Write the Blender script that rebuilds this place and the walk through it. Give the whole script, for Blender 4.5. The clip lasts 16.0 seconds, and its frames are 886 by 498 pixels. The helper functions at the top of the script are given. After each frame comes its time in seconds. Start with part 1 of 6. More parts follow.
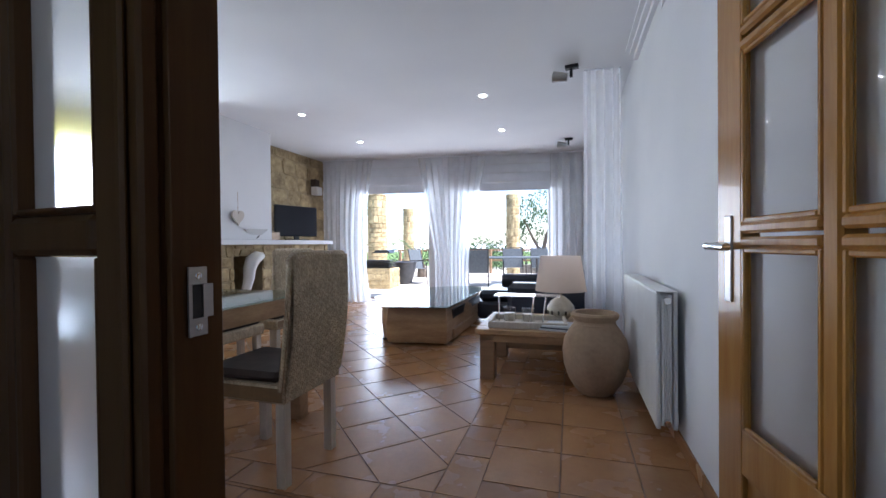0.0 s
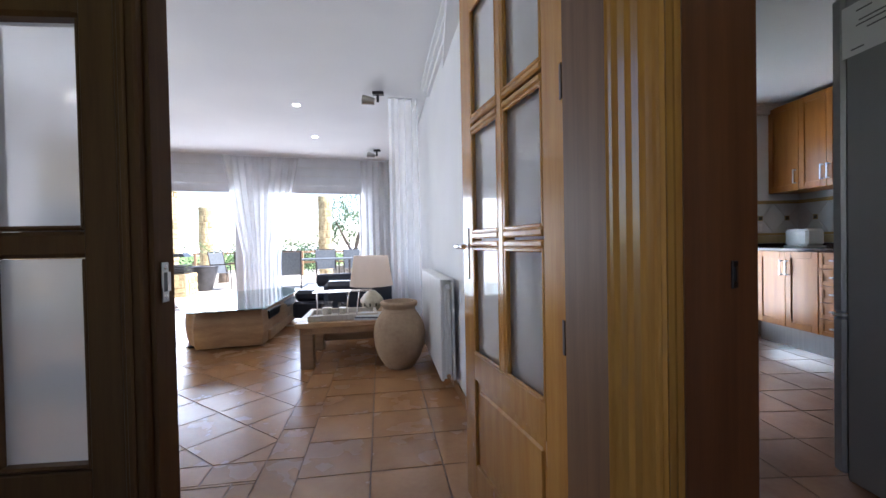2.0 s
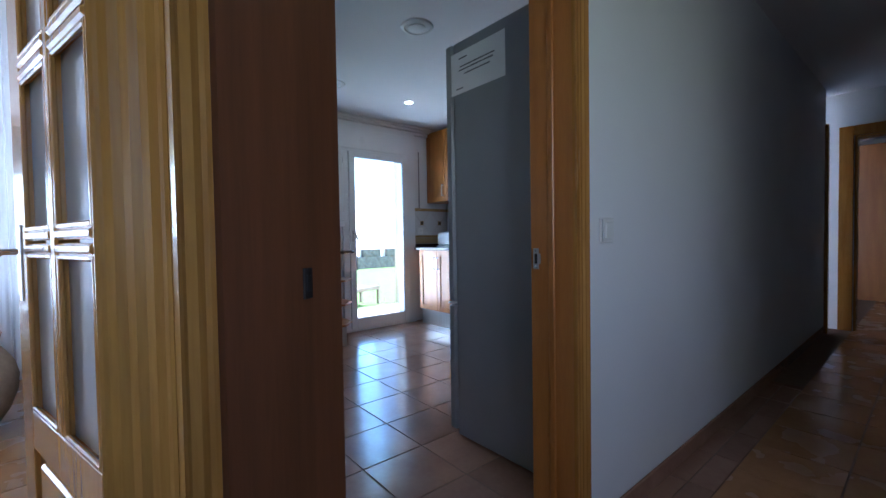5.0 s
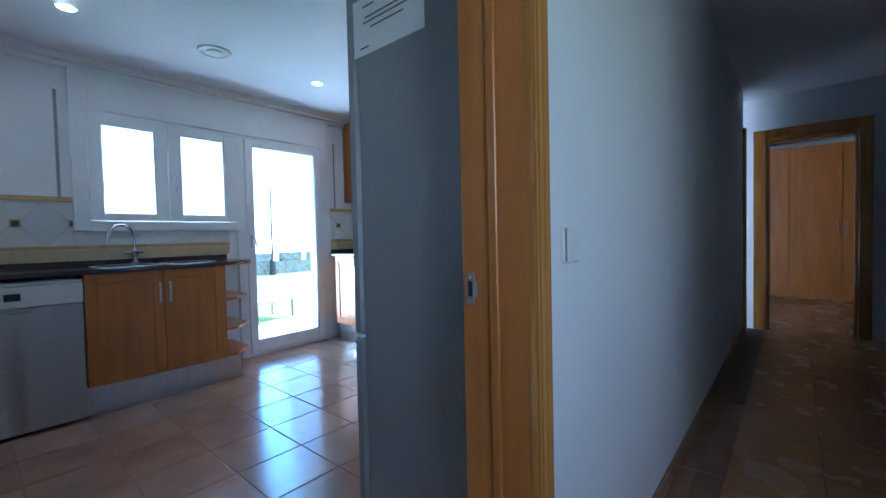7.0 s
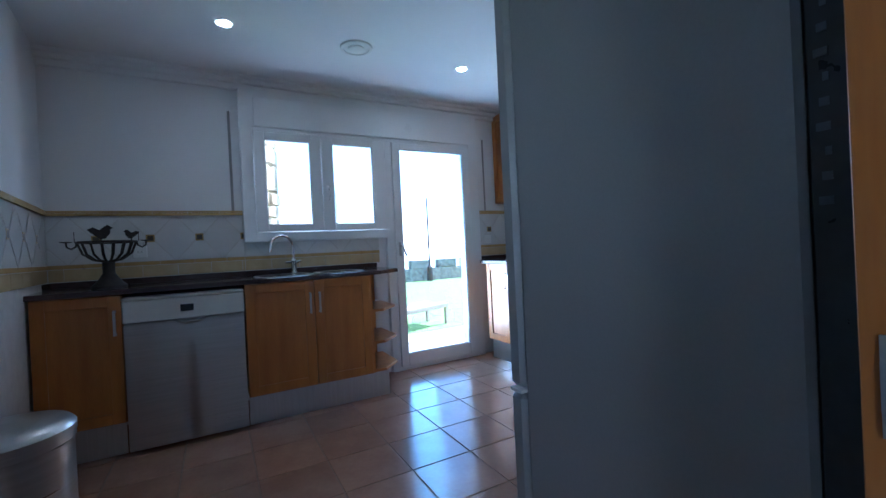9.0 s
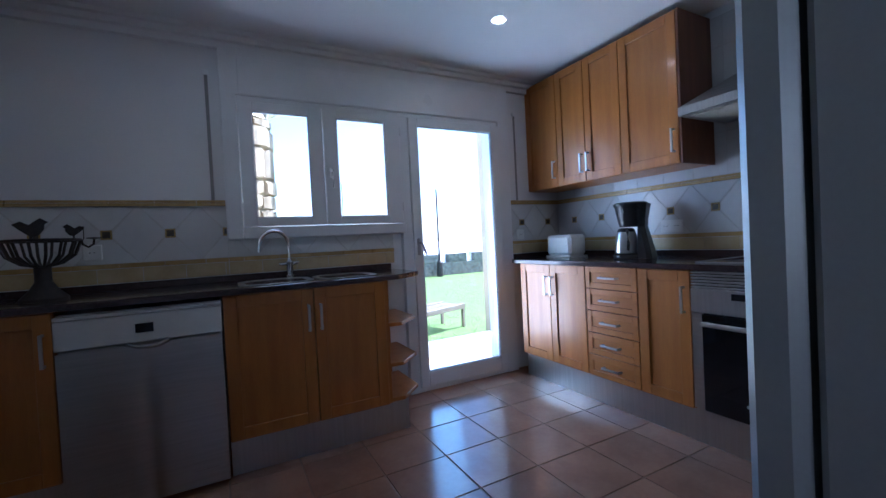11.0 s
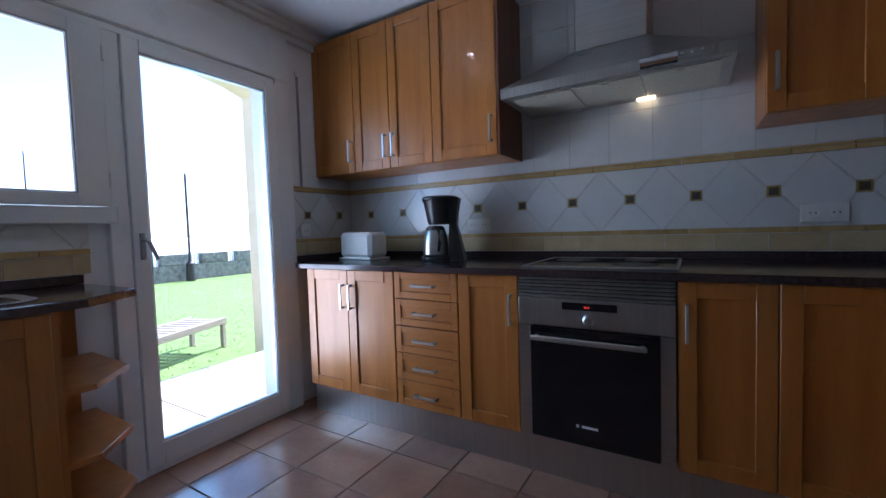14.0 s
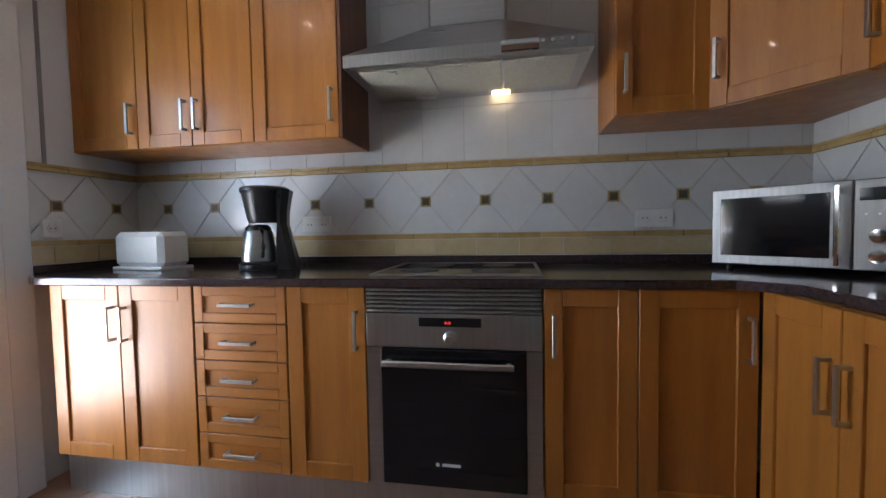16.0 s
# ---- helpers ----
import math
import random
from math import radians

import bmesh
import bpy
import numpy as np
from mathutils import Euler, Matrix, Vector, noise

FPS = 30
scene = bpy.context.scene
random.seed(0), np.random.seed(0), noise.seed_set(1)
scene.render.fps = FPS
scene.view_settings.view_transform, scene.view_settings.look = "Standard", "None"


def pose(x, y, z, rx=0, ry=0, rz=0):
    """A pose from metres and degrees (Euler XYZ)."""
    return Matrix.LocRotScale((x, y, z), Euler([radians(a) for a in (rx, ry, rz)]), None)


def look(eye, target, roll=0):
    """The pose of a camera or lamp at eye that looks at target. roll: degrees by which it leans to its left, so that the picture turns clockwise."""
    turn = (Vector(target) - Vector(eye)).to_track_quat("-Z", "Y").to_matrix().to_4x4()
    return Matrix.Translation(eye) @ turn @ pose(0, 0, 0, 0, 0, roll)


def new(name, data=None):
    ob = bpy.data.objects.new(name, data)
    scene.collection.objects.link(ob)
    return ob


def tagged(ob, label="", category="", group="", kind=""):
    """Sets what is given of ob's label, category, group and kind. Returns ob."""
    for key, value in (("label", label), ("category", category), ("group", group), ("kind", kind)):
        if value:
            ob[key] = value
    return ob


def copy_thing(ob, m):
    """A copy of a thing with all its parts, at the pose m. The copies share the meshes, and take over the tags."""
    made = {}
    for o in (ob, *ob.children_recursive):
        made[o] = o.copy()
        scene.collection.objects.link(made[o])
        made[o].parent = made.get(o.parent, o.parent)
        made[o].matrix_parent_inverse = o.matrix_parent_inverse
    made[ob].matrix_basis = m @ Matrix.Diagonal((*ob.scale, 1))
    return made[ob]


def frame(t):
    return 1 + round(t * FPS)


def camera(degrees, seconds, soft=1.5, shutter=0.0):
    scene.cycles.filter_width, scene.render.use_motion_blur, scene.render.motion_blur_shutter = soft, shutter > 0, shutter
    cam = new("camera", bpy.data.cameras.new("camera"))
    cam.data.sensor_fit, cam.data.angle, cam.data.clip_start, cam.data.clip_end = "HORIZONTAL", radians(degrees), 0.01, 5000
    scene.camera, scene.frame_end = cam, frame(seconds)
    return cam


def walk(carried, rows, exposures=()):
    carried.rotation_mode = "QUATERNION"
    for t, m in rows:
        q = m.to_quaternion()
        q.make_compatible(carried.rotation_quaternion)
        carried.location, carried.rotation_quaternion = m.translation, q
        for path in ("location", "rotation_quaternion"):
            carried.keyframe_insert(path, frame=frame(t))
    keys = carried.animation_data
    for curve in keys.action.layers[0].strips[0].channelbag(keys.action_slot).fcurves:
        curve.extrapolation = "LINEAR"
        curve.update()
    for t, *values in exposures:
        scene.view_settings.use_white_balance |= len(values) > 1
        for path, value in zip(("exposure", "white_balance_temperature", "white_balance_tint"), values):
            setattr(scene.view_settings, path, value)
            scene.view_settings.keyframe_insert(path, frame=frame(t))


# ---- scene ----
cam = camera(94.0, 16.0)
PATH = [
    (0, (-0.486, -0.119, 1.02), (-1.306, 1.705, 0.998), -0.6),
    (0.5, (-0.448, -0.254, 1.022), (-1.032, 1.659, 0.999), -0.8),
    (1, (-0.417, -0.371, 1.025), (-0.806, 1.591, 1.001), -0.7),
    (1.5, (-0.409, -0.483, 1.025), (-0.567, 1.511, 0.998), -0.9),
    (2, (-0.411, -0.582, 1.025), (-0.36, 1.418, 0.995), -1.1),
    (2.5, (-0.421, -0.669, 1.014), (-0.13, 1.309, 0.978), -1.2),
    (3, (-0.414, -0.715, 1.019), (0.083, 1.222, 0.978), -1.2),
    (3.5, (-0.33, -0.697, 1.025), (0.31, 1.197, 0.979), -1.2),
    (4, (-0.248, -0.647, 1.029), (0.554, 1.184, 0.977), -1.2),
    (4.5, (-0.179, -0.58, 1.03), (0.858, 1.129, 0.974), -1.0),
    (5, (-0.117, -0.507, 1.029), (1.165, 1.027, 0.974), -0.9),
    (7.3, (0.349, -0.127, 1.073), (1.874, 1.166, 1.019), -1.4),
    (7.5, (0.387, -0.09, 1.064), (1.906, 1.211, 1.024), -1.6),
    (8, (0.51, 0.013, 1.064), (1.93, 1.421, 1.033), -2.1),
    (8.5, (0.588, 0.136, 1.053), (1.795, 1.731, 1.044), -2.6),
    (9, (0.637, 0.273, 1.061), (1.597, 2.027, 1.051), -2.8),
    (11.3, (0.815, 1.0, 1.096), (1.749, 2.768, 1.05), -2.9),
    (11.5, (0.826, 1.074, 1.091), (1.787, 2.827, 1.037), -2.7),
    (12, (0.883, 1.186, 1.084), (1.958, 2.871, 1.017), -2.7),
    (12.5, (0.963, 1.265, 1.085), (2.171, 2.858, 1.005), -2.5),
    (13, (1.042, 1.341, 1.091), (2.412, 2.796, 0.999), -2.3),
    (13.5, (1.107, 1.423, 1.089), (2.666, 2.673, 0.997), -2.0),
    (14, (1.15, 1.478, 1.096), (2.856, 2.518, 1.0), -1.8),
    (14.5, (1.178, 1.519, 1.1), (2.96, 2.421, 1.002), -1.7),
    (15, (1.235, 1.554, 1.089), (3.086, 2.304, 0.999), -1.5),
    (15.5, (1.353, 1.593, 1.085), (3.274, 2.142, 0.989), -1.2),
    (16, (1.48, 1.617, 1.077), (3.448, 1.963, 0.986), -1.0),
]
EXPOSURES = [(0, 1.55, 5650, 15), (1.5, 1.8, 5900, 16), (2.5, 2.25, 5850, 17), (3.5, 2.4, 5400, 14), (5.0, 2.4, 4950, 13), (7.5, 3.1, 4400, 4), (9.0, 2.6, 4500, 8), (11.5, 1.95, 4850, 18), (13.0, 1.85, 5000, 18), (14.5, 2.0, 5350, 18), (16.0, 2.55, 6150, 18)]
walk(cam, [(t, look(eye, target, roll)) for t, eye, target, roll in PATH], EXPOSURES)
SKY = 0.15
world = bpy.data.worlds.new("world")
scene.world = world
world.use_nodes = True
wn = world.node_tree
sky = wn.nodes.new("ShaderNodeTexSky")
sky.sky_type = "NISHITA"
sky.sun_disc = False
sky.sun_elevation = radians(50)
sky.sun_rotation = radians(88)
sky.air_density, sky.dust_density = 1.0, 0.9
wn.links.new(sky.outputs[0], wn.nodes["Background"].inputs[0])
wn.nodes["Background"].inputs[1].default_value = SKY


def lamp(name, kind, m, energy, color, **kw):
    data = bpy.data.lights.new(name, kind)
    data.energy, data.color = energy, color
    for k, v in kw.items():
        if k == "size":
            data.size = v
        elif k == "size_y":
            data.shape = "RECTANGLE"
            data.size_y = v
        elif k == "angle":
            data.angle = v
        elif k == "radius":
            data.shadow_soft_size = v
        elif k == "spread":
            data.spread = v
        elif k == "spot":
            data.spot_size = v
    ob = new(name, data)
    ob.matrix_world = m
    return ob


sun_dir = Vector((math.sin(radians(88)) * math.cos(radians(50)), math.cos(radians(88)) * math.cos(radians(50)), math.sin(radians(50))))
lamp("sun", "SUN", look(sun_dir * 20, (0, 0, 0)), 5.0, (1.0, 0.95, 0.87), angle=radians(0.5))
lamp("window_light_kitchen", "AREA", look((1.4, 3.85, 1.62), (1.4, 0.5, 1.5)), 1.2, (0.80, 0.92, 1.0), size=0.9, size_y=0.65)
lamp("door_light_kitchen", "AREA", look((2.36, 3.83, 1.05), (3.2, 2.6, 0.9)), 2.6, (0.33, 0.70, 1.0), size=0.5, size_y=1.75)
lamp("terrace_bounce_kitchen", "AREA", look((2.36, 3.83, 0.75), (2.95, 2.80, 1.12)), 1.7, (1.0, 0.92, 0.82), size=0.5, size_y=1.1, spread=radians(112))
lamp("window_light_living", "AREA", look((-4.4, 6.75, 1.0), (-3.6, 3.0, 1.0)), 20, (0.88, 0.94, 1.0), size=1.6, size_y=1.9)
lamp("window_light_living_2", "AREA", look((-2.2, 7.45, 1.0), (-1.6, 3.0, 1.0)), 20, (0.88, 0.94, 1.0), size=1.7, size_y=1.9)

lamp("hall_window_light", "AREA", look((-0.45, -1.80, 1.55), (1.75, 0.22, 1.15)), 0.62, (1.0, 0.86, 0.72), size=0.75, size_y=1.1, spread=radians(85))
lamp("dining_window_light", "AREA", look((-6.0, 2.05, 1.55), (-2.0, 2.0, 1.0)), 24, (0.86, 0.93, 1.0), size=1.15, size_y=1.2)

# ---- materials ----


def mat(name, a, b=None, rough=0.5, metal=0.0, scale=4.0, fine=60.0, bump=0.1, stretch=(1, 1, 1), spec=0.5, coat=0.0, rvar=0.12, dist=0.002, per=0.0, detail=3.0):
    """A surface that varies between two colours at a large and a small scale, with relief; per: how far pieces differ."""
    m = bpy.data.materials.new(name)
    m.use_nodes = True
    nt = m.node_tree
    n, l = nt.nodes, nt.links
    p = n["Principled BSDF"]
    b = b or tuple(c * 0.8 for c in a)
    tc = n.new("ShaderNodeTexCoord")
    mp = n.new("ShaderNodeMapping")
    mp.inputs["Scale"].default_value = stretch
    l.new(tc.outputs["Object"], mp.inputs[0])
    if per:
        oi = n.new("ShaderNodeObjectInfo")
        ad = n.new("ShaderNodeVectorMath")
        ad.operation = "MULTIPLY_ADD"
        l.new(oi.outputs["Random"], ad.inputs[0])
        ad.inputs[1].default_value = (17, 31, 23)
        l.new(mp.outputs[0], ad.inputs[2])
        co = ad.outputs[0]
    else:
        co = mp.outputs[0]
    n1 = n.new("ShaderNodeTexNoise")
    n1.inputs["Scale"].default_value = scale
    n1.inputs["Detail"].default_value = detail
    n2 = n.new("ShaderNodeTexNoise")
    n2.inputs["Scale"].default_value = fine
    n2.inputs["Detail"].default_value = 2
    l.new(co, n1.inputs["Vector"])
    l.new(co, n2.inputs["Vector"])
    mixf = n.new("ShaderNodeMath")
    mixf.operation = "MULTIPLY_ADD"
    l.new(n2.outputs["Fac"], mixf.inputs[0])
    mixf.inputs[1].default_value = 0.35
    l.new(n1.outputs["Fac"], mixf.inputs[2])
    ramp = n.new("ShaderNodeValToRGB")
    ramp.color_ramp.elements[0].position, ramp.color_ramp.elements[1].position = 0.45, 0.9
    ramp.color_ramp.elements[0].color = (*a, 1)
    ramp.color_ramp.elements[1].color = (*b, 1)
    l.new(mixf.outputs[0], ramp.inputs[0])
    out = ramp.outputs[0]
    if per:
        hs = n.new("ShaderNodeHueSaturation")
        mr = n.new("ShaderNodeMapRange")
        mr.inputs["To Min"].default_value, mr.inputs["To Max"].default_value = 1 - per, 1 + per
        l.new(oi.outputs["Random"], mr.inputs["Value"])
        l.new(mr.outputs[0], hs.inputs["Value"])
        l.new(out, hs.inputs["Color"])
        out = hs.outputs[0]
    l.new(out, p.inputs["Base Color"])
    rr = n.new("ShaderNodeMapRange")
    rr.inputs["To Min"].default_value, rr.inputs["To Max"].default_value = max(0.02, rough - rvar / 2), min(1, rough + rvar / 2)
    l.new(n1.outputs["Fac"], rr.inputs["Value"])
    l.new(rr.outputs[0], p.inputs["Roughness"])
    p.inputs["Metallic"].default_value = metal
    p.inputs["Specular IOR Level"].default_value = spec
    p.inputs["Coat Weight"].default_value = coat
    if bump:
        bp = n.new("ShaderNodeBump")
        bp.inputs["Strength"].default_value = bump
        bp.inputs["Distance"].default_value = dist
        l.new(mixf.outputs[0], bp.inputs["Height"])
        l.new(bp.outputs[0], p.inputs["Normal"])
    return m


def glass(name, rough=0.0, tint=(1, 1, 1), through_share=0.85):
    """A pane: clear or frosted, with a sharp reflection."""
    m = bpy.data.materials.new(name)
    m.use_nodes = True
    n, l = m.node_tree.nodes, m.node_tree.links
    n.remove(n["Principled BSDF"])
    out = n["Material Output"]
    gl = n.new("ShaderNodeBsdfGlossy")
    gl.inputs["Roughness"].default_value = 0.03
    lw = n.new("ShaderNodeLayerWeight")
    lw.inputs["Blend"].default_value = 0.5
    pw, fr = n.new("ShaderNodeMath"), n.new("ShaderNodeMath")
    pw.operation, fr.operation = "POWER", "MULTIPLY_ADD"
    pw.inputs[1].default_value = 5
    fr.inputs[1].default_value, fr.inputs[2].default_value = 0.9, 0.05
    l.new(lw.outputs["Facing"], pw.inputs[0])
    l.new(pw.outputs[0], fr.inputs[0])
    mx = n.new("ShaderNodeMixShader")
    l.new(fr.outputs[0], mx.inputs[0])
    if rough:
        a = n.new("ShaderNodeBsdfRefraction")
        a.inputs["Roughness"].default_value = rough
        a.inputs["IOR"].default_value = 1.04
        a.inputs["Color"].default_value = (*tint, 1)
        t = n.new("ShaderNodeBsdfTranslucent")
        t.inputs["Color"].default_value = (*tint, 1)
        m2 = n.new("ShaderNodeMixShader")
        m2.inputs[0].default_value = 1 - through_share
        l.new(a.outputs[0], m2.inputs[1])
        df = n.new("ShaderNodeBsdfDiffuse")
        df.inputs["Color"].default_value = (*tint, 1)
        m3 = n.new("ShaderNodeMixShader")
        m3.inputs[0].default_value = 0.4
        l.new(t.outputs[0], m3.inputs[1])
        l.new(df.outputs[0], m3.inputs[2])
        l.new(m3.outputs[0], m2.inputs[2])
        body = m2.outputs[0]
    else:
        a = n.new("ShaderNodeBsdfTransparent")
        a.inputs[0].default_value = (*tint, 1)
        body = a.outputs[0]
    l.new(body, mx.inputs[1])
    l.new(gl.outputs[0], mx.inputs[2])
    l.new(mx.outputs[0], out.inputs[0])
    return m


def cloth(name, col, clear=0.45):
    """A sheer fabric that lets part of the light straight through."""
    m = bpy.data.materials.new(name)
    m.use_nodes = True
    n, l = m.node_tree.nodes, m.node_tree.links
    n.remove(n["Principled BSDF"])
    d, t, tr = n.new("ShaderNodeBsdfDiffuse"), n.new("ShaderNodeBsdfTranslucent"), n.new("ShaderNodeBsdfTransparent")
    d.inputs[0].default_value = t.inputs[0].default_value = (*col, 1)
    m1, m2 = n.new("ShaderNodeMixShader"), n.new("ShaderNodeMixShader")
    m1.inputs[0].default_value = 0.68
    l.new(d.outputs[0], m1.inputs[1])
    l.new(t.outputs[0], m1.inputs[2])
    tc = n.new("ShaderNodeTexCoord")
    nz = n.new("ShaderNodeTexNoise")
    nz.inputs["Scale"].default_value = 9
    mr = n.new("ShaderNodeMapRange")
    mr.inputs["To Min"].default_value, mr.inputs["To Max"].default_value = clear - 0.05, clear + 0.05
    l.new(tc.outputs["Object"], nz.inputs["Vector"])
    l.new(nz.outputs["Fac"], mr.inputs["Value"])
    l.new(mr.outputs[0], m2.inputs[0])
    l.new(m1.outputs[0], m2.inputs[1])
    l.new(tr.outputs[0], m2.inputs[2])
    l.new(m2.outputs[0], n["Material Output"].inputs[0])
    return m


def glow(name, col, strength):
    m = bpy.data.materials.new(name)
    m.use_nodes = True
    p = m.node_tree.nodes["Principled BSDF"]
    p.inputs["Base Color"].default_value = (*col, 1)
    p.inputs["Emission Color"].default_value = (*col, 1)
    p.inputs["Emission Strength"].default_value = strength
    return m


M_wall = mat("white_paint", (0.75, 0.75, 0.75), (0.69, 0.69, 0.70), 0.75, scale=1.5, fine=120, bump=0.15, dist=0.001)
M_ceil = mat("ceiling_paint", (0.80, 0.80, 0.80), (0.75, 0.75, 0.76), 0.8, scale=1.2, fine=100, bump=0.08, dist=0.001)
M_pine = mat("varnished_pine", (0.46, 0.22, 0.045), (0.33, 0.14, 0.024), 0.25, scale=3, fine=26, stretch=(9, 9, 0.6), bump=0.08, coat=0.35, detail=5)
# shaded copy of the pine above: the dim hall side is in its colour
M_pine_shade = mat("varnished_pine_shaded", (0.12, 0.055, 0.018), (0.08, 0.034, 0.011), 0.6, scale=3, fine=26, stretch=(9, 9, 0.6), bump=0.08, spec=0.25, detail=5)
M_sap = mat("reddish_door_wood", (0.18, 0.062, 0.024), (0.11, 0.038, 0.014), 0.4, scale=2.5, fine=24, stretch=(8, 8, 0.5), bump=0.06, coat=0.1, detail=5)
M_cherry = mat("honey_cherry_wood", (0.43, 0.166, 0.027), (0.32, 0.112, 0.016), 0.36, scale=2.2, fine=30, stretch=(7, 7, 0.7), bump=0.05, coat=0.12, detail=5)
M_cherry_h = mat("honey_cherry_rail", (0.44, 0.170, 0.029), (0.33, 0.117, 0.017), 0.36, scale=2.2, fine=30, stretch=(0.8, 0.8, 8), bump=0.05, coat=0.12, detail=5)
M_terra = mat("kitchen_terracotta", (0.35, 0.20, 0.13), (0.27, 0.145, 0.095), 0.17, scale=5, fine=45, bump=0.12, per=0.13, rvar=0.16)
M_terra2 = mat("living_terracotta", (0.42, 0.22, 0.095), (0.31, 0.15, 0.062), 0.26, scale=4.5, fine=40, bump=0.12, per=0.15, rvar=0.16)
M_grout = mat("floor_grout", (0.22, 0.13, 0.08), (0.17, 0.10, 0.06), 0.9, scale=20)
M_wtile = mat("glazed_white_tile", (0.66, 0.66, 0.65), (0.60, 0.60, 0.59), 0.16, scale=4, fine=30, bump=0.1, per=0.025, rvar=0.08)
M_grey = mat("grey_webbing", (0.30, 0.29, 0.29), (0.24, 0.24, 0.24), 0.9, scale=14)
M_wgrout = mat("wall_grout", (0.58, 0.57, 0.55), (0.50, 0.49, 0.47), 0.9, scale=14)
M_beige = mat("sandy_glazed_border", (0.52, 0.37, 0.16), (0.42, 0.28, 0.10), 0.22, scale=18, fine=90, bump=0.12, per=0.08)
M_beige2 = mat("pale_sandy_tile", (0.56, 0.45, 0.27), (0.48, 0.37, 0.20), 0.22, scale=10, fine=70, bump=0.1, per=0.06)
M_dec = mat("dark_olive_insert", (0.10, 0.085, 0.05), (0.05, 0.04, 0.03), 0.3, scale=40)
M_dec2 = mat("golden_insert", (0.42, 0.30, 0.10), (0.3, 0.2, 0.06), 0.3, scale=40)
M_granite = mat("polished_dark_granite", (0.028, 0.020, 0.022), (0.07, 0.045, 0.045), 0.12, scale=70, fine=240, bump=0.02, rvar=0.06)
M_steel = mat("brushed_steel", (0.52, 0.51, 0.50), (0.44, 0.43, 0.42), 0.3, 1.0, scale=3, fine=60, stretch=(1, 1, 30), bump=0.03)
M_steel_d = mat("dull_brushed_steel", (0.30, 0.29, 0.28), (0.24, 0.23, 0.22), 0.42, 1.0, scale=3, fine=60, stretch=(30, 30, 1), bump=0.03)
M_screen = mat("dark_screen", (0.012, 0.014, 0.02), (0.016, 0.018, 0.026), 0.14, scale=2, bump=0, spec=0.5)
M_steel_h = mat("brushed_steel_panel", (0.56, 0.55, 0.54), (0.48, 0.47, 0.46), 0.34, 1.0, scale=3, fine=60, stretch=(30, 30, 1), bump=0.03)
M_chrome = mat("chrome", (0.78, 0.78, 0.78), (0.70, 0.70, 0.70), 0.09, 1.0, scale=5, bump=0)
M_fridge = mat("silver_grey_lacquer", (0.31, 0.315, 0.32), (0.27, 0.275, 0.28), 0.38, 0.35, scale=2, fine=150, bump=0.06)
M_black = mat("black_plastic", (0.014, 0.014, 0.016), (0.022, 0.022, 0.024), 0.3, scale=30, bump=0.05)
M_blackglass = mat("black_glass", (0.006, 0.006, 0.008), (0.01, 0.01, 0.012), 0.05, scale=3, bump=0)
M_white = mat("white_plastic", (0.72, 0.72, 0.70), (0.66, 0.66, 0.64), 0.32, scale=8, bump=0.03)
M_alu = mat("white_lacquered_frame", (0.76, 0.77, 0.78), (0.70, 0.71, 0.72), 0.3, scale=3, fine=80, bump=0.03)
M_iron = mat("dark_iron", (0.035, 0.033, 0.035), (0.06, 0.05, 0.045), 0.5, 0.7, scale=40, bump=0.2)
M_rust = mat("aged_hinge_iron", (0.07, 0.04, 0.025), (0.04, 0.025, 0.02), 0.5, 0.6, scale=40, bump=0.2)
M_stone = mat("golden_rubble_stone", (0.50, 0.39, 0.21), (0.24, 0.17, 0.085), 0.85, scale=9, fine=40, bump=0.6, dist=0.01, per=0.25)
M_rubble = mat("pale_rubble_stone", (0.42, 0.35, 0.24), (0.22, 0.17, 0.10), 0.85, scale=8, fine=36, bump=0.7, dist=0.012, per=0.28)
M_greywood = mat("greyed_teak", (0.30, 0.25, 0.20), (0.20, 0.165, 0.13), 0.6, scale=4, fine=30, stretch=(1, 8, 8), bump=0.15, detail=5)
M_mortar = mat("pale_mortar", (0.42, 0.33, 0.19), (0.30, 0.23, 0.13), 0.95, scale=15, fine=60, bump=0.5, dist=0.006)
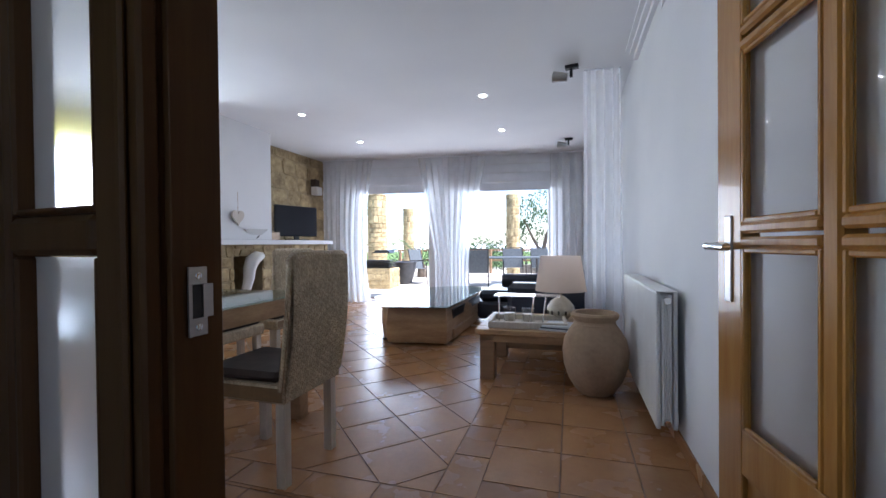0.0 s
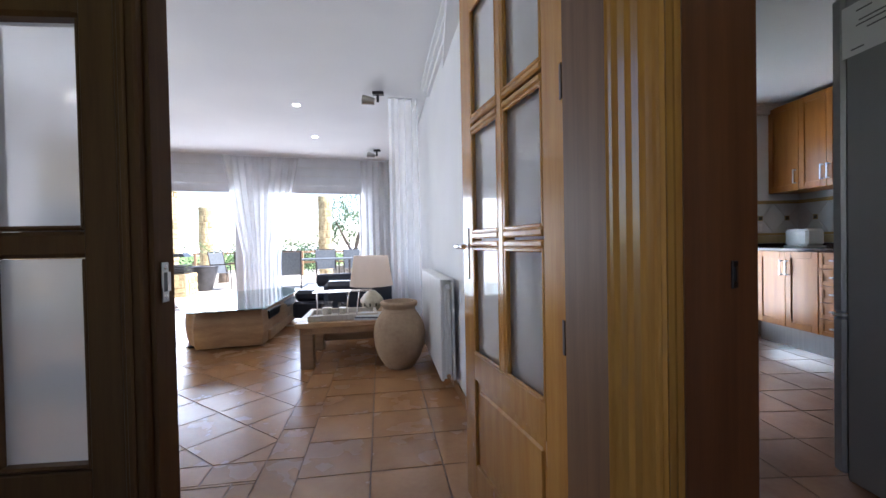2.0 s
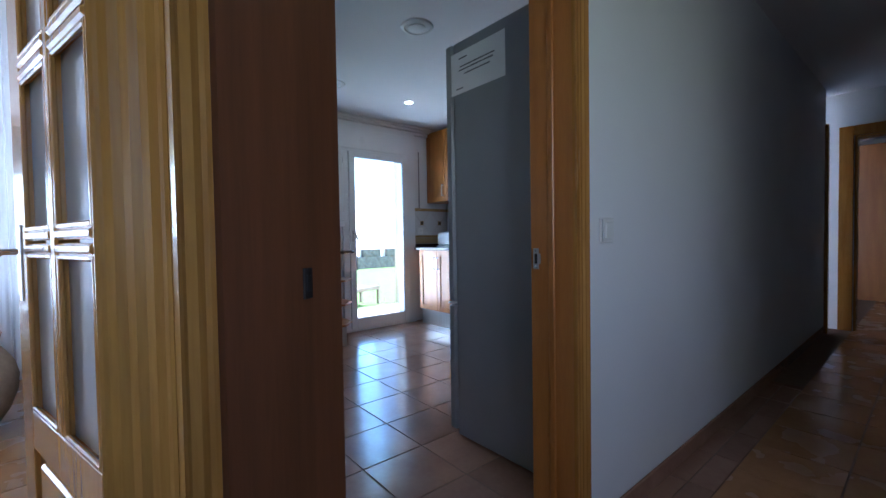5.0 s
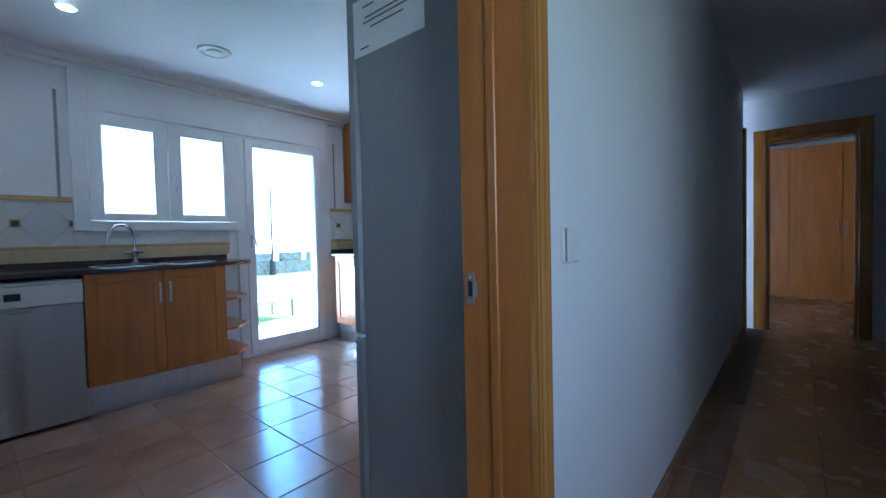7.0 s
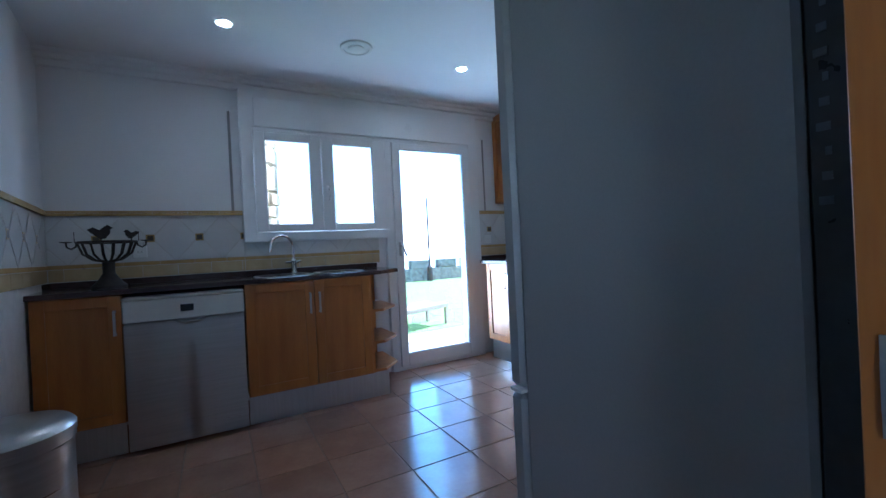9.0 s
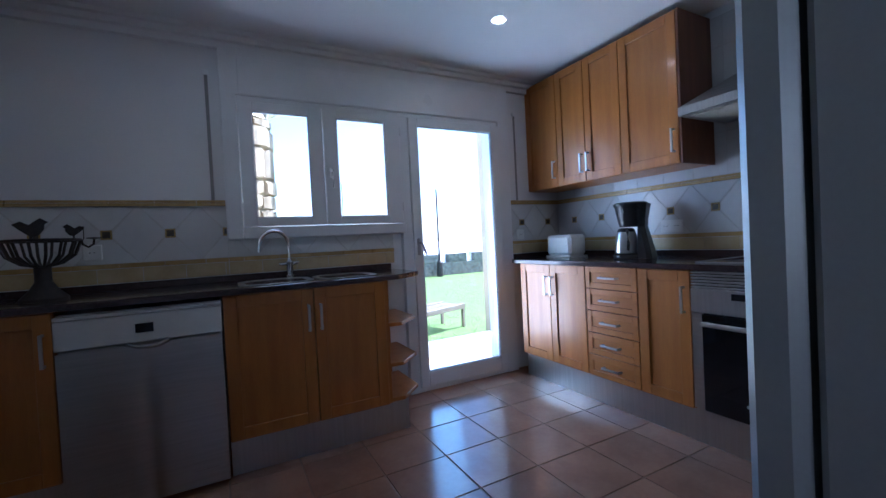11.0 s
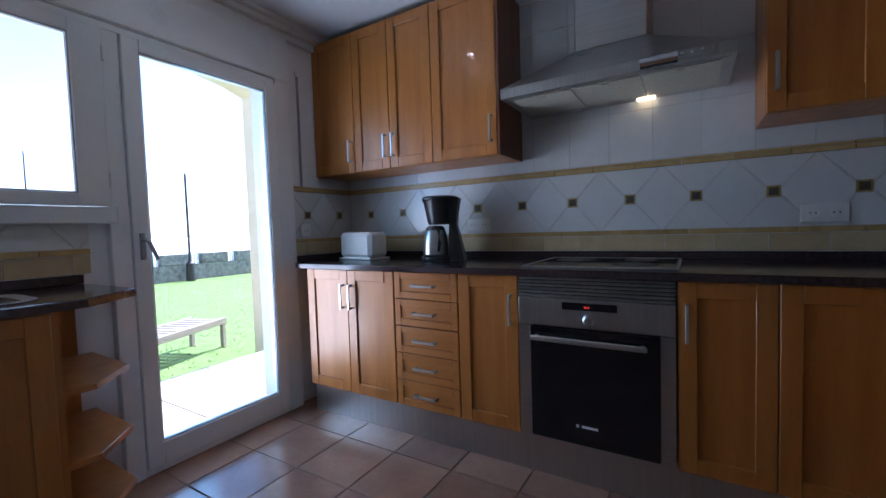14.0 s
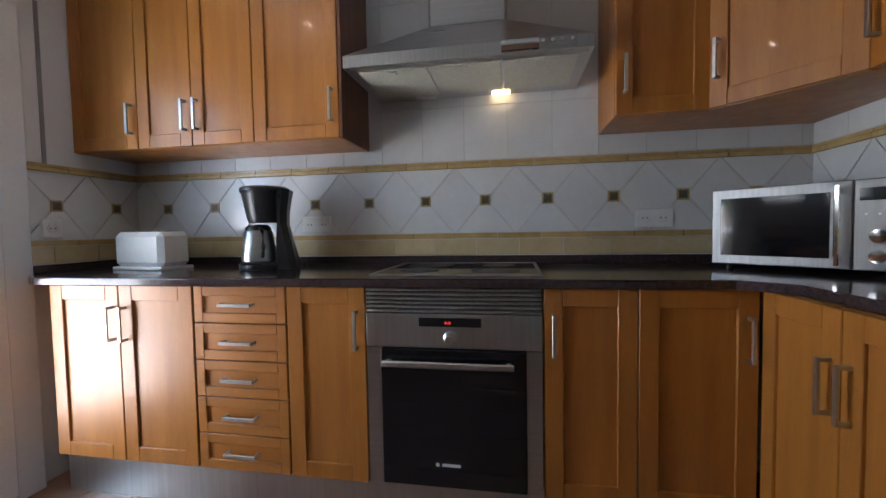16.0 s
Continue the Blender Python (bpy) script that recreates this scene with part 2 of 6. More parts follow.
def woven(name, strand, gap):
    """Strands woven over uprights: staggered short strokes with dark gaps."""
    m = mat(name, strand, tuple(c * 0.72 for c in strand), 0.65, scale=14, fine=70, bump=0)
    n, l = m.node_tree.nodes, m.node_tree.links
    p = n["Principled BSDF"]
    tc, sp, cb, br = n.new("ShaderNodeTexCoord"), n.new("ShaderNodeSeparateXYZ"), n.new("ShaderNodeCombineXYZ"), n.new("ShaderNodeTexBrick")
    ad = n.new("ShaderNodeMath")
    ad.operation = "ADD"
    l.new(tc.outputs["Object"], sp.inputs[0])
    l.new(sp.outputs[0], ad.inputs[0])
    l.new(sp.outputs[2], ad.inputs[1])
    l.new(ad.outputs[0], cb.inputs[0])
    l.new(sp.outputs[1], cb.inputs[1])
    l.new(cb.outputs[0], br.inputs["Vector"])
    br.inputs["Scale"].default_value = 1.0
    br.inputs["Brick Width"].default_value, br.inputs["Row Height"].default_value = 0.019, 0.0105
    br.inputs["Mortar Size"].default_value, br.inputs["Mortar Smooth"].default_value = 0.0013, 0.9
    br.inputs["Color1"].default_value, br.inputs["Color2"].default_value = (1, 1, 1, 1), (0.72, 0.72, 0.72, 1)
    br.inputs["Mortar"].default_value = (*gap, 1)
    mx = n.new("ShaderNodeMix")
    mx.data_type, mx.blend_type = "RGBA", "MULTIPLY"
    mx.inputs["Factor"].default_value = 1
    old = p.inputs["Base Color"].links[0].from_socket
    l.new(old, mx.inputs["A"])
    l.new(br.outputs["Color"], mx.inputs["B"])
    l.new(mx.outputs["Result"], p.inputs["Base Color"])
    bp = n.new("ShaderNodeBump")
    bp.inputs["Strength"].default_value, bp.inputs["Distance"].default_value = 0.8, 0.004
    bp.invert = True
    l.new(br.outputs["Fac"], bp.inputs["Height"])
    l.new(bp.outputs[0], p.inputs["Normal"])
    return m


M_rattan = woven("woven_rattan", (0.70, 0.57, 0.38), (0.34, 0.25, 0.15))
M_whitewood = mat("limed_wood", (0.62, 0.56, 0.48), (0.5, 0.44, 0.36), 0.55, scale=4, fine=30, stretch=(8, 8, 0.6), bump=0.1)
M_gwall = mat("grey_garden_stone", (0.34, 0.32, 0.28), (0.12, 0.11, 0.10), 0.9, scale=9, fine=30, bump=0.5, per=0.2)
M_teak = mat("weathered_teak", (0.36, 0.22, 0.12), (0.24, 0.14, 0.07), 0.5, scale=4, fine=30, stretch=(1, 8, 8), bump=0.15, detail=5)
M_trunk = mat("pale_slab_wood", (0.52, 0.34, 0.18), (0.34, 0.19, 0.09), 0.42, scale=2.5, fine=20, stretch=(1.5, 1.5, 7), bump=0.15, detail=6)
M_clay = mat("weathered_clay", (0.42, 0.29, 0.18), (0.28, 0.185, 0.115), 0.8, scale=5, fine=40, bump=0.25, dist=0.004, detail=5)
M_navy = mat("dark_navy_leather", (0.012, 0.017, 0.030), (0.02, 0.026, 0.042), 0.36, scale=5, fine=90, bump=0.15)
M_cushion = mat("dark_brown_cushion", (0.06, 0.042, 0.032), (0.035, 0.025, 0.02), 0.85, scale=12, fine=120, bump=0.3)
M_ceramic = mat("cream_ceramic", (0.66, 0.60, 0.48), (0.52, 0.45, 0.33), 0.35, scale=16, bump=0.1)
M_shade = cloth("linen_shade", (0.86, 0.74, 0.64), 0.05)
M_yellow = cloth("yellow_blind_fabric", (0.80, 0.70, 0.12), 0.02)
M_sheer = cloth("white_sheer_curtain", (0.93, 0.94, 0.96), 0.42)
M_blind = mat("white_fabric_blind", (0.74, 0.75, 0.78), (0.68, 0.69, 0.72), 0.85, scale=6, fine=150, bump=0.15)
M_paper = mat("white_paper", (0.74, 0.75, 0.76), (0.70, 0.71, 0.72), 0.8, scale=6, bump=0.02)
M_ink = mat("grey_print", (0.12, 0.12, 0.14), (0.16, 0.16, 0.18), 0.8, scale=60, bump=0)
M_glass = glass("clear_glass")
M_frost = glass("frosted_glass", 0.7, (0.86, 0.86, 0.86), 0.62)
M_tableglass = glass("table_glass", 0, (0.82, 0.90, 0.88))
M_pave = mat("pale_paving", (0.52, 0.47, 0.40), (0.42, 0.37, 0.30), 0.75, scale=3, fine=30, bump=0.2, per=0.08)
M_grass = mat("lawn_soil", (0.15, 0.23, 0.06), (0.11, 0.18, 0.04), 0.95, scale=6, fine=80, bump=0.6, dist=0.01)
# near-white colour stands in for bright haze over the horizon
M_haze_sea = mat("sea_with_painted_haze", (0.86, 0.88, 0.90), (0.82, 0.85, 0.88), 0.9, scale=0.01, fine=0.2, bump=0)
M_blade = mat("grass_blades", (0.24, 0.35, 0.11), (0.19, 0.29, 0.08), 0.8, scale=4, bump=0)
M_leaf = mat("olive_green_leaves", (0.075, 0.13, 0.05), (0.04, 0.075, 0.028), 0.6, scale=3, bump=0)
M_leaf2 = mat("palm_leaves", (0.08, 0.15, 0.04), (0.04, 0.09, 0.02), 0.5, scale=3, bump=0)
M_bark = mat("grey_bark", (0.16, 0.12, 0.09), (0.09, 0.07, 0.05), 0.9, scale=9, fine=50, bump=0.5)
M_render = mat("cream_render", (0.68, 0.60, 0.44), (0.60, 0.52, 0.37), 0.85, scale=3, fine=60, bump=0.2)
M_filter = mat("hood_filter", (0.62, 0.60, 0.50), (0.50, 0.48, 0.40), 0.5, 0.2, scale=90, fine=220, bump=0.3)
M_glow = glow("lamp_glow", (1.0, 0.93, 0.82), 28)
M_warm = glow("hood_lamp_glow", (1.0, 0.72, 0.34), 1.4)
M_red = glow("red_clock_digits", (1.0, 0.05, 0.03), 0.3)
M_greycloth = mat("grey_mesh_fabric", (0.09, 0.10, 0.11), (0.06, 0.07, 0.08), 0.7, scale=30, fine=200, bump=0.2)
M_pot = mat("dark_glazed_pot", (0.035, 0.035, 0.04), (0.06, 0.06, 0.065), 0.4, scale=8, bump=0.1)

# ---- builders ----


class B:
    """Collects shaped pieces of one part."""

    def __init__(self):
        self.bm = bmesh.new()
        self.smooth = False

    def box(self, x0, y0, z0, x1, y1, z1, bev=0.0, m=None):
        g = bmesh.ops.create_cube(self.bm, size=1.0)["verts"]
        mm = Matrix.Translation(((x0 + x1) / 2, (y0 + y1) / 2, (z0 + z1) / 2)) @ Matrix.Diagonal((abs(x1 - x0), abs(y1 - y0), abs(z1 - z0), 1))
        if m is not None:
            mm = m @ mm
        bmesh.ops.transform(self.bm, matrix=mm, verts=g)
        if bev:
            es = list({e for v in g for e in v.link_edges})
            bmesh.ops.bevel(self.bm, geom=es, offset=bev, segments=1, affect="EDGES", profile=0.5)
        return self

    def prism(self, pts, z0, z1, m=None, bev=0.0):
        lo = [self.bm.verts.new((x, y, z0)) for x, y in pts]
        hi = [self.bm.verts.new((x, y, z1)) for x, y in pts]
        k = len(pts)
        fs = [self.bm.faces.new(lo[::-1]), self.bm.faces.new(hi)]
        for i in range(k):
            fs.append(self.bm.faces.new((lo[i], lo[(i + 1) % k], hi[(i + 1) % k], hi[i])))
        if m is not None:
            bmesh.ops.transform(self.bm, matrix=m, verts=lo + hi)
        if bev:
            bmesh.ops.bevel(self.bm, geom=list({e for e in fs[1].edges}), offset=bev, segments=2, affect="EDGES", profile=0.5)
        return self

    def lathe(self, prof, seg=24, m=None, rfun=None, arc=None):
        """prof: (radius, height) from the bottom up."""
        rings = []
        for r, z in prof:
            ring = []
            for i in range(seg):
                a = 2 * math.pi * i / seg
                q = r * (rfun(a, z) if rfun else 1)
                v = Vector((q * math.cos(a), q * math.sin(a), z))
                ring.append(self.bm.verts.new(m @ v if m is not None else v))
            rings.append(ring)
        for a, b in zip(rings, rings[1:]):
            for i in range(seg):
                self.bm.faces.new((a[i], a[(i + 1) % seg], b[(i + 1) % seg], b[i]))
        if prof[0][0] > 1e-4:
            self.bm.faces.new(rings[0][::-1])
        if prof[-1][0] > 1e-4:
            self.bm.faces.new(rings[-1])
        self.smooth = True
        return self

    def tube(self, pts, r, seg=8, closed=False):
        pts = [Vector(p) for p in pts]
        rings = []
        k = len(pts)
        for i, p in enumerate(pts):
            d = (pts[(i + 1) % k] - pts[i - 1]) if closed else (pts[min(i + 1, k - 1)] - pts[max(i - 1, 0)])
            q = d.to_track_quat("Z", "Y")
            rr = r[i] if isinstance(r, (list, tuple)) else r
            rings.append([self.bm.verts.new(p + q @ Vector((rr * math.cos(2 * math.pi * j / seg), rr * math.sin(2 * math.pi * j / seg), 0))) for j in range(seg)])
        for a, b in list(zip(rings, rings[1:])) + ([(rings[-1], rings[0])] if closed else []):
            for j in range(seg):
                self.bm.faces.new((a[j], a[(j + 1) % seg], b[(j + 1) % seg], b[j]))
        if not closed:
            self.bm.faces.new(rings[0][::-1])
            self.bm.faces.new(rings[-1])
        self.smooth = True
        return self

    def grid(self, fn, nu, nv, thick=0.0):
        vs = [[self.bm.verts.new(fn(i / nu, j / nv)) for j in range(nv + 1)] for i in range(nu + 1)]
        for i in range(nu):
            for j in range(nv):
                self.bm.faces.new((vs[i][j], vs[i + 1][j], vs[i + 1][j + 1], vs[i][j + 1]))
        self.smooth = True
        return self

    def mesh(self, name, material):
        bmesh.ops.recalc_face_normals(self.bm, faces=self.bm.faces)
        me = bpy.data.meshes.new(name)
        self.bm.to_mesh(me)
        self.bm.free()
        for mm in material if isinstance(material, (list, tuple)) else [material]:
            me.materials.append(mm)
        if self.smooth:
            me.shade_smooth()
            me.set_sharp_from_angle(angle=radians(38))
        return me

    def part(self, name, material, parent=None, label="", loc=None, kind=""):
        ob = new(name, self.mesh(name, material))
        if parent is not None:
            ob.parent = parent
        if loc is not None:
            ob.location = loc
        return tagged(ob, label, kind=kind)


def thing(name, loc, rz=0.0, label="", category="", group=""):
    ob = new(name)
    ob.empty_display_size = 0.1
    ob.matrix_basis = pose(*loc, 0, 0, rz)
    return tagged(ob, label, category, group)


def setting(name, builder, material, label=""):
    return builder.part(name, material, None, label, kind="structure")


def piece(name, me, parent, loc=(0, 0, 0), rz=0.0):
    ob = new(name, me)
    ob.parent = parent
    ob.location = loc
    ob.rotation_euler = (0, 0, rz)
    return ob


def clip_poly(poly, a, b, c):
    """The part of a polygon where a*x + b*y <= c."""
    out = []
    for i, p in enumerate(poly):
        q = poly[(i + 1) % len(poly)]
        dp, dq = a * p[0] + b * p[1] - c, a * q[0] + b * q[1] - c
        if dp <= 0:
            out.append(p)
        if dp * dq < 0:
            t = dp / (dp - dq)
            out.append((p[0] + t * (q[0] - p[0]), p[1] + t * (q[1] - p[1])))
    return out


def area(poly):
    return abs(sum(p[0] * q[1] - q[0] * p[1] for p, q in zip(poly, poly[1:] + poly[:1]))) / 2


def tile_floor(parent, origin, pitch, angle, halfplanes, box_, material, name="tile", joint=0.007, z=0.0):
    """Floor tiles on a turned lattice, cut by half-planes; whole tiles share one mesh."""
    c, s = math.cos(radians(angle)), math.sin(radians(angle))
    h = pitch / 2 - joint / 2
    whole = None
    n = 0
    rng = random.Random(5)
    for i in range(-40, 41):
        for j in range(-40, 41):
            u, v = (i + 0.5) * pitch, (j + 0.5) * pitch
            x, y = origin[0] + c * u - s * v, origin[1] + s * u + c * v
            if not (box_[0] - 0.4 < x < box_[2] + 0.4 and box_[1] - 0.4 < y < box_[3] + 0.4):
                continue
            poly = [(x + c * a - s * b, y + s * a + c * b) for a, b in ((-h, -h), (h, -h), (h, h), (-h, h))]
            full = list(poly)
            for hp in halfplanes:
                poly = clip_poly(poly, *hp)
                if len(poly) < 3:
                    break
            if len(poly) < 3 or area(poly) < 0.0012:
                continue
            dz = rng.uniform(-0.0003, 0.0003)
            if poly == full:
                if whole is None:
                    whole = B().prism([(-h, -h), (h, -h), (h, h), (-h, h)], -0.008, 0.0, bev=0.0018).mesh(name, material)
                piece(name, whole, parent, (x, y, z + dz), radians(angle))
            else:
                cx, cy = sum(p[0] for p in poly) / len(poly), sum(p[1] for p in poly) / len(poly)
                me = B().prism([(p[0] - cx, p[1] - cy) for p in poly], -0.008, 0.0).mesh(name, material)
                piece(name, me, parent, (cx, cy, z + dz))
            n += 1
    return n


# ---- structure ----
CEIL_K, CEIL_L = 2.38, 2.55
WX, WY, LX, RY = 3.44, 3.66, -0.285, 0.40   # kitchen walls: east, window side, west, back
ANG = 7.1                                   # the living room stands turned against the kitchen


def side_x(y):
    """Face of the living room's side wall."""
    return -0.225 - 0.125 * (y - 2.0)


def win_y(x):
    """Face of the living room's window wall."""
    return 7.05 + 0.30 * (x + 1.70)


def west_x(y):
    """Face of the kitchen's west wall."""
    return LX - 0.11 * (y - WY)


# floors
floor = setting("floor", B().prism([(-6.4, -2.2), (9.4, -2.2), (9.4, 3.72), (-0.05, 3.72), (-0.6, 7.7), (-6.4, 6.4)], -0.14, -0.003), M_grout)
# kitchen walls
w = B().box(LX - 0.10, WY, 0, 0.86, WY + 0.3, CEIL_K + 0.1).box(2.86, WY, 0, WX + 0.15, WY + 0.3, CEIL_K + 0.1)
w.box(0.86, WY, 2.24, 2.86, WY + 0.3, CEIL_K + 0.1).box(0.86, WY, 0, 1.95, WY + 0.3, 1.20)
wall_kn = setting("wall_kitchen_window", w, M_wall)
wall_ke = setting("wall_kitchen_east", B().box(WX, 0.401, 0, WX + 0.15, WY, CEIL_K + 0.1), M_wall)
wall_kw = setting("wall_kitchen_west", B().prism([(0.10, 0.46), (west_x(0.6), 0.6), (LX, WY), (side_x(WY) + 0.004, WY), (side_x(0.5) + 0.004, 0.50), (0.0, 0.46)], 0, CEIL_L + 0.1), M_wall)
wall_hall = setting("wall_hall", B().box(1.04, 0.225, 0, 1.94, 0.372, CEIL_L).box(1.94, 0.225, 0, 5.56, RY, CEIL_L).box(0.27, 0.225, 2.06, 1.04, 0.372, CEIL_L), M_wall)
setting("wall_pillar", B().prism([(-0.099, 0.14), (0.03, 0.14), (0.24, 0.257), (0.22, 0.40), (0.02, 0.50), (-0.03, 0.36), (-0.099, 0.34)], 0, CEIL_L), M_wall)
setting("wall_living_over_door", B().box(-0.95, 0.14, 2.06, -0.10, 0.34, CEIL_L), M_wall)
setting("wall_living_hall", B().box(-6.2, 0.14, 0, -1.47, 0.24, CEIL_L).box(-1.47, 0.14, 2.06, -0.95, 0.24, CEIL_L), M_wall)
setting("wall_living_side", B().prism([(side_x(1.2), 1.2), (side_x(1.2) + 0.003, 1.2), (side_x(WY) + 0.003, WY), (side_x(WY) + 0.2, WY + 0.3), (side_x(7.4) + 0.3, 7.4), (side_x(7.4), 7.4)], 0, CEIL_L), M_wall)
setting("wall_living_side_near", B().prism([(side_x(0.34), 0.34), (side_x(0.34) + 0.003, 0.34), (side_x(1.2) + 0.003, 1.2), (side_x(1.2), 1.2)], 0, CEIL_L), M_wall)
# window wall of the living room, along its slanting line
th = math.atan2(0.30, 1.0)
WF = Matrix.Translation((-5.65, win_y(-5.65), 0)) @ Matrix.Rotation(th, 4, "Z")
wl = B()
for a, b, c, d in ((-0.3, 0.75, 0, CEIL_L), (2.05, 2.55, 0, CEIL_L), (4.15, 5.2, 0, CEIL_L), (0.75, 2.05, 2.12, CEIL_L), (2.55, 4.15, 2.12, CEIL_L)):
    wl.box(a, 0, c, b, 0.28, d, m=WF)
wall_lw = setting("wall_living_window", wl, M_wall)
setting("wall_living_west", B().box(-6.3, 2.65, 0, -5.75, 6.3, CEIL_L).box(-6.1, 0.14, 0, -5.75, 1.45, CEIL_L).box(-6.1, 1.45, 0, -5.75, 2.65, 0.95).box(-6.1, 1.45, 2.2, -5.75, 2.65, CEIL_L), M_wall)
# hall
setting("wall_hall_south", B().box(-6.2, -1.9, 0, -0.95, -1.75, CEIL_L).box(0.05, -1.9, 0, 9.3, -1.75, CEIL_L).box(-0.95, -1.9, 0, 0.05, -1.75, 0.98).box(-0.95, -1.9, 2.12, 0.05, -1.75, CEIL_L), M_wall)
setting("wall_hall_west", B().box(-2.6, -1.75, 0, -2.45, 0.14, CEIL_L), M_wall)
setting("wall_hall_lobby", B().box(1.05, -1.75, 0, 5.56, -0.82, CEIL_L), M_wall)
setting("wall_hall_end", B().box(5.83, 0.04, 0, 5.98, 0.6, CEIL_L).box(5.50, 0.6, 0, 5.98, 0.7, CEIL_L).box(5.83, -1.75, 0, 5.98, -0.64, CEIL_L).box(5.83, -0.64, 2.0, 5.98, 0.04, CEIL_L), M_wall)
setting("wall_far_room", B().box(9.2, -1.75, 0, 9.3, 1.4, CEIL_L).box(5.98, 1.3, 0, 9.3, 1.4, CEIL_L), M_wall)
# ceilings
setting("ceiling_kitchen", B().box(LX - 0.02, 0.30, CEIL_K, WX + 0.1, WY + 0.2, CEIL_K + 0.12), M_ceil)
setting("ceiling_hall", B().box(-2.6, -1.9, CEIL_L - 0.10, 9.3, 0.16, CEIL_L + 0.1).box(0.0, 0.1605, CEIL_L - 0.10, 5.4, 0.30, CEIL_L + 0.1).box(5.4005, 0.1605, CEIL_L - 0.10, 9.3, 1.4, CEIL_L + 0.1), M_ceil)
setting("ceiling_living", B().prism([(-6.3, 0.15), (0.02, 0.15), (side_x(7.4) + 0.2, 7.4), (side_x(7.4), 7.9), (-6.3, 6.4)], CEIL_L, CEIL_L + 0.12), M_ceil)
# cornices
cor = B()
for k, (d, z0) in enumerate(((0.10, 0.025), (0.07, 0.055), (0.035, 0.09))):
    cor.box(LX, WY - d, CEIL_K - z0, WX, WY - 0.001, CEIL_K - (0, 0.025, 0.055)[k] - 0.0005)
setting("trim_kitchen_cornice", cor, M_ceil)
cor = B()
for k, (d, z0) in enumerate(((0.09, 0.02), (0.06, 0.05), (0.03, 0.09))):
    cor.prism([(side_x(0.36) - d, 0.36), (side_x(0.36) - 0.001, 0.36), (side_x(3.5) - 0.001, 3.5), (side_x(3.5) - d, 3.5)], CEIL_L - z0, CEIL_L - (0, 0.02, 0.05)[k] - 0.0005)
setting("trim_living_cornice", cor, M_ceil)
# skirtings
setting("baseboard_hall", B().box(1.10, 0.212, 0, 5.55, 0.2245, 0.075, 0.003), M_terra)
setting("baseboard_living", B().prism([(side_x(0.45) - 0.012, 0.45), (side_x(0.45) - 0.001, 0.45), (side_x(7.0) - 0.001, 7.0), (side_x(7.0) - 0.012, 7.0)], 0, 0.07), M_terra2)

# ---- doors and frames ----


def door_leaf(width, height, label, rows=3, cols=2, handle=True):
    """A glazed leaf along +x from its hinge side, its thickness along y, standing on the floor."""
    t = 0.04
    leaf = thing("glazed_door", (0, 0, 0), 0, label, "door", "living room doors")
    st, bot, top, mid = 0.105, 0.60, 1.90, 0.03
    f = B().box(0, 0, 0.008, st, t, height, 0.003).box(width - st, 0, 0.008, width, t, height, 0.003)
    f.box(st, 0, 0.008, width - st, t, 0.17, 0.002).box(st, 0, bot - 0.10, width - st, t, bot, 0.002).box(st, 0, top, width - st, t, height, 0.002)
    f.part("frame", M_pine, leaf)
    B().box(st, 0.012, 0.17, width - st, t - 0.012, bot - 0.10).box(st + 0.03, 0.005, 0.205, width - st - 0.03, t - 0.005, bot - 0.135, 0.006).part("panel", M_pine, leaf)
    cw, rh = (width - 2 * st) / cols, (top - bot) / rows
    for k in range(1, cols):
        B().box(st + k * cw - 0.02, -0.002, bot, st + k * cw + 0.02, t + 0.002, top, 0.006).part("muntin", M_pine, leaf)
    for k in range(1, rows):
        z = bot + k * rh
        for q in range(cols):
            B().box(st + q * cw + (0.02 if q else 0), -0.004, z - 0.027, st + (q + 1) * cw - (0.02 if q < cols - 1 else 0), t + 0.004, z - 0.004, 0.006).box(st + q * cw + (0.02 if q else 0), -0.004, z + 0.004, st + (q + 1) * cw - (0.02 if q < cols - 1 else 0), t + 0.004, z + 0.027, 0.006).part("muntin", M_pine, leaf)
    for q in range(cols):
        for k in range(rows):
            x0, x1 = st + q * cw + (0.02 if q else 0), st + (q + 1) * cw - (0.02 if q < cols - 1 else 0)
            z0, z1 = bot + k * rh + (0.027 if k else 0), bot + (k + 1) * rh - (0.027 if k < rows - 1 else 0)
            bd = B()
            for y0, y1 in ((-0.001, 0.010), (t - 0.010, t + 0.001)):
                bd.box(x0, y0, z0, x0 + 0.012, y1, z1, 0.003).box(x1 - 0.012, y0, z0, x1, y1, z1, 0.003)
                bd.box(x0 + 0.012, y0, z0, x1 - 0.012, y1, z0 + 0.012, 0.003).box(x0 + 0.012, y0, z1 - 0.012, x1 - 0.012, y1, z1, 0.003)
            bd.part("glazing_bead", M_pine, leaf)
            B().grid(lambda u, v: Vector((x0 + (x1 - x0) * u, 0.020, z0 + (z1 - z0) * v)), 1, 1).part("pane", M_frost, leaf, "frosted glass pane")
    if handle:
        x = width - 0.055
        B().box(x - 0.016, -0.004, 0.88, x + 0.016, 0.0, 1.08, 0.003).box(x - 0.016, t, 0.88, x + 0.016, t + 0.004, 1.08, 0.003).part("handle_plate", M_steel, leaf)
        for s, y in ((-1, -0.006), (1, t + 0.006)):
            B().tube([(x, y, 1.01), (x, y + s * 0.045, 1.01), (x - 0.02, y + s * 0.050, 1.01), (x - 0.105, y + s * 0.050, 1.008)], 0.009, 10).part("handle", M_chrome, leaf, "chrome lever handle")
    return leaf


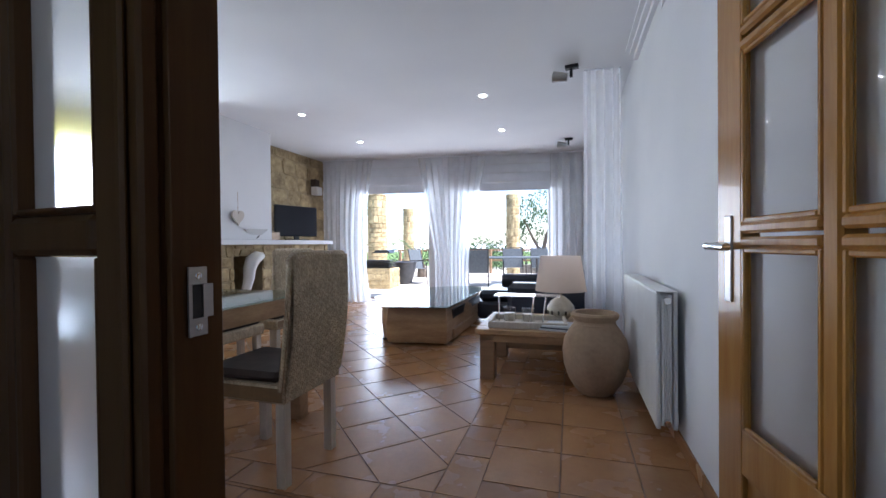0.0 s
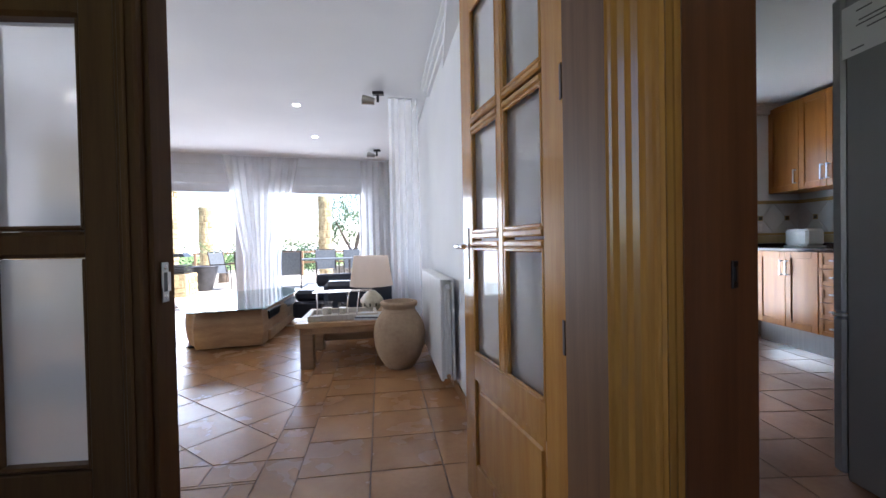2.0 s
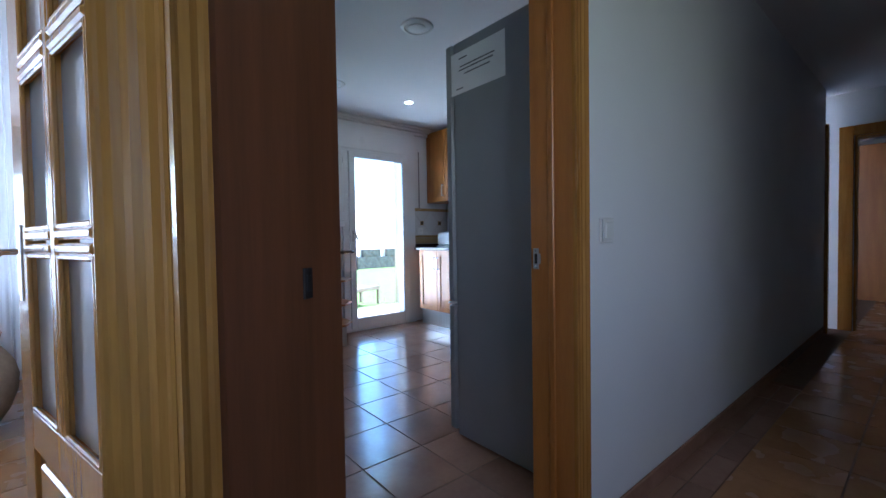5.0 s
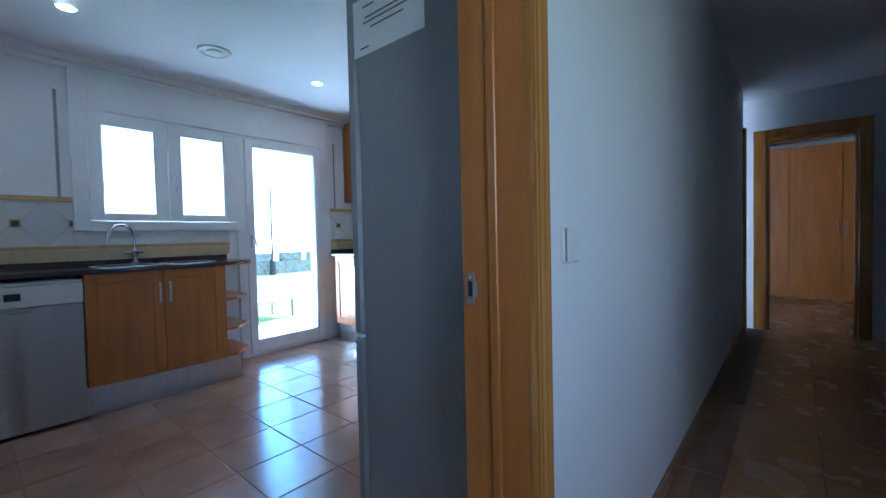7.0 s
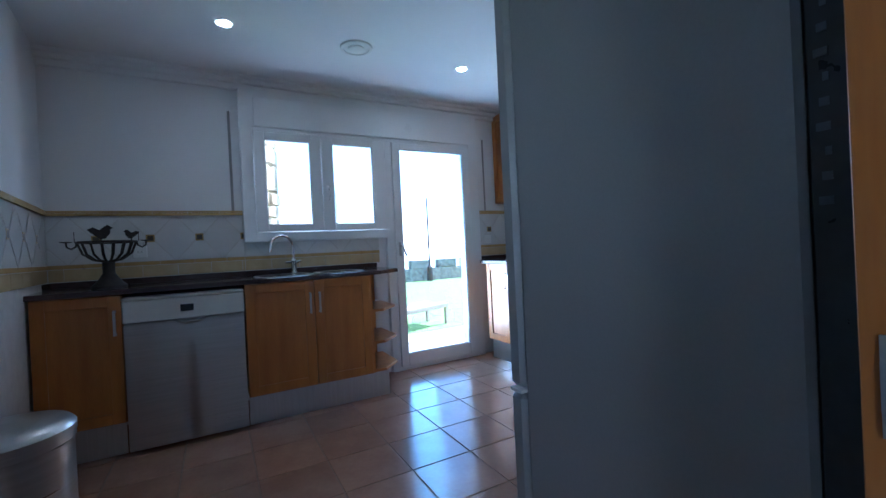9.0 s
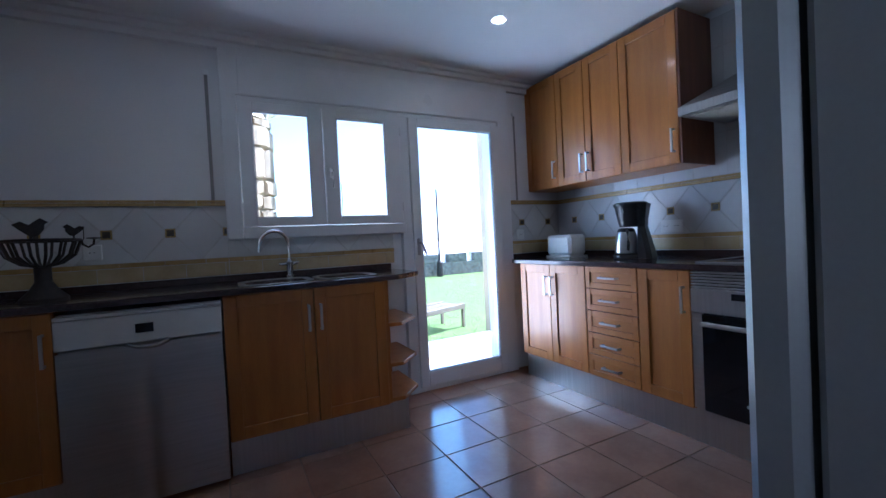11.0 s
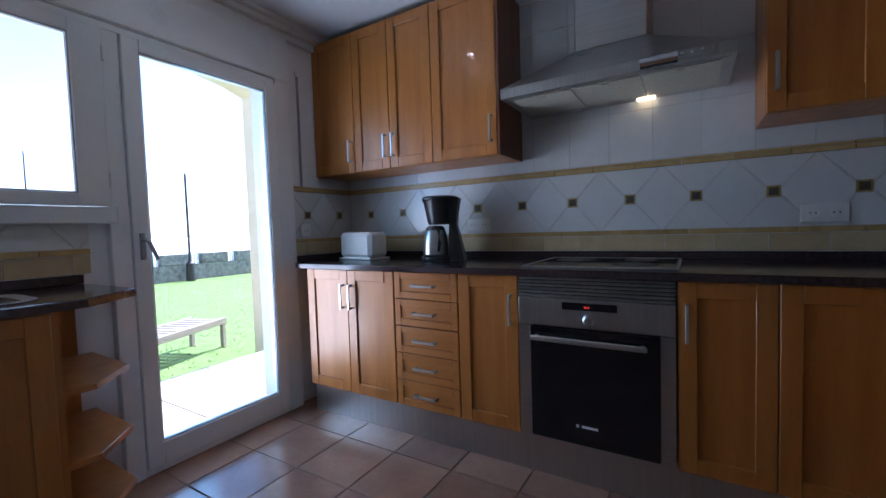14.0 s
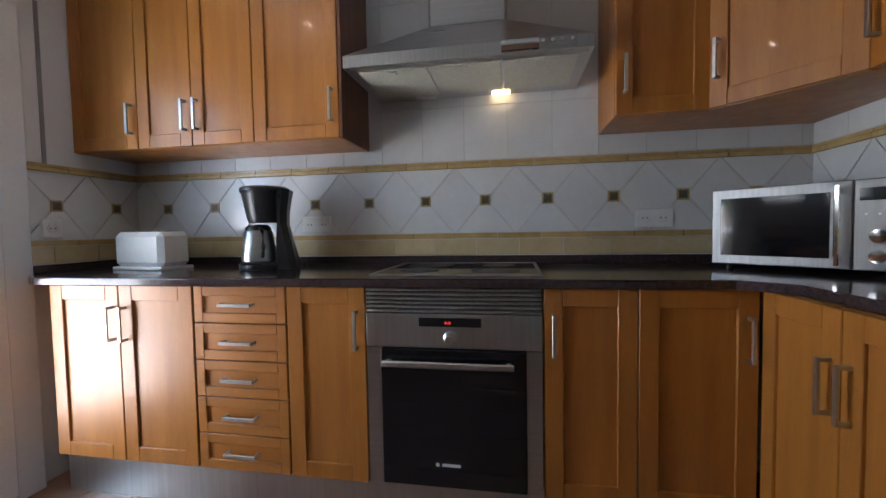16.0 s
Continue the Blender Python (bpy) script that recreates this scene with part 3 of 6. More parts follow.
# open leaf: hinged at the corner, lying back towards the side wall
leaf = door_leaf(0.735, 2.03, "open varnished pine door with frosted panes, against the white wall")
leaf.matrix_basis = Matrix.Translation((-0.058, 0.390, 0)) @ Matrix.Rotation(radians(104.9), 4, "Z")
# glazed side panel beside the opening
sl = thing("side_light", (-0.898, 0.172, 0), 180 + ANG * 0.5, "closed glazed pine side panel with frosted panes, wood coloured as shaded", "door")
W_ = 0.56
f = B().box(0, 0, 0, 0.100, 0.04, 2.03, 0.003).box(W_ - 0.10, 0, 0, W_, 0.04, 2.03, 0.003)
f.box(0.100, 0, 0, W_ - 0.10, 0.04, 0.17, 0.002).box(0.100, 0, 0.58, W_ - 0.10, 0.04, 0.65, 0.002).box(0.100, 0, 1.82, W_ - 0.10, 0.04, 2.03, 0.002)
# side panel wood takes the darkened pine, its shade painted in
f.part("frame", M_pine_shade, sl)
B().box(0.100, 0.010, 0.17, W_ - 0.10, 0.03, 0.58).part("panel", M_pine_shade, sl)
B().box(0.258, -0.002, 0.65, 0.298, 0.042, 1.82, 0.005).part("muntin", M_pine_shade, sl)
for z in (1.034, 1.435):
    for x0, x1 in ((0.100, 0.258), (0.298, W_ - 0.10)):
        B().box(x0, -0.003, z - 0.022, x1, 0.043, z + 0.022, 0.007).part("muntin", M_pine_shade, sl)
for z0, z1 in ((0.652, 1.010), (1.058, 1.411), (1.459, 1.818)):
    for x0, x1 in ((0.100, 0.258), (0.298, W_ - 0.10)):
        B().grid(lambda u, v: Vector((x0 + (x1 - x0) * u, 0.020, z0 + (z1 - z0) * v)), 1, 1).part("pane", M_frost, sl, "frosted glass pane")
        B().box(x0, 0.0, z0, x0 + 0.006, 0.039, z1, 0.002).box(x1 - 0.010, 0.0, z0, x1, 0.039, z1, 0.003).box(x0 + 0.006, 0.0, z0, x1 - 0.01, 0.039, z0 + 0.008, 0.003).part("glazing_bead", M_pine_shade, sl)
for z in (0.22, 0.80, 1.39, 1.90):
    hg = thing("door_hinge", (-0.100, 0.348, z), 0, "dark aged barrel hinge on the pine door jamb", "hinge", "door hinges")
    B().lathe([(0.002, -0.062), (0.007, -0.055), (0.008, -0.045), (0.008, 0.045), (0.007, 0.055), (0.002, 0.062)], 12).part("barrel", M_rust, hg)
    B().box(0.0, -0.001, -0.04, 0.012, 0.002, 0.04).box(-0.012, 0.008, -0.04, -0.009, 0.022, 0.04).part("leaf_plate", M_rust, hg)


def flute(b, x0, y0, x1, y1, z0, z1, n, depth=0.0028):
    """A fluted board between two plan points, facing the hall."""
    d = Vector((x1 - x0, y1 - y0))
    ln = d.length
    d /= ln
    nr = Vector((d.y, -d.x))
    pts = [Vector((x0, y0)) - nr * 0.012]
    for i in range(n * 4 + 1):
        u = i / (n * 4)
        mid = 0.22 < u < 0.78
        q = depth * (0.5 + 0.5 * math.cos(2 * math.pi * n * u)) if mid else depth * (1.4 if u < 0.1 or u > 0.9 else 0.9)
        pts.append(Vector((x0, y0)) + d * (u * ln) + nr * q)
    pts.append(Vector((x1, y1)) - nr * 0.012)
    return b.prism([(p.x, p.y) for p in pts], z0, z1)


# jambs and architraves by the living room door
# this jamb carries its shade in the darker pine colour
setting("door_2_jamb", B().box(-0.116, 0.105, 0, -0.100, 0.335, 2.045, 0.002), M_pine_shade, "varnished pine door jamb")
setting("door_2_architrave", flute(B(), -0.118, 0.104, -0.050, 0.062, 0, 2.12, 4), M_pine, "fluted varnished pine architrave")
setting("door_1_architrave", flute(B(), -0.049, 0.056, -0.004, 0.086, 0, 2.12, 2), M_pine, "fluted varnished pine architrave")
setting("door_1_jamb", B().prism([(-0.002, 0.084), (0.008, 0.094), (0.242, 0.231), (0.232, 0.252), (0.03, 0.138), (-0.02, 0.128), (-0.03, 0.098)], 0, 2.06), M_sap, "reddish wood panel beside the kitchen doorway")
pl = thing("latch_recess", (0.155, 0.1795, 0.955), 30.3, "small dark latch recess in the reddish door panel", "latch")
B().box(-0.011, -0.003, -0.026, 0.011, 0.004, 0.026, 0.001).part("plate", M_iron, pl)
B().box(-0.006, -0.0045, -0.014, 0.006, -0.0028, 0.014).part("slot", M_black, pl)
# head in the shade-coloured pine
setting("door_1_head", B().box(0.25, 0.215, 2.031, 1.04, 0.371, 2.059).box(-0.036, 0.093, 2.12, 1.10, 0.20, 2.125).box(0.01, 0.195, 2.06, 1.11, 0.224, 2.13, 0.004), M_pine_shade)
# same pine as the architrave; cabinet wood colour stands in for its shade
setting("door_1_jamb_far", B().box(1.025, 0.222, 0, 1.039, 0.388, 2.03, 0.001).box(1.016, 0.290, 0, 1.0245, 0.312, 2.03, 0.002), M_cherry, "pine door jamb, shade put into its honey-brown colour")
setting("door_1_architrave_far", flute(B(), 1.025, 0.213, 1.098, 0.213, 0, 2.12, 3), M_pine, "fluted varnished pine architrave")
setting("door_1_architrave_kitchen", B().box(1.0395, 0.373, 0, 1.10, 0.388, 2.12, 0.004), M_pine_shade)


def strike(loc, rz, label):
    s = thing("strike_plate", loc, rz, label, "strike plate")
    bb = B()
    bb.box(-0.011, -0.0022, -0.035, 0.011, 0, -0.017, 0.0005).box(-0.011, -0.0022, 0.017, 0.011, 0, 0.035, 0.0005).box(-0.011, -0.0022, -0.017, -0.007, 0, 0.017).box(0.006, -0.0022, -0.017, 0.018, 0, 0.017)
    bb.part("plate", M_steel, s)
    B().box(-0.007, -0.001, -0.017, 0.006, -0.0004, 0.017).part("latch_hole", M_black, s)
    for z in (-0.026, 0.026):
        B().lathe([(0.004, 0), (0.0035, 0.0012), (0.001, 0.0015)], 10, m=Matrix.Translation((0, -0.0022, z)) @ Matrix.Rotation(radians(90), 4, "X")).part("screw", M_chrome, s)
    return s


strike((1.0248, 0.366, 0.953), 270, "steel strike plate screwed into the pine jamb")
strike((-0.8855, 0.160, 0.965), 97, "steel strike plate on the edge of the pine side panel")
# left jamb and head: darker pine stands in for shade
setting("door_2_jamb_left", B().box(-0.8965, 0.136, 0, -0.8865, 0.190, 2.045, 0.001).box(-0.930, 0.112, 0, -0.892, 0.1315, 2.045, 0.004).box(-0.918, 0.104, 0, -0.906, 0.1115, 2.045, 0.003), M_pine_shade)
setting("door_2_head", B().box(-1.44, 0.06, 2.035, -0.086, 0.335, 2.058).box(-1.5, 0.05, 2.059, -0.04, 0.139, 2.13, 0.004), M_pine_shade)

# light switch
sw = thing("light_switch", (1.222, 0.2245, 1.045), 0, "white square light switch with a chrome side strip", "light switch")
B().box(-0.043, -0.010, -0.043, 0.043, 0, 0.043, 0.004).part("plate", M_white, sw)
B().box(-0.020, -0.015, -0.028, 0.030, -0.009, 0.028, 0.003).part("rocker", M_white, sw)
B().box(-0.043, -0.0125, -0.038, -0.034, -0.0098, 0.038, 0.001).part("side_strip", M_chrome, sw, "chrome strip")

# end of the corridor
for nm, a in (("door_3_architrave", B().box(5.80, 0.045, 0, 5.832, 0.155, 2.10, 0.004).box(5.80, -0.735, 0, 5.832, -0.645, 2.10, 0.004).box(5.80, -0.645, 2.0, 5.832, 0.045, 2.10, 0.004)),
              ("door_3_jamb", B().box(5.83, 0.02, 0, 5.985, 0.042, 2.0, 0.002).box(5.83, -0.642, 0, 5.985, -0.62, 2.0, 0.002).box(5.83, -0.62, 1.98, 5.985, 0.02, 2.0, 0.002)),
              ("door_4_architrave", B().box(5.50, 0.195, 0, 5.57, 0.2245, 2.10, 0.004))):
    setting(nm, a, M_pine)
wd = thing("wardrobe", (8.6, -0.4, 0), 0, "wide built-in honey-brown wooden wardrobe with closed doors", "wardrobe")
B().box(0.02, -0.9, 0, 0.58, 1.5, 2.3, 0.003).part("body", M_cherry, wd)
for k in range(4):
    d = B().box(0, -0.89 + k * 0.59, 0.06, 0.02, -0.31 + k * 0.59, 2.28, 0.003).part("door", M_cherry, wd)
    B().box(-0.03, (-0.36 if k % 2 == 0 else -0.86) + k * 0.59, 0.95, -0.018, (-0.345 if k % 2 == 0 else -0.845) + k * 0.59, 1.15, 0.003).box(-0.02, (-0.358 if k % 2 == 0 else -0.858) + k * 0.59, 0.96, 0, (-0.347 if k % 2 == 0 else -0.847) + k * 0.59, 0.98).box(-0.02, (-0.358 if k % 2 == 0 else -0.858) + k * 0.59, 1.12, 0, (-0.347 if k % 2 == 0 else -0.847) + k * 0.59, 1.14).part("handle", M_steel, d)

# ---- kitchen ----


def front(b, w, h, rail=0.058, t=0.02):
    """A framed front: x 0..w, z 0..h, its face at y = -t."""
    b.box(0, -t, 0, rail, 0, h, 0.002).box(w - rail, -t, 0, w, 0, h, 0.002)
    b.box(rail, -t, 0, w - rail, 0, rail, 0.002).box(rail, -t, h - rail, w - rail, 0, h, 0.002)
    b.box(rail - 0.002, -t + 0.009, rail - 0.002, w - rail + 0.002, -0.002, h - rail + 0.002)
    return b


def bow(ob, x, z, length, vertical=True):
    """A square bow handle."""
    b = B()
    if vertical:
        b.box(x - 0.006, -0.052, z - length / 2, x + 0.006, -0.044, z + length / 2, 0.001)
        for q in (-1, 1):
            b.box(x - 0.005, -0.046, z + q * (length / 2 - 0.005) - 0.005, x + 0.005, -0.018, z + q * (length / 2 - 0.005) + 0.005)
    else:
        b.box(x - length / 2, -0.052, z - 0.006, x + length / 2, -0.044, z + 0.006, 0.001)
        for q in (-1, 1):
            b.box(x + q * (length / 2 - 0.005) - 0.005, -0.046, z - 0.005, x + q * (length / 2 - 0.005) + 0.005, -0.018, z + 0.005)
    return b.part("handle", M_steel_h, ob, "brushed steel bow handle")


def cabinet(loc, rz, widths, z0, z1, depth, label, handles, group="kitchen base cabinets", category="kitchen cabinet"):
    """A run of framed doors on one carcass; handles: 'l', 'r' or '' for each door, and where along its height."""
    c = thing("kitchen_cabinet", loc, rz, label, category, group)
    tot = sum(widths)
    B().box(0, 0, z0, tot, depth, z1, 0.001).part("body", M_cherry, c)
    x = 0
    for wdt, (side, hz) in zip(widths, handles):
        d = front(B(), wdt - 0.004, z1 - z0 - 0.004).part("door", M_cherry, c)
        d.location = (x + 0.002, 0, z0 + 0.002)
        if side:
            bow(d, 0.028 if side == "l" else wdt - 0.032, hz - z0, 0.135)
        x += wdt
    return c


ZB, ZT = 0.190, 0.887
ZW = 0.9175   # top of the worktops
HB, HU = 0.745, 1.60
# along the east wall, seen from the room the run goes from the window towards the back
east = 270
cabinet((2.848, 3.46, 0), east, (0.325, 0.325), ZB, ZT, 0.58, "honey-coloured wooden base cabinet with two closed doors", (("r", 0.735), ("l", 0.735)))
dr = thing("drawer_cabinet", (2.848, 2.806, 0), east, "honey-coloured wooden cabinet of five closed drawers", "kitchen cabinet", "kitchen base cabinets")
B().box(0, 0, ZB, 0.376, 0.58, ZT, 0.001).part("body", M_cherry_h, dr)
for k in range(5):
    hh = (ZT - ZB) / 5
    d = front(B(), 0.372, hh - 0.004, 0.036).part("drawer", M_cherry_h, dr)
    d.location = (0.002, 0, ZB + k * hh + 0.002)
    bow(d, 0.186, hh / 2, 0.13, False)
cabinet((2.848, 2.428, 0), east, (0.296,), ZB, ZT, 0.58, "narrow honey-coloured wooden base cabinet beside the oven", (("r", 0.735),))
ov = thing("oven", (2.838, 2.130, 0), east, "built-in stainless steel oven with a black glass door", "oven")
B().box(0.003, 0.012, 0.20, 0.595, 0.55, 0.885).part("body", M_black, ov)
B().box(0.003, -0.014, 0.682, 0.595, 0.012, 0.797, 0.002).part("control_panel", M_steel_h, ov)
B().box(0.19, -0.0165, 0.755, 0.40, -0.0135, 0.785, 0.0005).part("display", M_blackglass, ov, "black display strip")
tx = bpy.data.curves.new("clock_digits", "FONT")
tx.body, tx.size, tx.extrude = "8:15", 0.012, 0.0003
to = new("clock_digits", tx)
to.parent, to.location, to.rotation_euler = ov, (0.278, -0.0172, 0.764), (radians(90), 0, 0)
tx.materials.append(M_red)
kn = B().lathe([(0.024, 0), (0.024, 0.008), (0.019, 0.012), (0.018, 0.030), (0.014, 0.034)], 24, m=Matrix.Translation((0.297, -0.014, 0.718)) @ Matrix.Rotation(radians(90), 4, "X")).part("knob", M_steel, ov, "round steel knob")
vt = B()
for k in range(6):
    vt.box(0.003, -0.013, 0.801 + k * 0.0145, 0.595, 0.012, 0.8095 + k * 0.0145, 0.003)
vt.part("vent_grille", M_steel_h, ov, "slatted steel vent grille")
B().box(0.003, -0.012, 0.203, 0.052, 0.012, 0.678, 0.001).part("door_side", M_steel, ov, "steel door side")
B().box(0.546, -0.012, 0.203, 0.595, 0.012, 0.678, 0.001).part("door_side", M_steel, ov, "steel door side")
B().box(0.054, -0.016, 0.203, 0.544, -0.006, 0.676, 0.002).part("door_glass", M_blackglass, ov, "black glass door")
B().box(0.065, -0.052, 0.622, 0.505, -0.040, 0.644, 0.004).box(0.075, -0.042, 0.626, 0.09, -0.0161, 0.640).box(0.48, -0.042, 0.626, 0.495, -0.0161, 0.640).part("handle", M_steel_h, ov, "wide steel bar handle")
B().box(0.262, -0.0168, 0.277, 0.325, -0.0158, 0.287).lathe([(0.007, 0), (0.007, 0.0012)], 16, m=Matrix.Translation((0.246, -0.0158, 0.282)) @ Matrix.Rotation(radians(90), 4, "X")).part("badge", M_white, ov, "small pale badge")
cabinet((2.848, 1.530, 0), east, (0.285, 0.337), ZB, ZT, 0.58, "honey-brown wooden base cabinet in the shaded corner", (("l", 0.735), ("r", 0.735)))
# return along the back wall
cabinet((2.824, 0.886, 0), 180, (0.298, 0.40, 0.18), ZB, ZT, 0.48, "honey-brown wooden base cabinet returning along the back wall", (("r", 0.70), ("l", 0.70), ("", 0)))
# window side
cabinet((LX + 0.08, 3.105, 0), 0, (0.375,), ZB, ZT, 0.50, "dark reddish wooden base cabinet beside the dishwasher", (("r", 0.735),))
cabinet((0.775, 3.105, 0), 0, (0.415, 0.385), ZB, ZT, 0.50, "reddish wooden sink cabinet with two closed doors", (("r", 0.735), ("l", 0.735)))
es = thing("end_shelf", (1.578, 3.105, 0), 0, "open reddish wooden end shelves with cut corners", "shelf")
B().box(0.0, 0, ZB, 0.018, 0.50, ZT).box(0.018, 0.482, ZB, 0.20, 0.50, ZT).part("side_panel", M_cherry, es)
for z in (ZB, 0.39, 0.62):
    B().prism([(0.019, 0.01), (0.10, 0.005), (0.245, 0.15), (0.245, 0.48), (0.019, 0.48)], z, z + 0.02, bev=0.003).part("shelf", M_cherry, es)

# plinths
setting("trim_plinth", B().box(2.895, 0.97, 0.0, 2.907, 3.50, ZB - 0.004).box(1.94, 0.845, 0, 2.893, 0.857, ZB - 0.004).box(0.775, 3.155, 0, 1.70, 3.167, ZB - 0.004).box(1.70, 3.155, 0, 1.712, 3.60, ZB - 0.004).box(LX + 0.01, 3.155, 0, 0.155, 3.167, ZB - 0.004), M_steel_h, "brushed steel plinth")

# worktops with upstands
wt = thing("worktop", (2.8, 0.88, 0), 0, "polished dark speckled granite worktop with a low upstand", "worktop", "granite worktops")
P = lambda pts: [(x - 2.8, y - 0.88) for x, y in pts]
B().prism(P([(2.805, 3.50), (2.805, 0.985), (2.755, 0.935), (2.70, 0.875), (1.94, 0.875), (1.94, RY + 0.002), (WX - 0.002, RY + 0.002), (WX - 0.002, WY - 0.002), (2.90, WY - 0.002), (2.83, 3.56)]), ZW - 0.028, ZW, bev=0.006).part("slab", M_granite, wt)
B().box(WX - 0.024 - 2.8, RY + 0.026 - 0.88, ZW + 0.0005, WX - 0.003 - 2.8, WY - 0.026 - 0.88, 0.955, 0.002).box(1.94 - 2.8, RY + 0.003 - 0.88, ZW + 0.0005, WX - 0.003 - 2.8, RY + 0.024 - 0.88, 0.955, 0.002).box(2.90 - 2.8, WY - 0.024 - 0.88, ZW + 0.0005, WX - 0.003 - 2.8, WY - 0.003 - 0.88, 0.955, 0.002).part("upstand", M_granite, wt)
wt2 = thing("worktop", (0, 3.4, 0), 0, "polished dark granite worktop with a steel sink under the window", "worktop", "granite worktops")
P = lambda pts: [(x, y - 3.4) for x, y in pts]
B().prism(P([(LX + 0.002, 3.075), (1.66, 3.075), (1.845, 3.22), (1.845, WY - 0.06), (1.80, WY - 0.002), (LX + 0.002, WY - 0.002)]), ZW - 0.028, ZW, bev=0.006).part("slab", M_granite, wt2)
B().box(LX + 0.003, 0.236, ZW + 0.0005, 1.83, 0.257, 0.955, 0.002).box(LX + 0.003, -0.32, ZW + 0.0005, LX + 0.024, 0.235, 0.955, 0.002).part("upstand", M_granite, wt2)

# hob
hb = thing("hob", (3.13, 1.83, ZW + 0.0005), 0, "flat black glass hob with a thin steel rim", "hob")
B().box(-0.24, -0.29, 0, 0.24, 0.29, 0.006, 0.002).part("glass", M_blackglass, hb)
B().box(-0.252, -0.302, 0, -0.2405, 0.302, 0.008, 0.001).box(0.2405, -0.302, 0, 0.252, 0.302, 0.008, 0.001).box(-0.24, -0.302, 0, 0.24, -0.2905, 0.008).box(-0.24, 0.2905, 0, 0.24, 0.302, 0.008).part("rim", M_steel, hb)
for x, y, r in ((-0.11, -0.14, 0.09), (-0.11, 0.15, 0.075), (0.12, -0.14, 0.07), (0.12, 0.15, 0.10)):
    B().lathe([(r, 0.0062), (r, 0.0068), (r - 0.002, 0.0068)], 32, m=Matrix.Translation((x, y, 0))).part("ring", M_iron, hb)

# sink and tap
sk = thing("sink", (1.20, 3.36, ZW + 0.001), 0, "inset stainless steel sink with a drainer under the window", "sink")


def rrect(cx, cy, w, d, r, n=5):
    out = []
    for sx, sy, a0 in ((1, 1, 0), (-1, 1, 90), (-1, -1, 180), (1, -1, 270)):
        for k in range(n + 1):
            a = radians(a0 + 90 * k / n)
            out.append((cx + sx * (w / 2 - r) + r * math.cos(a), cy + sy * (d / 2 - r) + r * math.sin(a)))
    return out


def dish(b, cx, cy, w, d, r, depth, lip=0.02):
    rings = []
    for g, z in ((lip, 0.002), (0, 0.004), (-0.012, 0.0), (-0.025, -depth * 0.8), (-0.05, -depth)):
        rings.append([b.bm.verts.new((x, y, z)) for x, y in rrect(cx, cy, w + 2 * g, d + 2 * g, max(r + g, 0.005))])
    for a, c in zip(rings, rings[1:]):
        for i in range(len(a)):
            b.bm.faces.new((a[i], a[(i + 1) % len(a)], c[(i + 1) % len(a)], c[i]))
    b.bm.faces.new(rings[-1])
    b.smooth = True
    return b


dish(B(), -0.16, -0.02, 0.34, 0.36, 0.10, 0.0035).part("bowl", M_steel, sk)
dish(B(), 0.22, -0.02, 0.30, 0.34, 0.09, 0.0035).part("drainer", M_steel, sk)
tp = thing("tap", (1.145, 3.565, ZW + 0.0005), 0, "chrome swan-neck tap behind the sink", "tap")
B().lathe([(0.027, 0), (0.027, 0.012), (0.02, 0.018), (0.02, 0.085), (0.023, 0.095), (0.014, 0.105), (0.012, 0.12)], 20).part("base", M_chrome, tp)
B().tube([(0, 0, 0.10), (0, 0, 0.18)] + [(-0.085 + 0.085 * math.cos(radians(a)), -0.085 * 0.5 * (1 - math.cos(radians(a))), 0.20 + 0.085 * math.sin(radians(a))) for a in range(0, 181, 15)] + [(-0.172, -0.085, 0.165)], 0.0105, 12).part("spout", M_chrome, tp)
B().tube([(-0.06, 0, 0.085), (0.02, 0, 0.085), (0.055, 0, 0.092)], [0.007, 0.012, 0.007], 10).part("lever", M_chrome, tp)

# dishwasher
dw = thing("dishwasher", (0.170, 3.085, 0), 0, "stainless steel dishwasher with a curved recessed grip", "dishwasher")
B().box(0.003, 0.03, 0.012, 0.597, 0.54, 0.868, 0.002).part("body", M_steel, dw)
B().box(0.0, -0.002, 0.725, 0.6, 0.03, 0.845, 0.003).part("control_panel", M_white, dw, "pale steel control panel")
B().box(0.27, -0.004, 0.765, 0.335, 0.0, 0.805).part("display", M_blackglass, dw, "small black display")
B().grid(lambda u, v: Vector((0.004 + 0.592 * u, -0.006 + 0.016 * math.exp(-((u - 0.5) / 0.045) ** 2) * (1 - v) + 0.0, 0.03 + 0.685 * v)), 40, 8).part("door", M_steel, dw, "brushed steel door")
B().tube([(0.24, -0.004, 0.722), (0.27, -0.010, 0.708), (0.30, -0.012, 0.703), (0.33, -0.012, 0.703), (0.36, -0.010, 0.708), (0.39, -0.004, 0.722)], 0.009, 8).part("grip", M_steel, dw)
B().box(0.0, 0.0, 0.848, 0.6, 0.5, 0.862, 0.002).part("top_strip", M_white, dw)
for x in (0.05, 0.55):
    B().lathe([(0.02, 0), (0.015, 0.014)], 12, m=Matrix.Translation((x, 0.08, 0))).part("foot", M_black, dw)

# upper cabinets
uc = cabinet((3.130, WY - 0.004, 0), east, (0.356, 0.28, 0.30, 0.39), 1.468, 2.335, 0.30, "honey-coloured wooden wall cabinet with four closed doors", (("r", 1.60), ("r", 1.60), ("l", 1.60), ("r", 1.60)), "kitchen wall cabinets", "wall cabinet")
B().box(1.3265, -0.018, 1.466, 1.340, 0.30, 2.337, 0.001).part("side_panel", M_sap, uc, "dark reddish side panel")
cabinet((3.130, 1.250, 0), east, (0.325,), 1.488, 2.335, 0.30, "honey-brown wooden wall cabinet beside the hood", (("l", 1.63),), "kitchen wall cabinets", "wall cabinet")
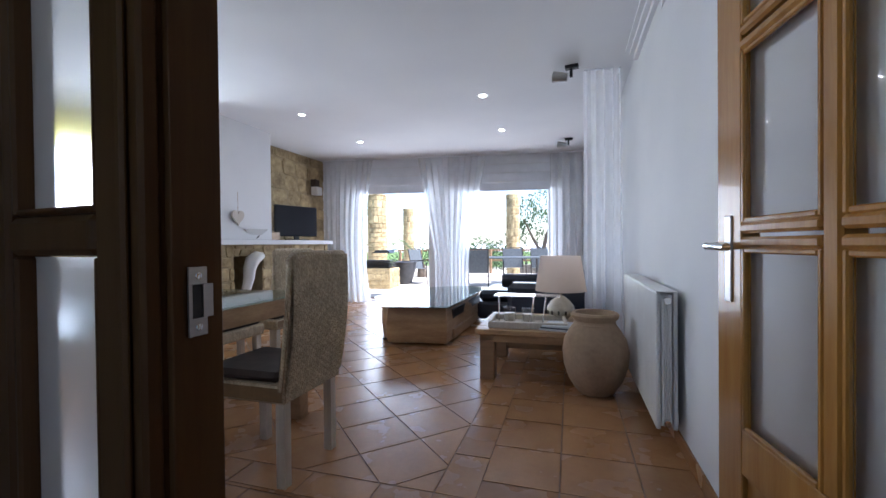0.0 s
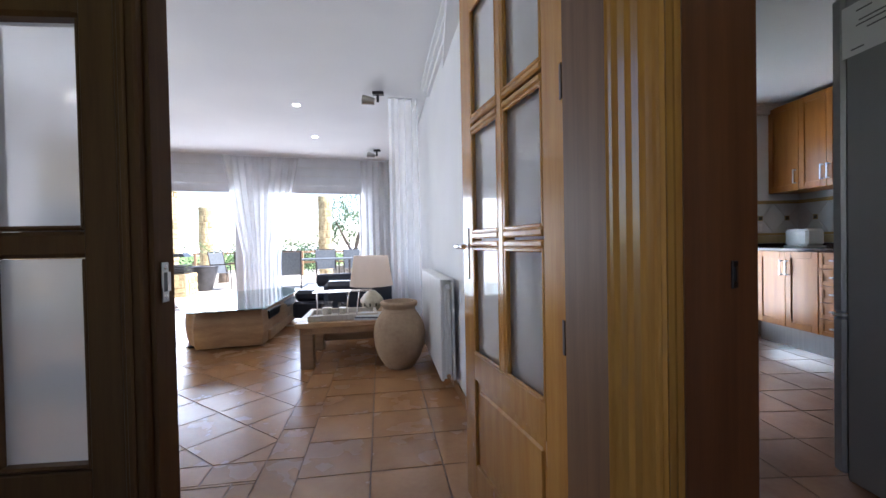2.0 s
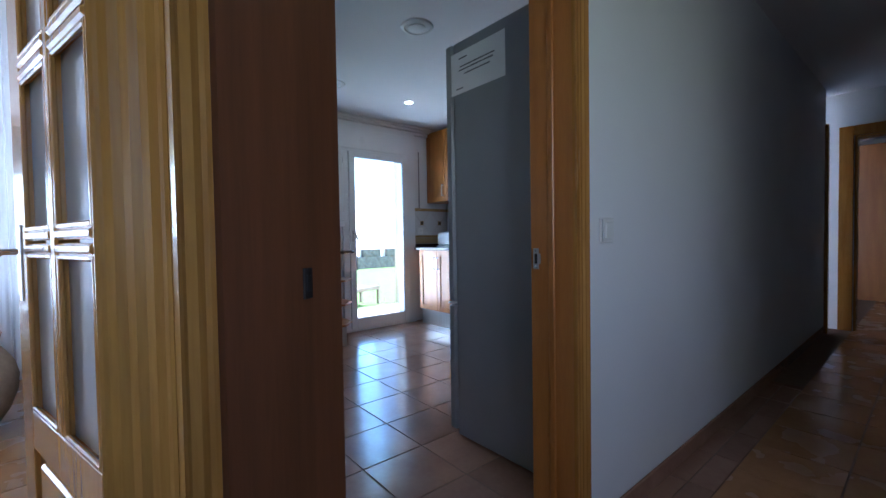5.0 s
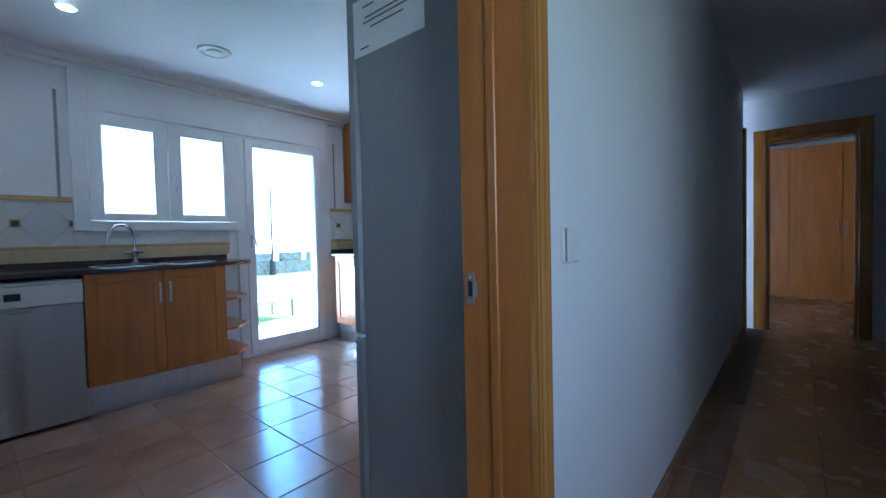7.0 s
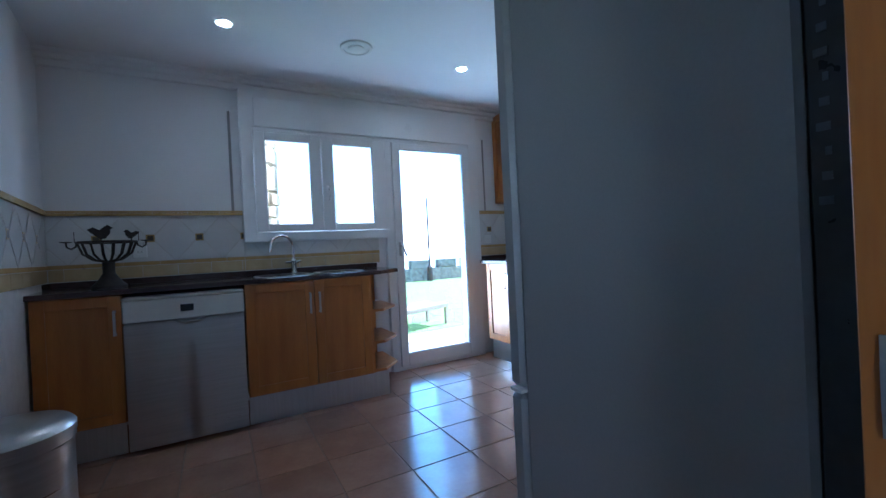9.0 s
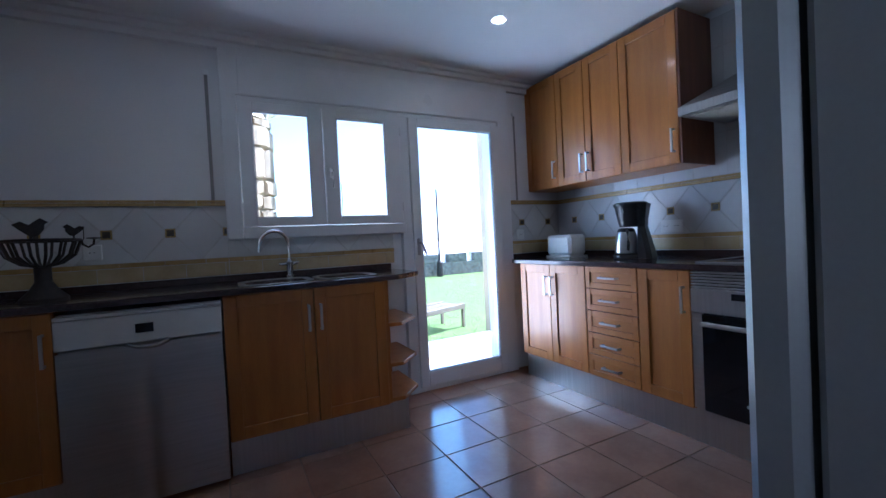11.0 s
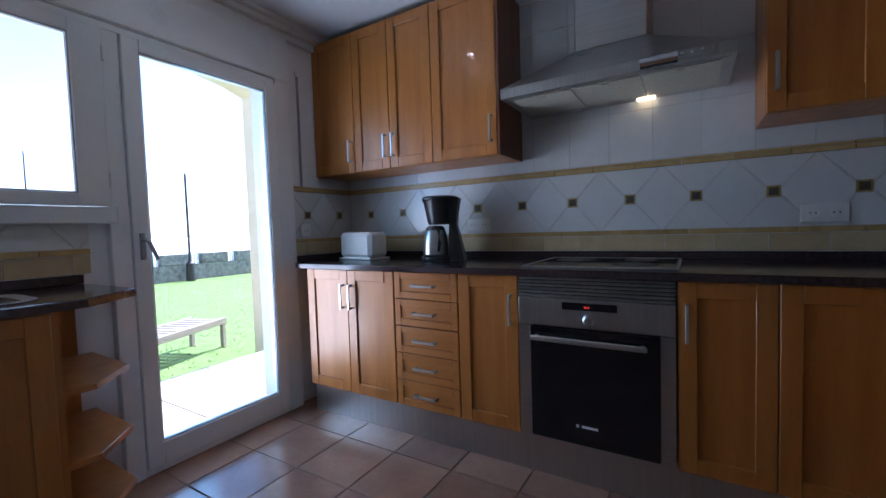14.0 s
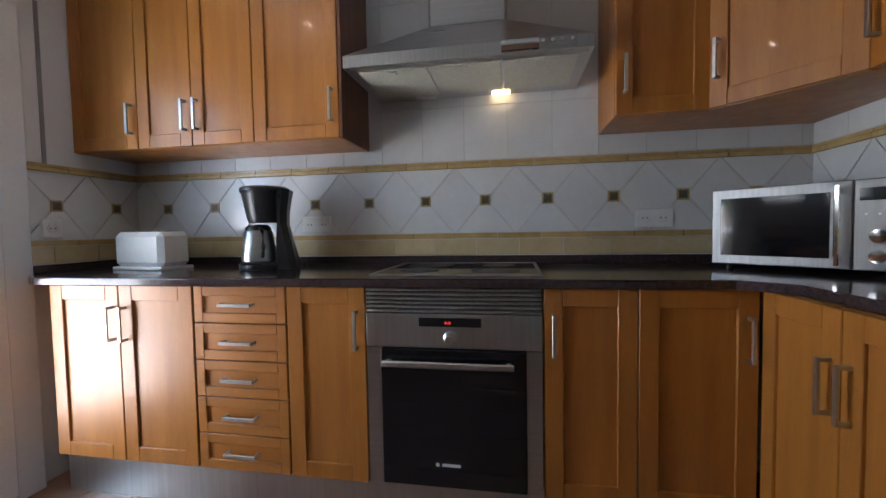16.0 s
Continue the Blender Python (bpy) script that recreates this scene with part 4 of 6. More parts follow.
dc = thing("corner_cabinet", (3.118, 0.925, 0), 0, "honey-coloured wooden corner wall cabinet with a diagonal door", "wall cabinet", "kitchen wall cabinets")
dv = Vector((2.80 - 3.118, 0.66 - 0.925))
B().prism([(0, 0), (dv.x, dv.y), (dv.x, RY + 0.004 - 0.925), (WX - 0.004 - 3.118, RY + 0.004 - 0.925), (WX - 0.004 - 3.118, 0)], 1.488, 2.335).part("body", M_cherry, dc)
d = front(B(), dv.length - 0.006, 0.843).part("door", M_cherry, dc)
d.matrix_basis = Matrix.Translation((0.003 * dv.normalized().x, 0.003 * dv.normalized().y, 1.49)) @ Matrix.Rotation(math.atan2(dv.y, dv.x), 4, "Z")
bow(d, 0.03, 0.16, 0.135)
cabinet((2.795, 0.655, 0), 180, (0.40, 0.40), 1.488, 2.335, 0.27, "honey-coloured wooden wall cabinet over the microwave side", (("l", 1.63), ("r", 1.63)), "kitchen wall cabinets", "wall cabinet")

# hood
hd = thing("cooker_hood", (2.985, 1.80, 1.685), 0, "stainless steel chimney cooker hood with one lamp lit", "cooker hood")
y0, y1, xb = -0.455, 0.455, WX - 0.003 - 2.985
B().box(0, y0, 0.010, 0.012, y1, 0.055, 0.001).box(0.012, y0, 0.010, xb, y0 + 0.012, 0.055).box(0.012, y1 - 0.012, 0.010, xb, y1, 0.055).part("rim", M_steel_h, hd)
b = B()
lo = [b.bm.verts.new(p) for p in ((0, y0, 0.055), (0, y1, 0.055), (xb, y1, 0.055), (xb, y0, 0.055))]
hi = [b.bm.verts.new(p) for p in ((0.17, -0.16, 0.21), (0.17, 0.16, 0.21), (xb, 0.16, 0.21), (xb, -0.16, 0.21))]
for i in range(4):
    b.bm.faces.new((lo[i], lo[(i + 1) % 4], hi[(i + 1) % 4], hi[i]))
b.bm.faces.new(hi)
b.part("canopy", M_steel, hd)
B().box(0.175, -0.155, 0.2105, xb, 0.155, 0.692, 0.008).part("chimney", M_steel, hd)
B().box(0.025, y0 + 0.012, 0.014, 0.045, y1 - 0.012, 0.02).box(0.045, y0 + 0.012, 0.012, xb, y1 - 0.012, 0.018).part("underside", M_steel, hd)
for k in range(3):
    B().box(0.05, -0.412 + k * 0.278, 0.006, 0.365, -0.142 + k * 0.278, 0.0115, 0.001).box(0.06, -0.29 + k * 0.278, 0.001, 0.085, -0.26 + k * 0.278, 0.006, 0.002).part("filter", M_filter, hd, "pale metal grease filter")
B().box(-0.005, -0.40, 0.018, -0.0005, -0.24, 0.052, 0.002).part("control_strip", M_steel, hd)
B().grid(lambda u, v: Vector((0.004 - 0.022 * math.sin(math.pi * v), -0.27 + 0.13 * u, 0.012 + 0.05 * v)), 2, 10).part("console", M_chrome, hd, "rounded bright steel console")
for k in range(5):
    B().lathe([(0.008, 0), (0.007, 0.005), (0.001, 0.006)], 12, m=Matrix.Translation((-0.005, -0.25 - k * 0.033, 0.040)) @ Matrix.Rotation(radians(-90), 4, "Y")).part("button", M_chrome, hd)
B().box(0.392, -0.165, 0.003, 0.428, -0.085, 0.0115, 0.002).part("lamp_lens", M_warm, hd, "lit yellow lamp lens")
B().box(0.385, 0.175, 0.005, 0.428, 0.265, 0.0115, 0.002).part("lamp_lens", M_white, hd)

# fridge
fg = thing("fridge", (1.285, 0.47, 0), 0, "tall silver-grey fridge-freezer standing against the hall wall", "fridge")
bp_ = B().box(0.006, -0.045, 0.05, 0.634, 0.036, 1.96, 0.004).part("back_panel", M_black, fg, "black back with a wire condenser")
for k in range(9):
    B().box(0.0045, 0.012, 1.33 - 0.03 * k, 0.0065, 0.018 + 0.004 * (k % 3), 1.340 - 0.03 * k).part("label_mark", M_greycloth, bp_, "grey printed mark")
B().box(0, 0.037, 0.012, 0.64, 0.60, 2.0, 0.008).part("body", M_fridge, fg, "silver-grey side")
B().box(-0.002, 0.607, 0.70, 0.642, 0.662, 2.005, 0.012).part("door", M_fridge, fg)
B().box(-0.002, 0.607, 0.03, 0.642, 0.662, 0.685, 0.012).part("freezer_door", M_fridge, fg)
B().box(-0.005, 0.612, 0.688, 0.03, 0.655, 0.697, 0.001).part("hinge_cap", M_white, fg)
for x, y in ((0.05, 0.05), (0.59, 0.05), (0.05, 0.58), (0.59, 0.58)):
    B().lathe([(0.02, 0), (0.02, 0.013)], 10, m=Matrix.Translation((x, y, 0))).part("foot", M_black, fg)
ps = thing("notice_sheet", (1.2845, 0.72, 1.74), 0, "white instruction sheet with grey lines taped to the fridge side", "notice")
B().grid(lambda u, v: Vector((-0.0012 - 0.003 * (abs(u - 0.5) ** 3) * 4 * (0.3 + v), 0.36 * u, 0.0 + 0.205 * v)), 12, 6).part("sheet", M_paper, ps)
for k, (z, a, c) in enumerate(((0.165, 0.24, 0.30), (0.125, 0.06, 0.29), (0.108, 0.07, 0.30), (0.085, 0.09, 0.26), (0.02, 0.27, 0.32))):
    B().box(-0.0062, a, z, -0.0056, c, z + 0.006).part("print_line", M_ink, ps)

# small appliances
ts = thing("toaster", (3.18, 3.32, ZW + 0.0005), 262, "white two-slot toaster on the dark worktop", "toaster")
B().box(-0.15, -0.08, 0.012, 0.15, 0.08, 0.175, 0.022).part("body", M_white, ts)
B().box(-0.155, -0.085, 0, 0.155, 0.085, 0.014, 0.004).part("base", M_white, ts)
B().box(-0.11, -0.045, 0.1755, 0.11, -0.015, 0.1775).box(-0.11, 0.015, 0.1755, 0.11, 0.045, 0.1775).part("slot", M_black, ts)
B().box(-0.168, -0.02, 0.10, -0.15, 0.02, 0.115, 0.003).part("lever", M_black, ts)
cm = thing("coffee_maker", (3.20, 2.72, ZW + 0.0005), -70, "black filter coffee maker with a steel thermos jug", "coffee maker")
B().lathe([(0.108, 0), (0.112, 0.006), (0.112, 0.022), (0.104, 0.03)], 28, m=Matrix.Translation((-0.02, 0, 0))).part("base", M_black, cm)
b = B()
rings = []
for z, xa, xb_, hw in ((0.0, 0.035, 0.125, 0.088), (0.03, 0.038, 0.120, 0.085), (0.12, 0.042, 0.100, 0.074), (0.20, 0.045, 0.082, 0.064), (0.26, 0.045, 0.085, 0.066), (0.352, 0.045, 0.100, 0.080)):
    rings.append([b.bm.verts.new((x, y, z)) for x, y in ((xa, -hw), (xb_ - 0.025, -hw), (xb_, -hw + 0.03), (xb_, hw - 0.03), (xb_ - 0.025, hw), (xa, hw))])
for p_, q_ in zip(rings, rings[1:]):
    for i in range(6):
        b.bm.faces.new((p_[i], p_[(i + 1) % 6], q_[(i + 1) % 6], q_[i]))
b.bm.faces.new(rings[0][::-1])
b.bm.faces.new(rings[-1])
b.part("column", M_black, cm, "flared black water tank")
B().lathe([(0.070, 0.205), (0.078, 0.225), (0.098, 0.335), (0.106, 0.345), (0.106, 0.358), (0.096, 0.366), (0.0, 0.369)], 32, m=Matrix.Translation((-0.015, 0, 0))).part("filter_holder", M_black, cm)
jg = B().lathe([(0.066, 0.0305), (0.074, 0.036), (0.074, 0.06), (0.070, 0.10), (0.062, 0.165), (0.056, 0.172)], 32, m=Matrix.Translation((-0.048, 0, 0))).part("jug", M_steel, cm, "brushed steel jug")
B().lathe([(0.056, 0.1725), (0.054, 0.185), (0.042, 0.197), (0.0, 0.20)], 24, m=Matrix.Translation((-0.048, 0, 0))).part("lid", M_black, jg)
B().tube([(-0.030, -0.045, 0.182), (-0.012, -0.082, 0.172), (-0.008, -0.088, 0.10), (-0.020, -0.062, 0.055)], 0.009, 10).part("handle", M_black, jg)
mw = thing("microwave", (2.965, 0.395, ZW + 0.0005), 0, "stainless steel microwave oven standing across the worktop corner", "microwave")
MR = Matrix.Rotation(radians(143), 4, "Z")
mw.matrix_basis = Matrix.Translation((3.195, 0.885, ZW + 0.0005)) @ Matrix.Rotation(radians(238 - 15), 4, "Z")
B().box(0, 0.02, 0.015, 0.50, 0.36, 0.29, 0.006).part("body", M_steel_d, mw)
B().box(0.0, 0.0, 0.018, 0.385, 0.02, 0.288, 0.003).part("door", M_steel_d, mw)
B().box(0.03, -0.003, 0.05, 0.335, 0.0, 0.255, 0.001).part("window", M_blackglass, mw, "black window")
B().box(0.35, -0.035, 0.03, 0.364, -0.024, 0.275, 0.003).box(0.35, -0.026, 0.04, 0.362, 0, 0.055).box(0.35, -0.026, 0.25, 0.362, 0, 0.265).part("handle", M_chrome, mw)
B().box(0.387, 0.0, 0.018, 0.50, 0.02, 0.288, 0.003).part("control_panel", M_steel_d, mw)
B().box(0.40, -0.002, 0.225, 0.488, 0.0, 0.262).part("display", M_blackglass, mw)
for k, z in enumerate((0.12, 0.06)):
    B().lathe([(0.021, 0), (0.019, 0.016), (0.001, 0.017)], 20, m=Matrix.Translation((0.443, 0, z)) @ Matrix.Rotation(radians(90), 4, "X")).part("knob", M_chrome, mw)
for k in range(3):
    B().lathe([(0.004, 0), (0.003, 0.002)], 8, m=Matrix.Translation((0.415 + k * 0.028, 0, 0.185)) @ Matrix.Rotation(radians(90), 4, "X")).part("button", M_white, mw)
for x, y in ((0.04, 0.05), (0.46, 0.05), (0.04, 0.33), (0.46, 0.33)):
    B().lathe([(0.012, 0), (0.012, 0.016)], 8, m=Matrix.Translation((x, y, 0))).part("foot", M_black, mw)

# fruit basket with iron birds
fb = thing("fruit_basket", (0.075, 3.36, ZW + 0.0005), 0, "dark iron fruit basket on a stem with two birds", "basket")
B().lathe([(0.085, 0), (0.085, 0.012), (0.05, 0.05), (0.03, 0.085), (0.03, 0.15)], 24).part("stem", M_iron, fb)
for k in range(16):
    a = 2 * math.pi * k / 16
    B().tube([(r * math.cos(a), r * math.sin(a), z) for r, z in ((0.02, 0.152), (0.07, 0.165), (0.115, 0.20), (0.137, 0.262))], 0.006, 6).part("rib", M_iron, fb)
B().tube([(0.14 * math.cos(2 * math.pi * k / 32), 0.14 * math.sin(2 * math.pi * k / 32), 0.268) for k in range(32)], 0.006, 6, closed=True).part("rim", M_iron, fb)
for s in (-1, 1):
    B().tube([(s * 0.14, 0, 0.266), (s * 0.145, 0, 0.245), (s * 0.165, 0, 0.232), (s * 0.185, 0, 0.245), (s * 0.187, 0, 0.268)], 0.005, 6).lathe([(0.008, 0), (0.028, 0.004), (0.028, 0.007), (0.008, 0.009)], 16, m=Matrix.Translation((s * 0.187, 0, 0.268))).tube([(s * 0.15, 0, 0.27), (s * 0.15, 0, 0.33)], 0.002, 5).part("candle_arm", M_iron, fb)


def bird(x, s, flip):
    pts = [(-0.055, 0.05), (-0.03, 0.025), (0.0, 0.0), (0.02, 0.005), (0.038, 0.03), (0.04, 0.05), (0.052, 0.058), (0.04, 0.066), (0.028, 0.074), (0.012, 0.062), (-0.005, 0.048), (-0.03, 0.062)]
    b = B().prism([(px * s * flip, pz * s) for px, pz in (pts if flip > 0 else pts[::-1])], -0.003, 0.003, m=Matrix.Translation((x, 0.0, 0.285)) @ Matrix.Rotation(radians(90), 4, "X"), bev=0.001)
    b.box(x - 0.003, -0.003, 0.262, x + 0.003, 0.003, 0.292)
    b.part("bird_figure", M_iron, fb)


bird(-0.03, 1.15, 1)
bird(0.115, 0.75, -1)
bn = thing("pedal_bin", (0.12, 1.78, 0), 0, "round brushed steel pedal bin with a domed lid", "bin")
B().lathe([(0.145, 0), (0.15, 0.01), (0.15, 0.03)], 40).part("base", M_black, bn)
B().lathe([(0.146, 0.03), (0.146, 0.585), (0.150, 0.59), (0.150, 0.605)], 40).part("body", M_steel, bn)
B().lathe([(0.152, 0.606), (0.152, 0.625), (0.14, 0.638), (0.08, 0.65), (0.0, 0.654)], 40).part("lid", M_steel, bn)
B().box(0.12, -0.03, 0.012, 0.20, 0.03, 0.02, 0.003).part("pedal", M_black, bn)


def socket(loc, rz, two, label):
    s = thing("wall_socket", loc, rz, label, "socket", "kitchen sockets")
    w_ = 0.155 if two else 0.082
    B().box(-w_ / 2, -0.010, -0.041, w_ / 2, 0, 0.041, 0.004).part("plate", M_white, s)
    for x in ((-0.037, 0.037) if two else (0,)):
        r = B().lathe([(0.021, 0), (0.021, 0.003), (0.018, 0.003), (0.017, 0.0005)], 20, m=Matrix.Translation((x, -0.010, 0)) @ Matrix.Rotation(radians(90), 4, "X")).part("well", M_white, s)
        B().lathe([(0.003, 0.0006), (0.003, 0.0018)], 8, m=Matrix.Translation((x - 0.009, -0.010, 0)) @ Matrix.Rotation(radians(90), 4, "X")).lathe([(0.003, 0.0006), (0.003, 0.0018)], 8, m=Matrix.Translation((x + 0.009, -0.010, 0)) @ Matrix.Rotation(radians(90), 4, "X")).part("pin_hole", M_black, s)
    return s


socket((WX - 0.011, 2.60, 1.115), east, True, "white double wall socket behind the coffee maker")
socket((WX - 0.011, 1.02, 1.115), east, True, "white double wall socket beside the microwave")
socket((0.19, WY - 0.011, 1.125), 0, False, "white wall socket behind the fruit basket")
socket((2.99, WY - 0.011, 1.115), 0, False, "white wall socket beside the glazed door")

# window and glazed door, one white frame
fr = thing("window_unit", (0, WY, 0), 0, "white aluminium window and glazed door in one shared frame", "window")
B().box(0.82, -0.045, 1.165, 0.905, 0.06, 2.30, 0.004).box(0.905, -0.045, 1.165, 1.955, 0.06, 1.235, 0.004).box(2.785, -0.045, 0, 2.89, 0.06, 2.30, 0.004).box(1.925, -0.045, 0, 2.0, 0.06, 1.165, 0.004).box(1.9555, -0.044, 1.163, 1.999, 0.059, 1.237).box(1.935, -0.04, 1.235, 2.0, 0.06, 1.99, 0.003).box(0.905, -0.04, 1.99, 2.785, 0.06, 2.02, 0.003).box(2.0, -0.04, 0, 2.785, 0.06, 0.03, 0.003).part("frame", M_alu, fr)
B().box(0.82, -0.046, 2.02, 2.89, -0.03, 2.30, 0.002).box(0.918, -0.052, 2.025, 2.78, -0.0465, 2.248, 0.003).part("shutter_box", M_alu, fr, "white shutter box cover")


def sash(x0, x1, z0, z1, gx0, gx1, gz0, gz1, name):
    s = B().box(x0, -0.056, z0, gx0, 0.0, z1, 0.004).box(gx1, -0.056, z0, x1, 0.0, z1, 0.004).box(gx0, -0.056, z0, gx1, 0.0, gz0, 0.004).box(gx0, -0.056, gz1, gx1, 0.0, z1, 0.004).part(name, M_alu, fr)
    g = B().box(gx0, -0.030, gz0, gx1, -0.022, gz1).part("pane", M_glass, s)
    g.visible_shadow = False
    gk = B()
    for a in ((gx0, gz0, gx0 + 0.005, gz1), (gx1 - 0.005, gz0, gx1, gz1), (gx0 + 0.005, gz0, gx1 - 0.005, gz0 + 0.005), (gx0 + 0.005, gz1 - 0.005, gx1 - 0.005, gz1)):
        gk.box(a[0], -0.05, a[1], a[2], -0.031, a[3])
    gk.part("gasket", M_grey, s)
    return s


sash(0.908, 1.395, 1.238, 1.987, 0.986, 1.312, 1.29, 1.932, "sash")
s2 = sash(1.400, 1.932, 1.238, 1.987, 1.49, 1.824, 1.29, 1.932, "sash")
ds = sash(2.003, 2.782, 0.033, 1.987, 2.071, 2.711, 0.143, 1.932, "door_sash")
B().box(1.43, -0.070, 1.54, 1.45, -0.056, 1.60, 0.003).tube([(1.44, -0.066, 1.585), (1.44, -0.095, 1.585), (1.44, -0.10, 1.57), (1.44, -0.10, 1.47)], 0.008, 8).part("handle", M_alu, s2)
B().box(2.025, -0.070, 1.00, 2.047, -0.056, 1.12, 0.003).tube([(2.036, -0.066, 1.09), (2.036, -0.10, 1.09), (2.045, -0.105, 1.08), (2.075, -0.105, 1.00)], 0.009, 8).part("handle", M_steel, ds, "steel lever handle")
for z in (1.35, 1.88):
    for x, y in ((0.905, -0.052), (1.935, -0.058)):
        B().lathe([(0.007, -0.03), (0.007, 0.03)], 8, m=Matrix.Translation((x, y, z))).part("hinge", M_alu, fr)
for x, z0, z1 in ((0.755, 1.38, 2.13), (2.985, 1.05, 2.1)):
    st_ = thing("shutter_strap", (x, WY - 0.001, 0), 0, "grey shutter strap hanging in a white wall guide", "strap", "shutter straps")
    B().box(-0.009, -0.004, z0, 0.009, -0.002, z1).part("strap", M_grey, st_)
    B().box(-0.02, -0.010, z0 - 0.012, 0.02, 0, z0 + 0.005, 0.002).part("guide", M_black, st_)
    B().box(-0.018, -0.012, z1, 0.018, 0, z1 + 0.03, 0.003).part("pulley_cover", M_alu, st_)


def downlight(x, y, z, label, group):
    d_ = thing("downlight", (x, y, z), 0, label, "ceiling light", group)
    B().lathe([(0.046, -0.004), (0.043, -0.007), (0.034, -0.007), (0.032, -0.002)], 24).part("ring", M_chrome, d_)
    B().lathe([(0.0, -0.0045), (0.0315, -0.0045), (0.0315, -0.001)], 20).part("bulb", M_glow, d_)
    return d_


for x, y in ((2.30, 2.88), (0.73, 2.88)):
    downlight(x, y, CEIL_K, "small lit chrome downlight in the kitchen ceiling", "kitchen downlights")
    lamp("downlight_lamp", "SPOT", look((x, y, CEIL_K - 0.012), (x, y, 0)), 0.25, (1.0, 0.86, 0.70), radius=0.03, spot=radians(110))
for x, y in ((1.49, 2.87), (1.49, 1.64)):
    v = thing("air_vent", (x, y, CEIL_K), 0, "round white ceiling air valve with a central disc", "vent", "kitchen air valves")
    B().lathe([(0.105, 0), (0.10, -0.010), (0.082, -0.014), (0.076, -0.008)][::-1], 36).part("ring", M_white, v)
    B().lathe([(0.0, -0.02), (0.045, -0.02), (0.055, -0.014), (0.05, -0.001)], 30).part("disc", M_white, v)

# wall tiles
tb = setting("trim_tile_backing", B().box(WX - 0.006, RY + 0.003, 0.957, WX - 0.001, WY - 0.007, 2.33).box(1.94, RY + 0.001, 0.957, WX - 0.007, RY + 0.006, 2.33).box(2.892, WY - 0.006, 0.957, WX - 0.007, WY - 0.001, 1.40).box(LX + 0.007, WY - 0.006, 0.957, 0.818, WY - 0.001, 1.385).box(0.8185, WY - 0.006, 0.957, 1.86, WY - 0.001, 1.163).prism([(west_x(0.7) + 0.001, 0.7), (west_x(0.7) + 0.006, 0.7), (LX + 0.006, WY - 0.007), (LX + 0.001, WY - 0.007)], 0, 1.385), M_wgrout)


def on_wall(m_, poly, t=0.005):
    """A tile from wall coordinates (along, up) by the wall's frame m_; its face stands t proud."""
    cx, cz = sum(p[0] for p in poly) / len(poly), sum(p[1] for p in poly) / len(poly)
    return [(p[0] - cx, p[1] - cz) for p in poly], m_ @ Vector((cx, 0, cz))




def wall_tiles(m_, a0, a1, first, upper=True, top=9.0):
    """The scheme of the kitchen: border strip, lattice with inserts, moulding, tall tiles. first: place of an insert."""
    g = 0.0015
    rot = (m_.to_euler().x, m_.to_euler().y, m_.to_euler().z)
    cache = {}

    def put(poly, material, name, t=0.004):
        for hp in ((-1, 0, -a0), (1, 0, a1), (0, 1, top)):
            poly = clip_poly(poly, *hp)
            if len(poly) < 3:
                return
        if area(poly) < 2e-4:
            return
        pl_, at = on_wall(m_, poly)
        key = (name, material.name, t, tuple((round(p[0], 3), round(p[1], 3)) for p in pl_))
        if key not in cache:
            cache[key] = B().prism([(p[0], p[1]) for p in pl_], 0, t, m=Matrix.Rotation(radians(90), 4, "X"), bev=0.0).mesh(name, material)
        o = new(name, cache[key])
        o.parent = tb
        o.location = at
        o.rotation_euler = (0, 0, rot[2])

    def rect(x0, z0, x1, z1):
        return [(x0 + g, z0 + g), (x1 - g, z0 + g), (x1 - g, z1 - g), (x0 + g, z1 - g)]

    P_, q = 0.285, 0.026
    zc, zl, zh = 1.215, 1.062, 1.365
    n0, n1 = math.floor((a0 - first) / P_) - 1, math.ceil((a1 - first) / P_) + 1
    for k in range(n0, n1 + 1):
        x = first + k * P_
        put(rect(x - q, zc - q, x + q, zc + q), M_dec2, "insert", 0.004)
        put(rect(x - q * 0.72, zc - q * 0.72, x + q * 0.72, zc + q * 0.72), M_dec, "insert", 0.0046)
        put(rect(x - q * 0.22, zc - q * 0.22, x + q * 0.22, zc + q * 0.22), M_dec2, "insert", 0.0052)
        h = P_ / 2
        dz = zh - zc
        # full lozenge between inserts, cut at its side points and at the strip's edges
        cxm = x + h
        put([(x + q + g, zc - 0.004), (x + q + g, zc + 0.004), (x + q + g, zc + q * 0.5), (cxm - 0.004, zh - g), (cxm + 0.004, zh - g), (x + P_ - q - g, zc + q * 0.5), (x + P_ - q - g, zc - q * 0.5), (cxm + 0.004, zl + g), (cxm - 0.004, zl + g), (x + q + g, zc - q * 0.5)], M_wtile, "tile")
        put([(x - q + g, zc + q + g), (x + q - g, zc + q + g), (x + h - 0.010, zh - g), (x - h + 0.010, zh - g)], M_wtile, "tile")
        put([(x - q + g, zc - q - g), (x - h + 0.010, zl + g), (x + h - 0.010, zl + g), (x + q - g, zc - q - g)], M_wtile, "tile")
    n0, n1 = math.floor(a0 / 0.2) - 1, math.ceil(a1 / 0.2) + 1
    for k in range(n0, n1 + 1):
        x = k * 0.2
        put(rect(x, 0.957, x + 0.2, 1.035), M_beige2, "border_tile")
        put(rect(x + 0.1, 1.035, x + 0.3, 1.062), M_beige, "moulding_tile", 0.011)
        put(rect(x + 0.07, 1.365, x + 0.27, 1.385), M_beige, "moulding_tile", 0.016)
        put(rect(x + 0.07, 1.385, x + 0.27, 1.400), M_beige, "moulding_tile", 0.011)
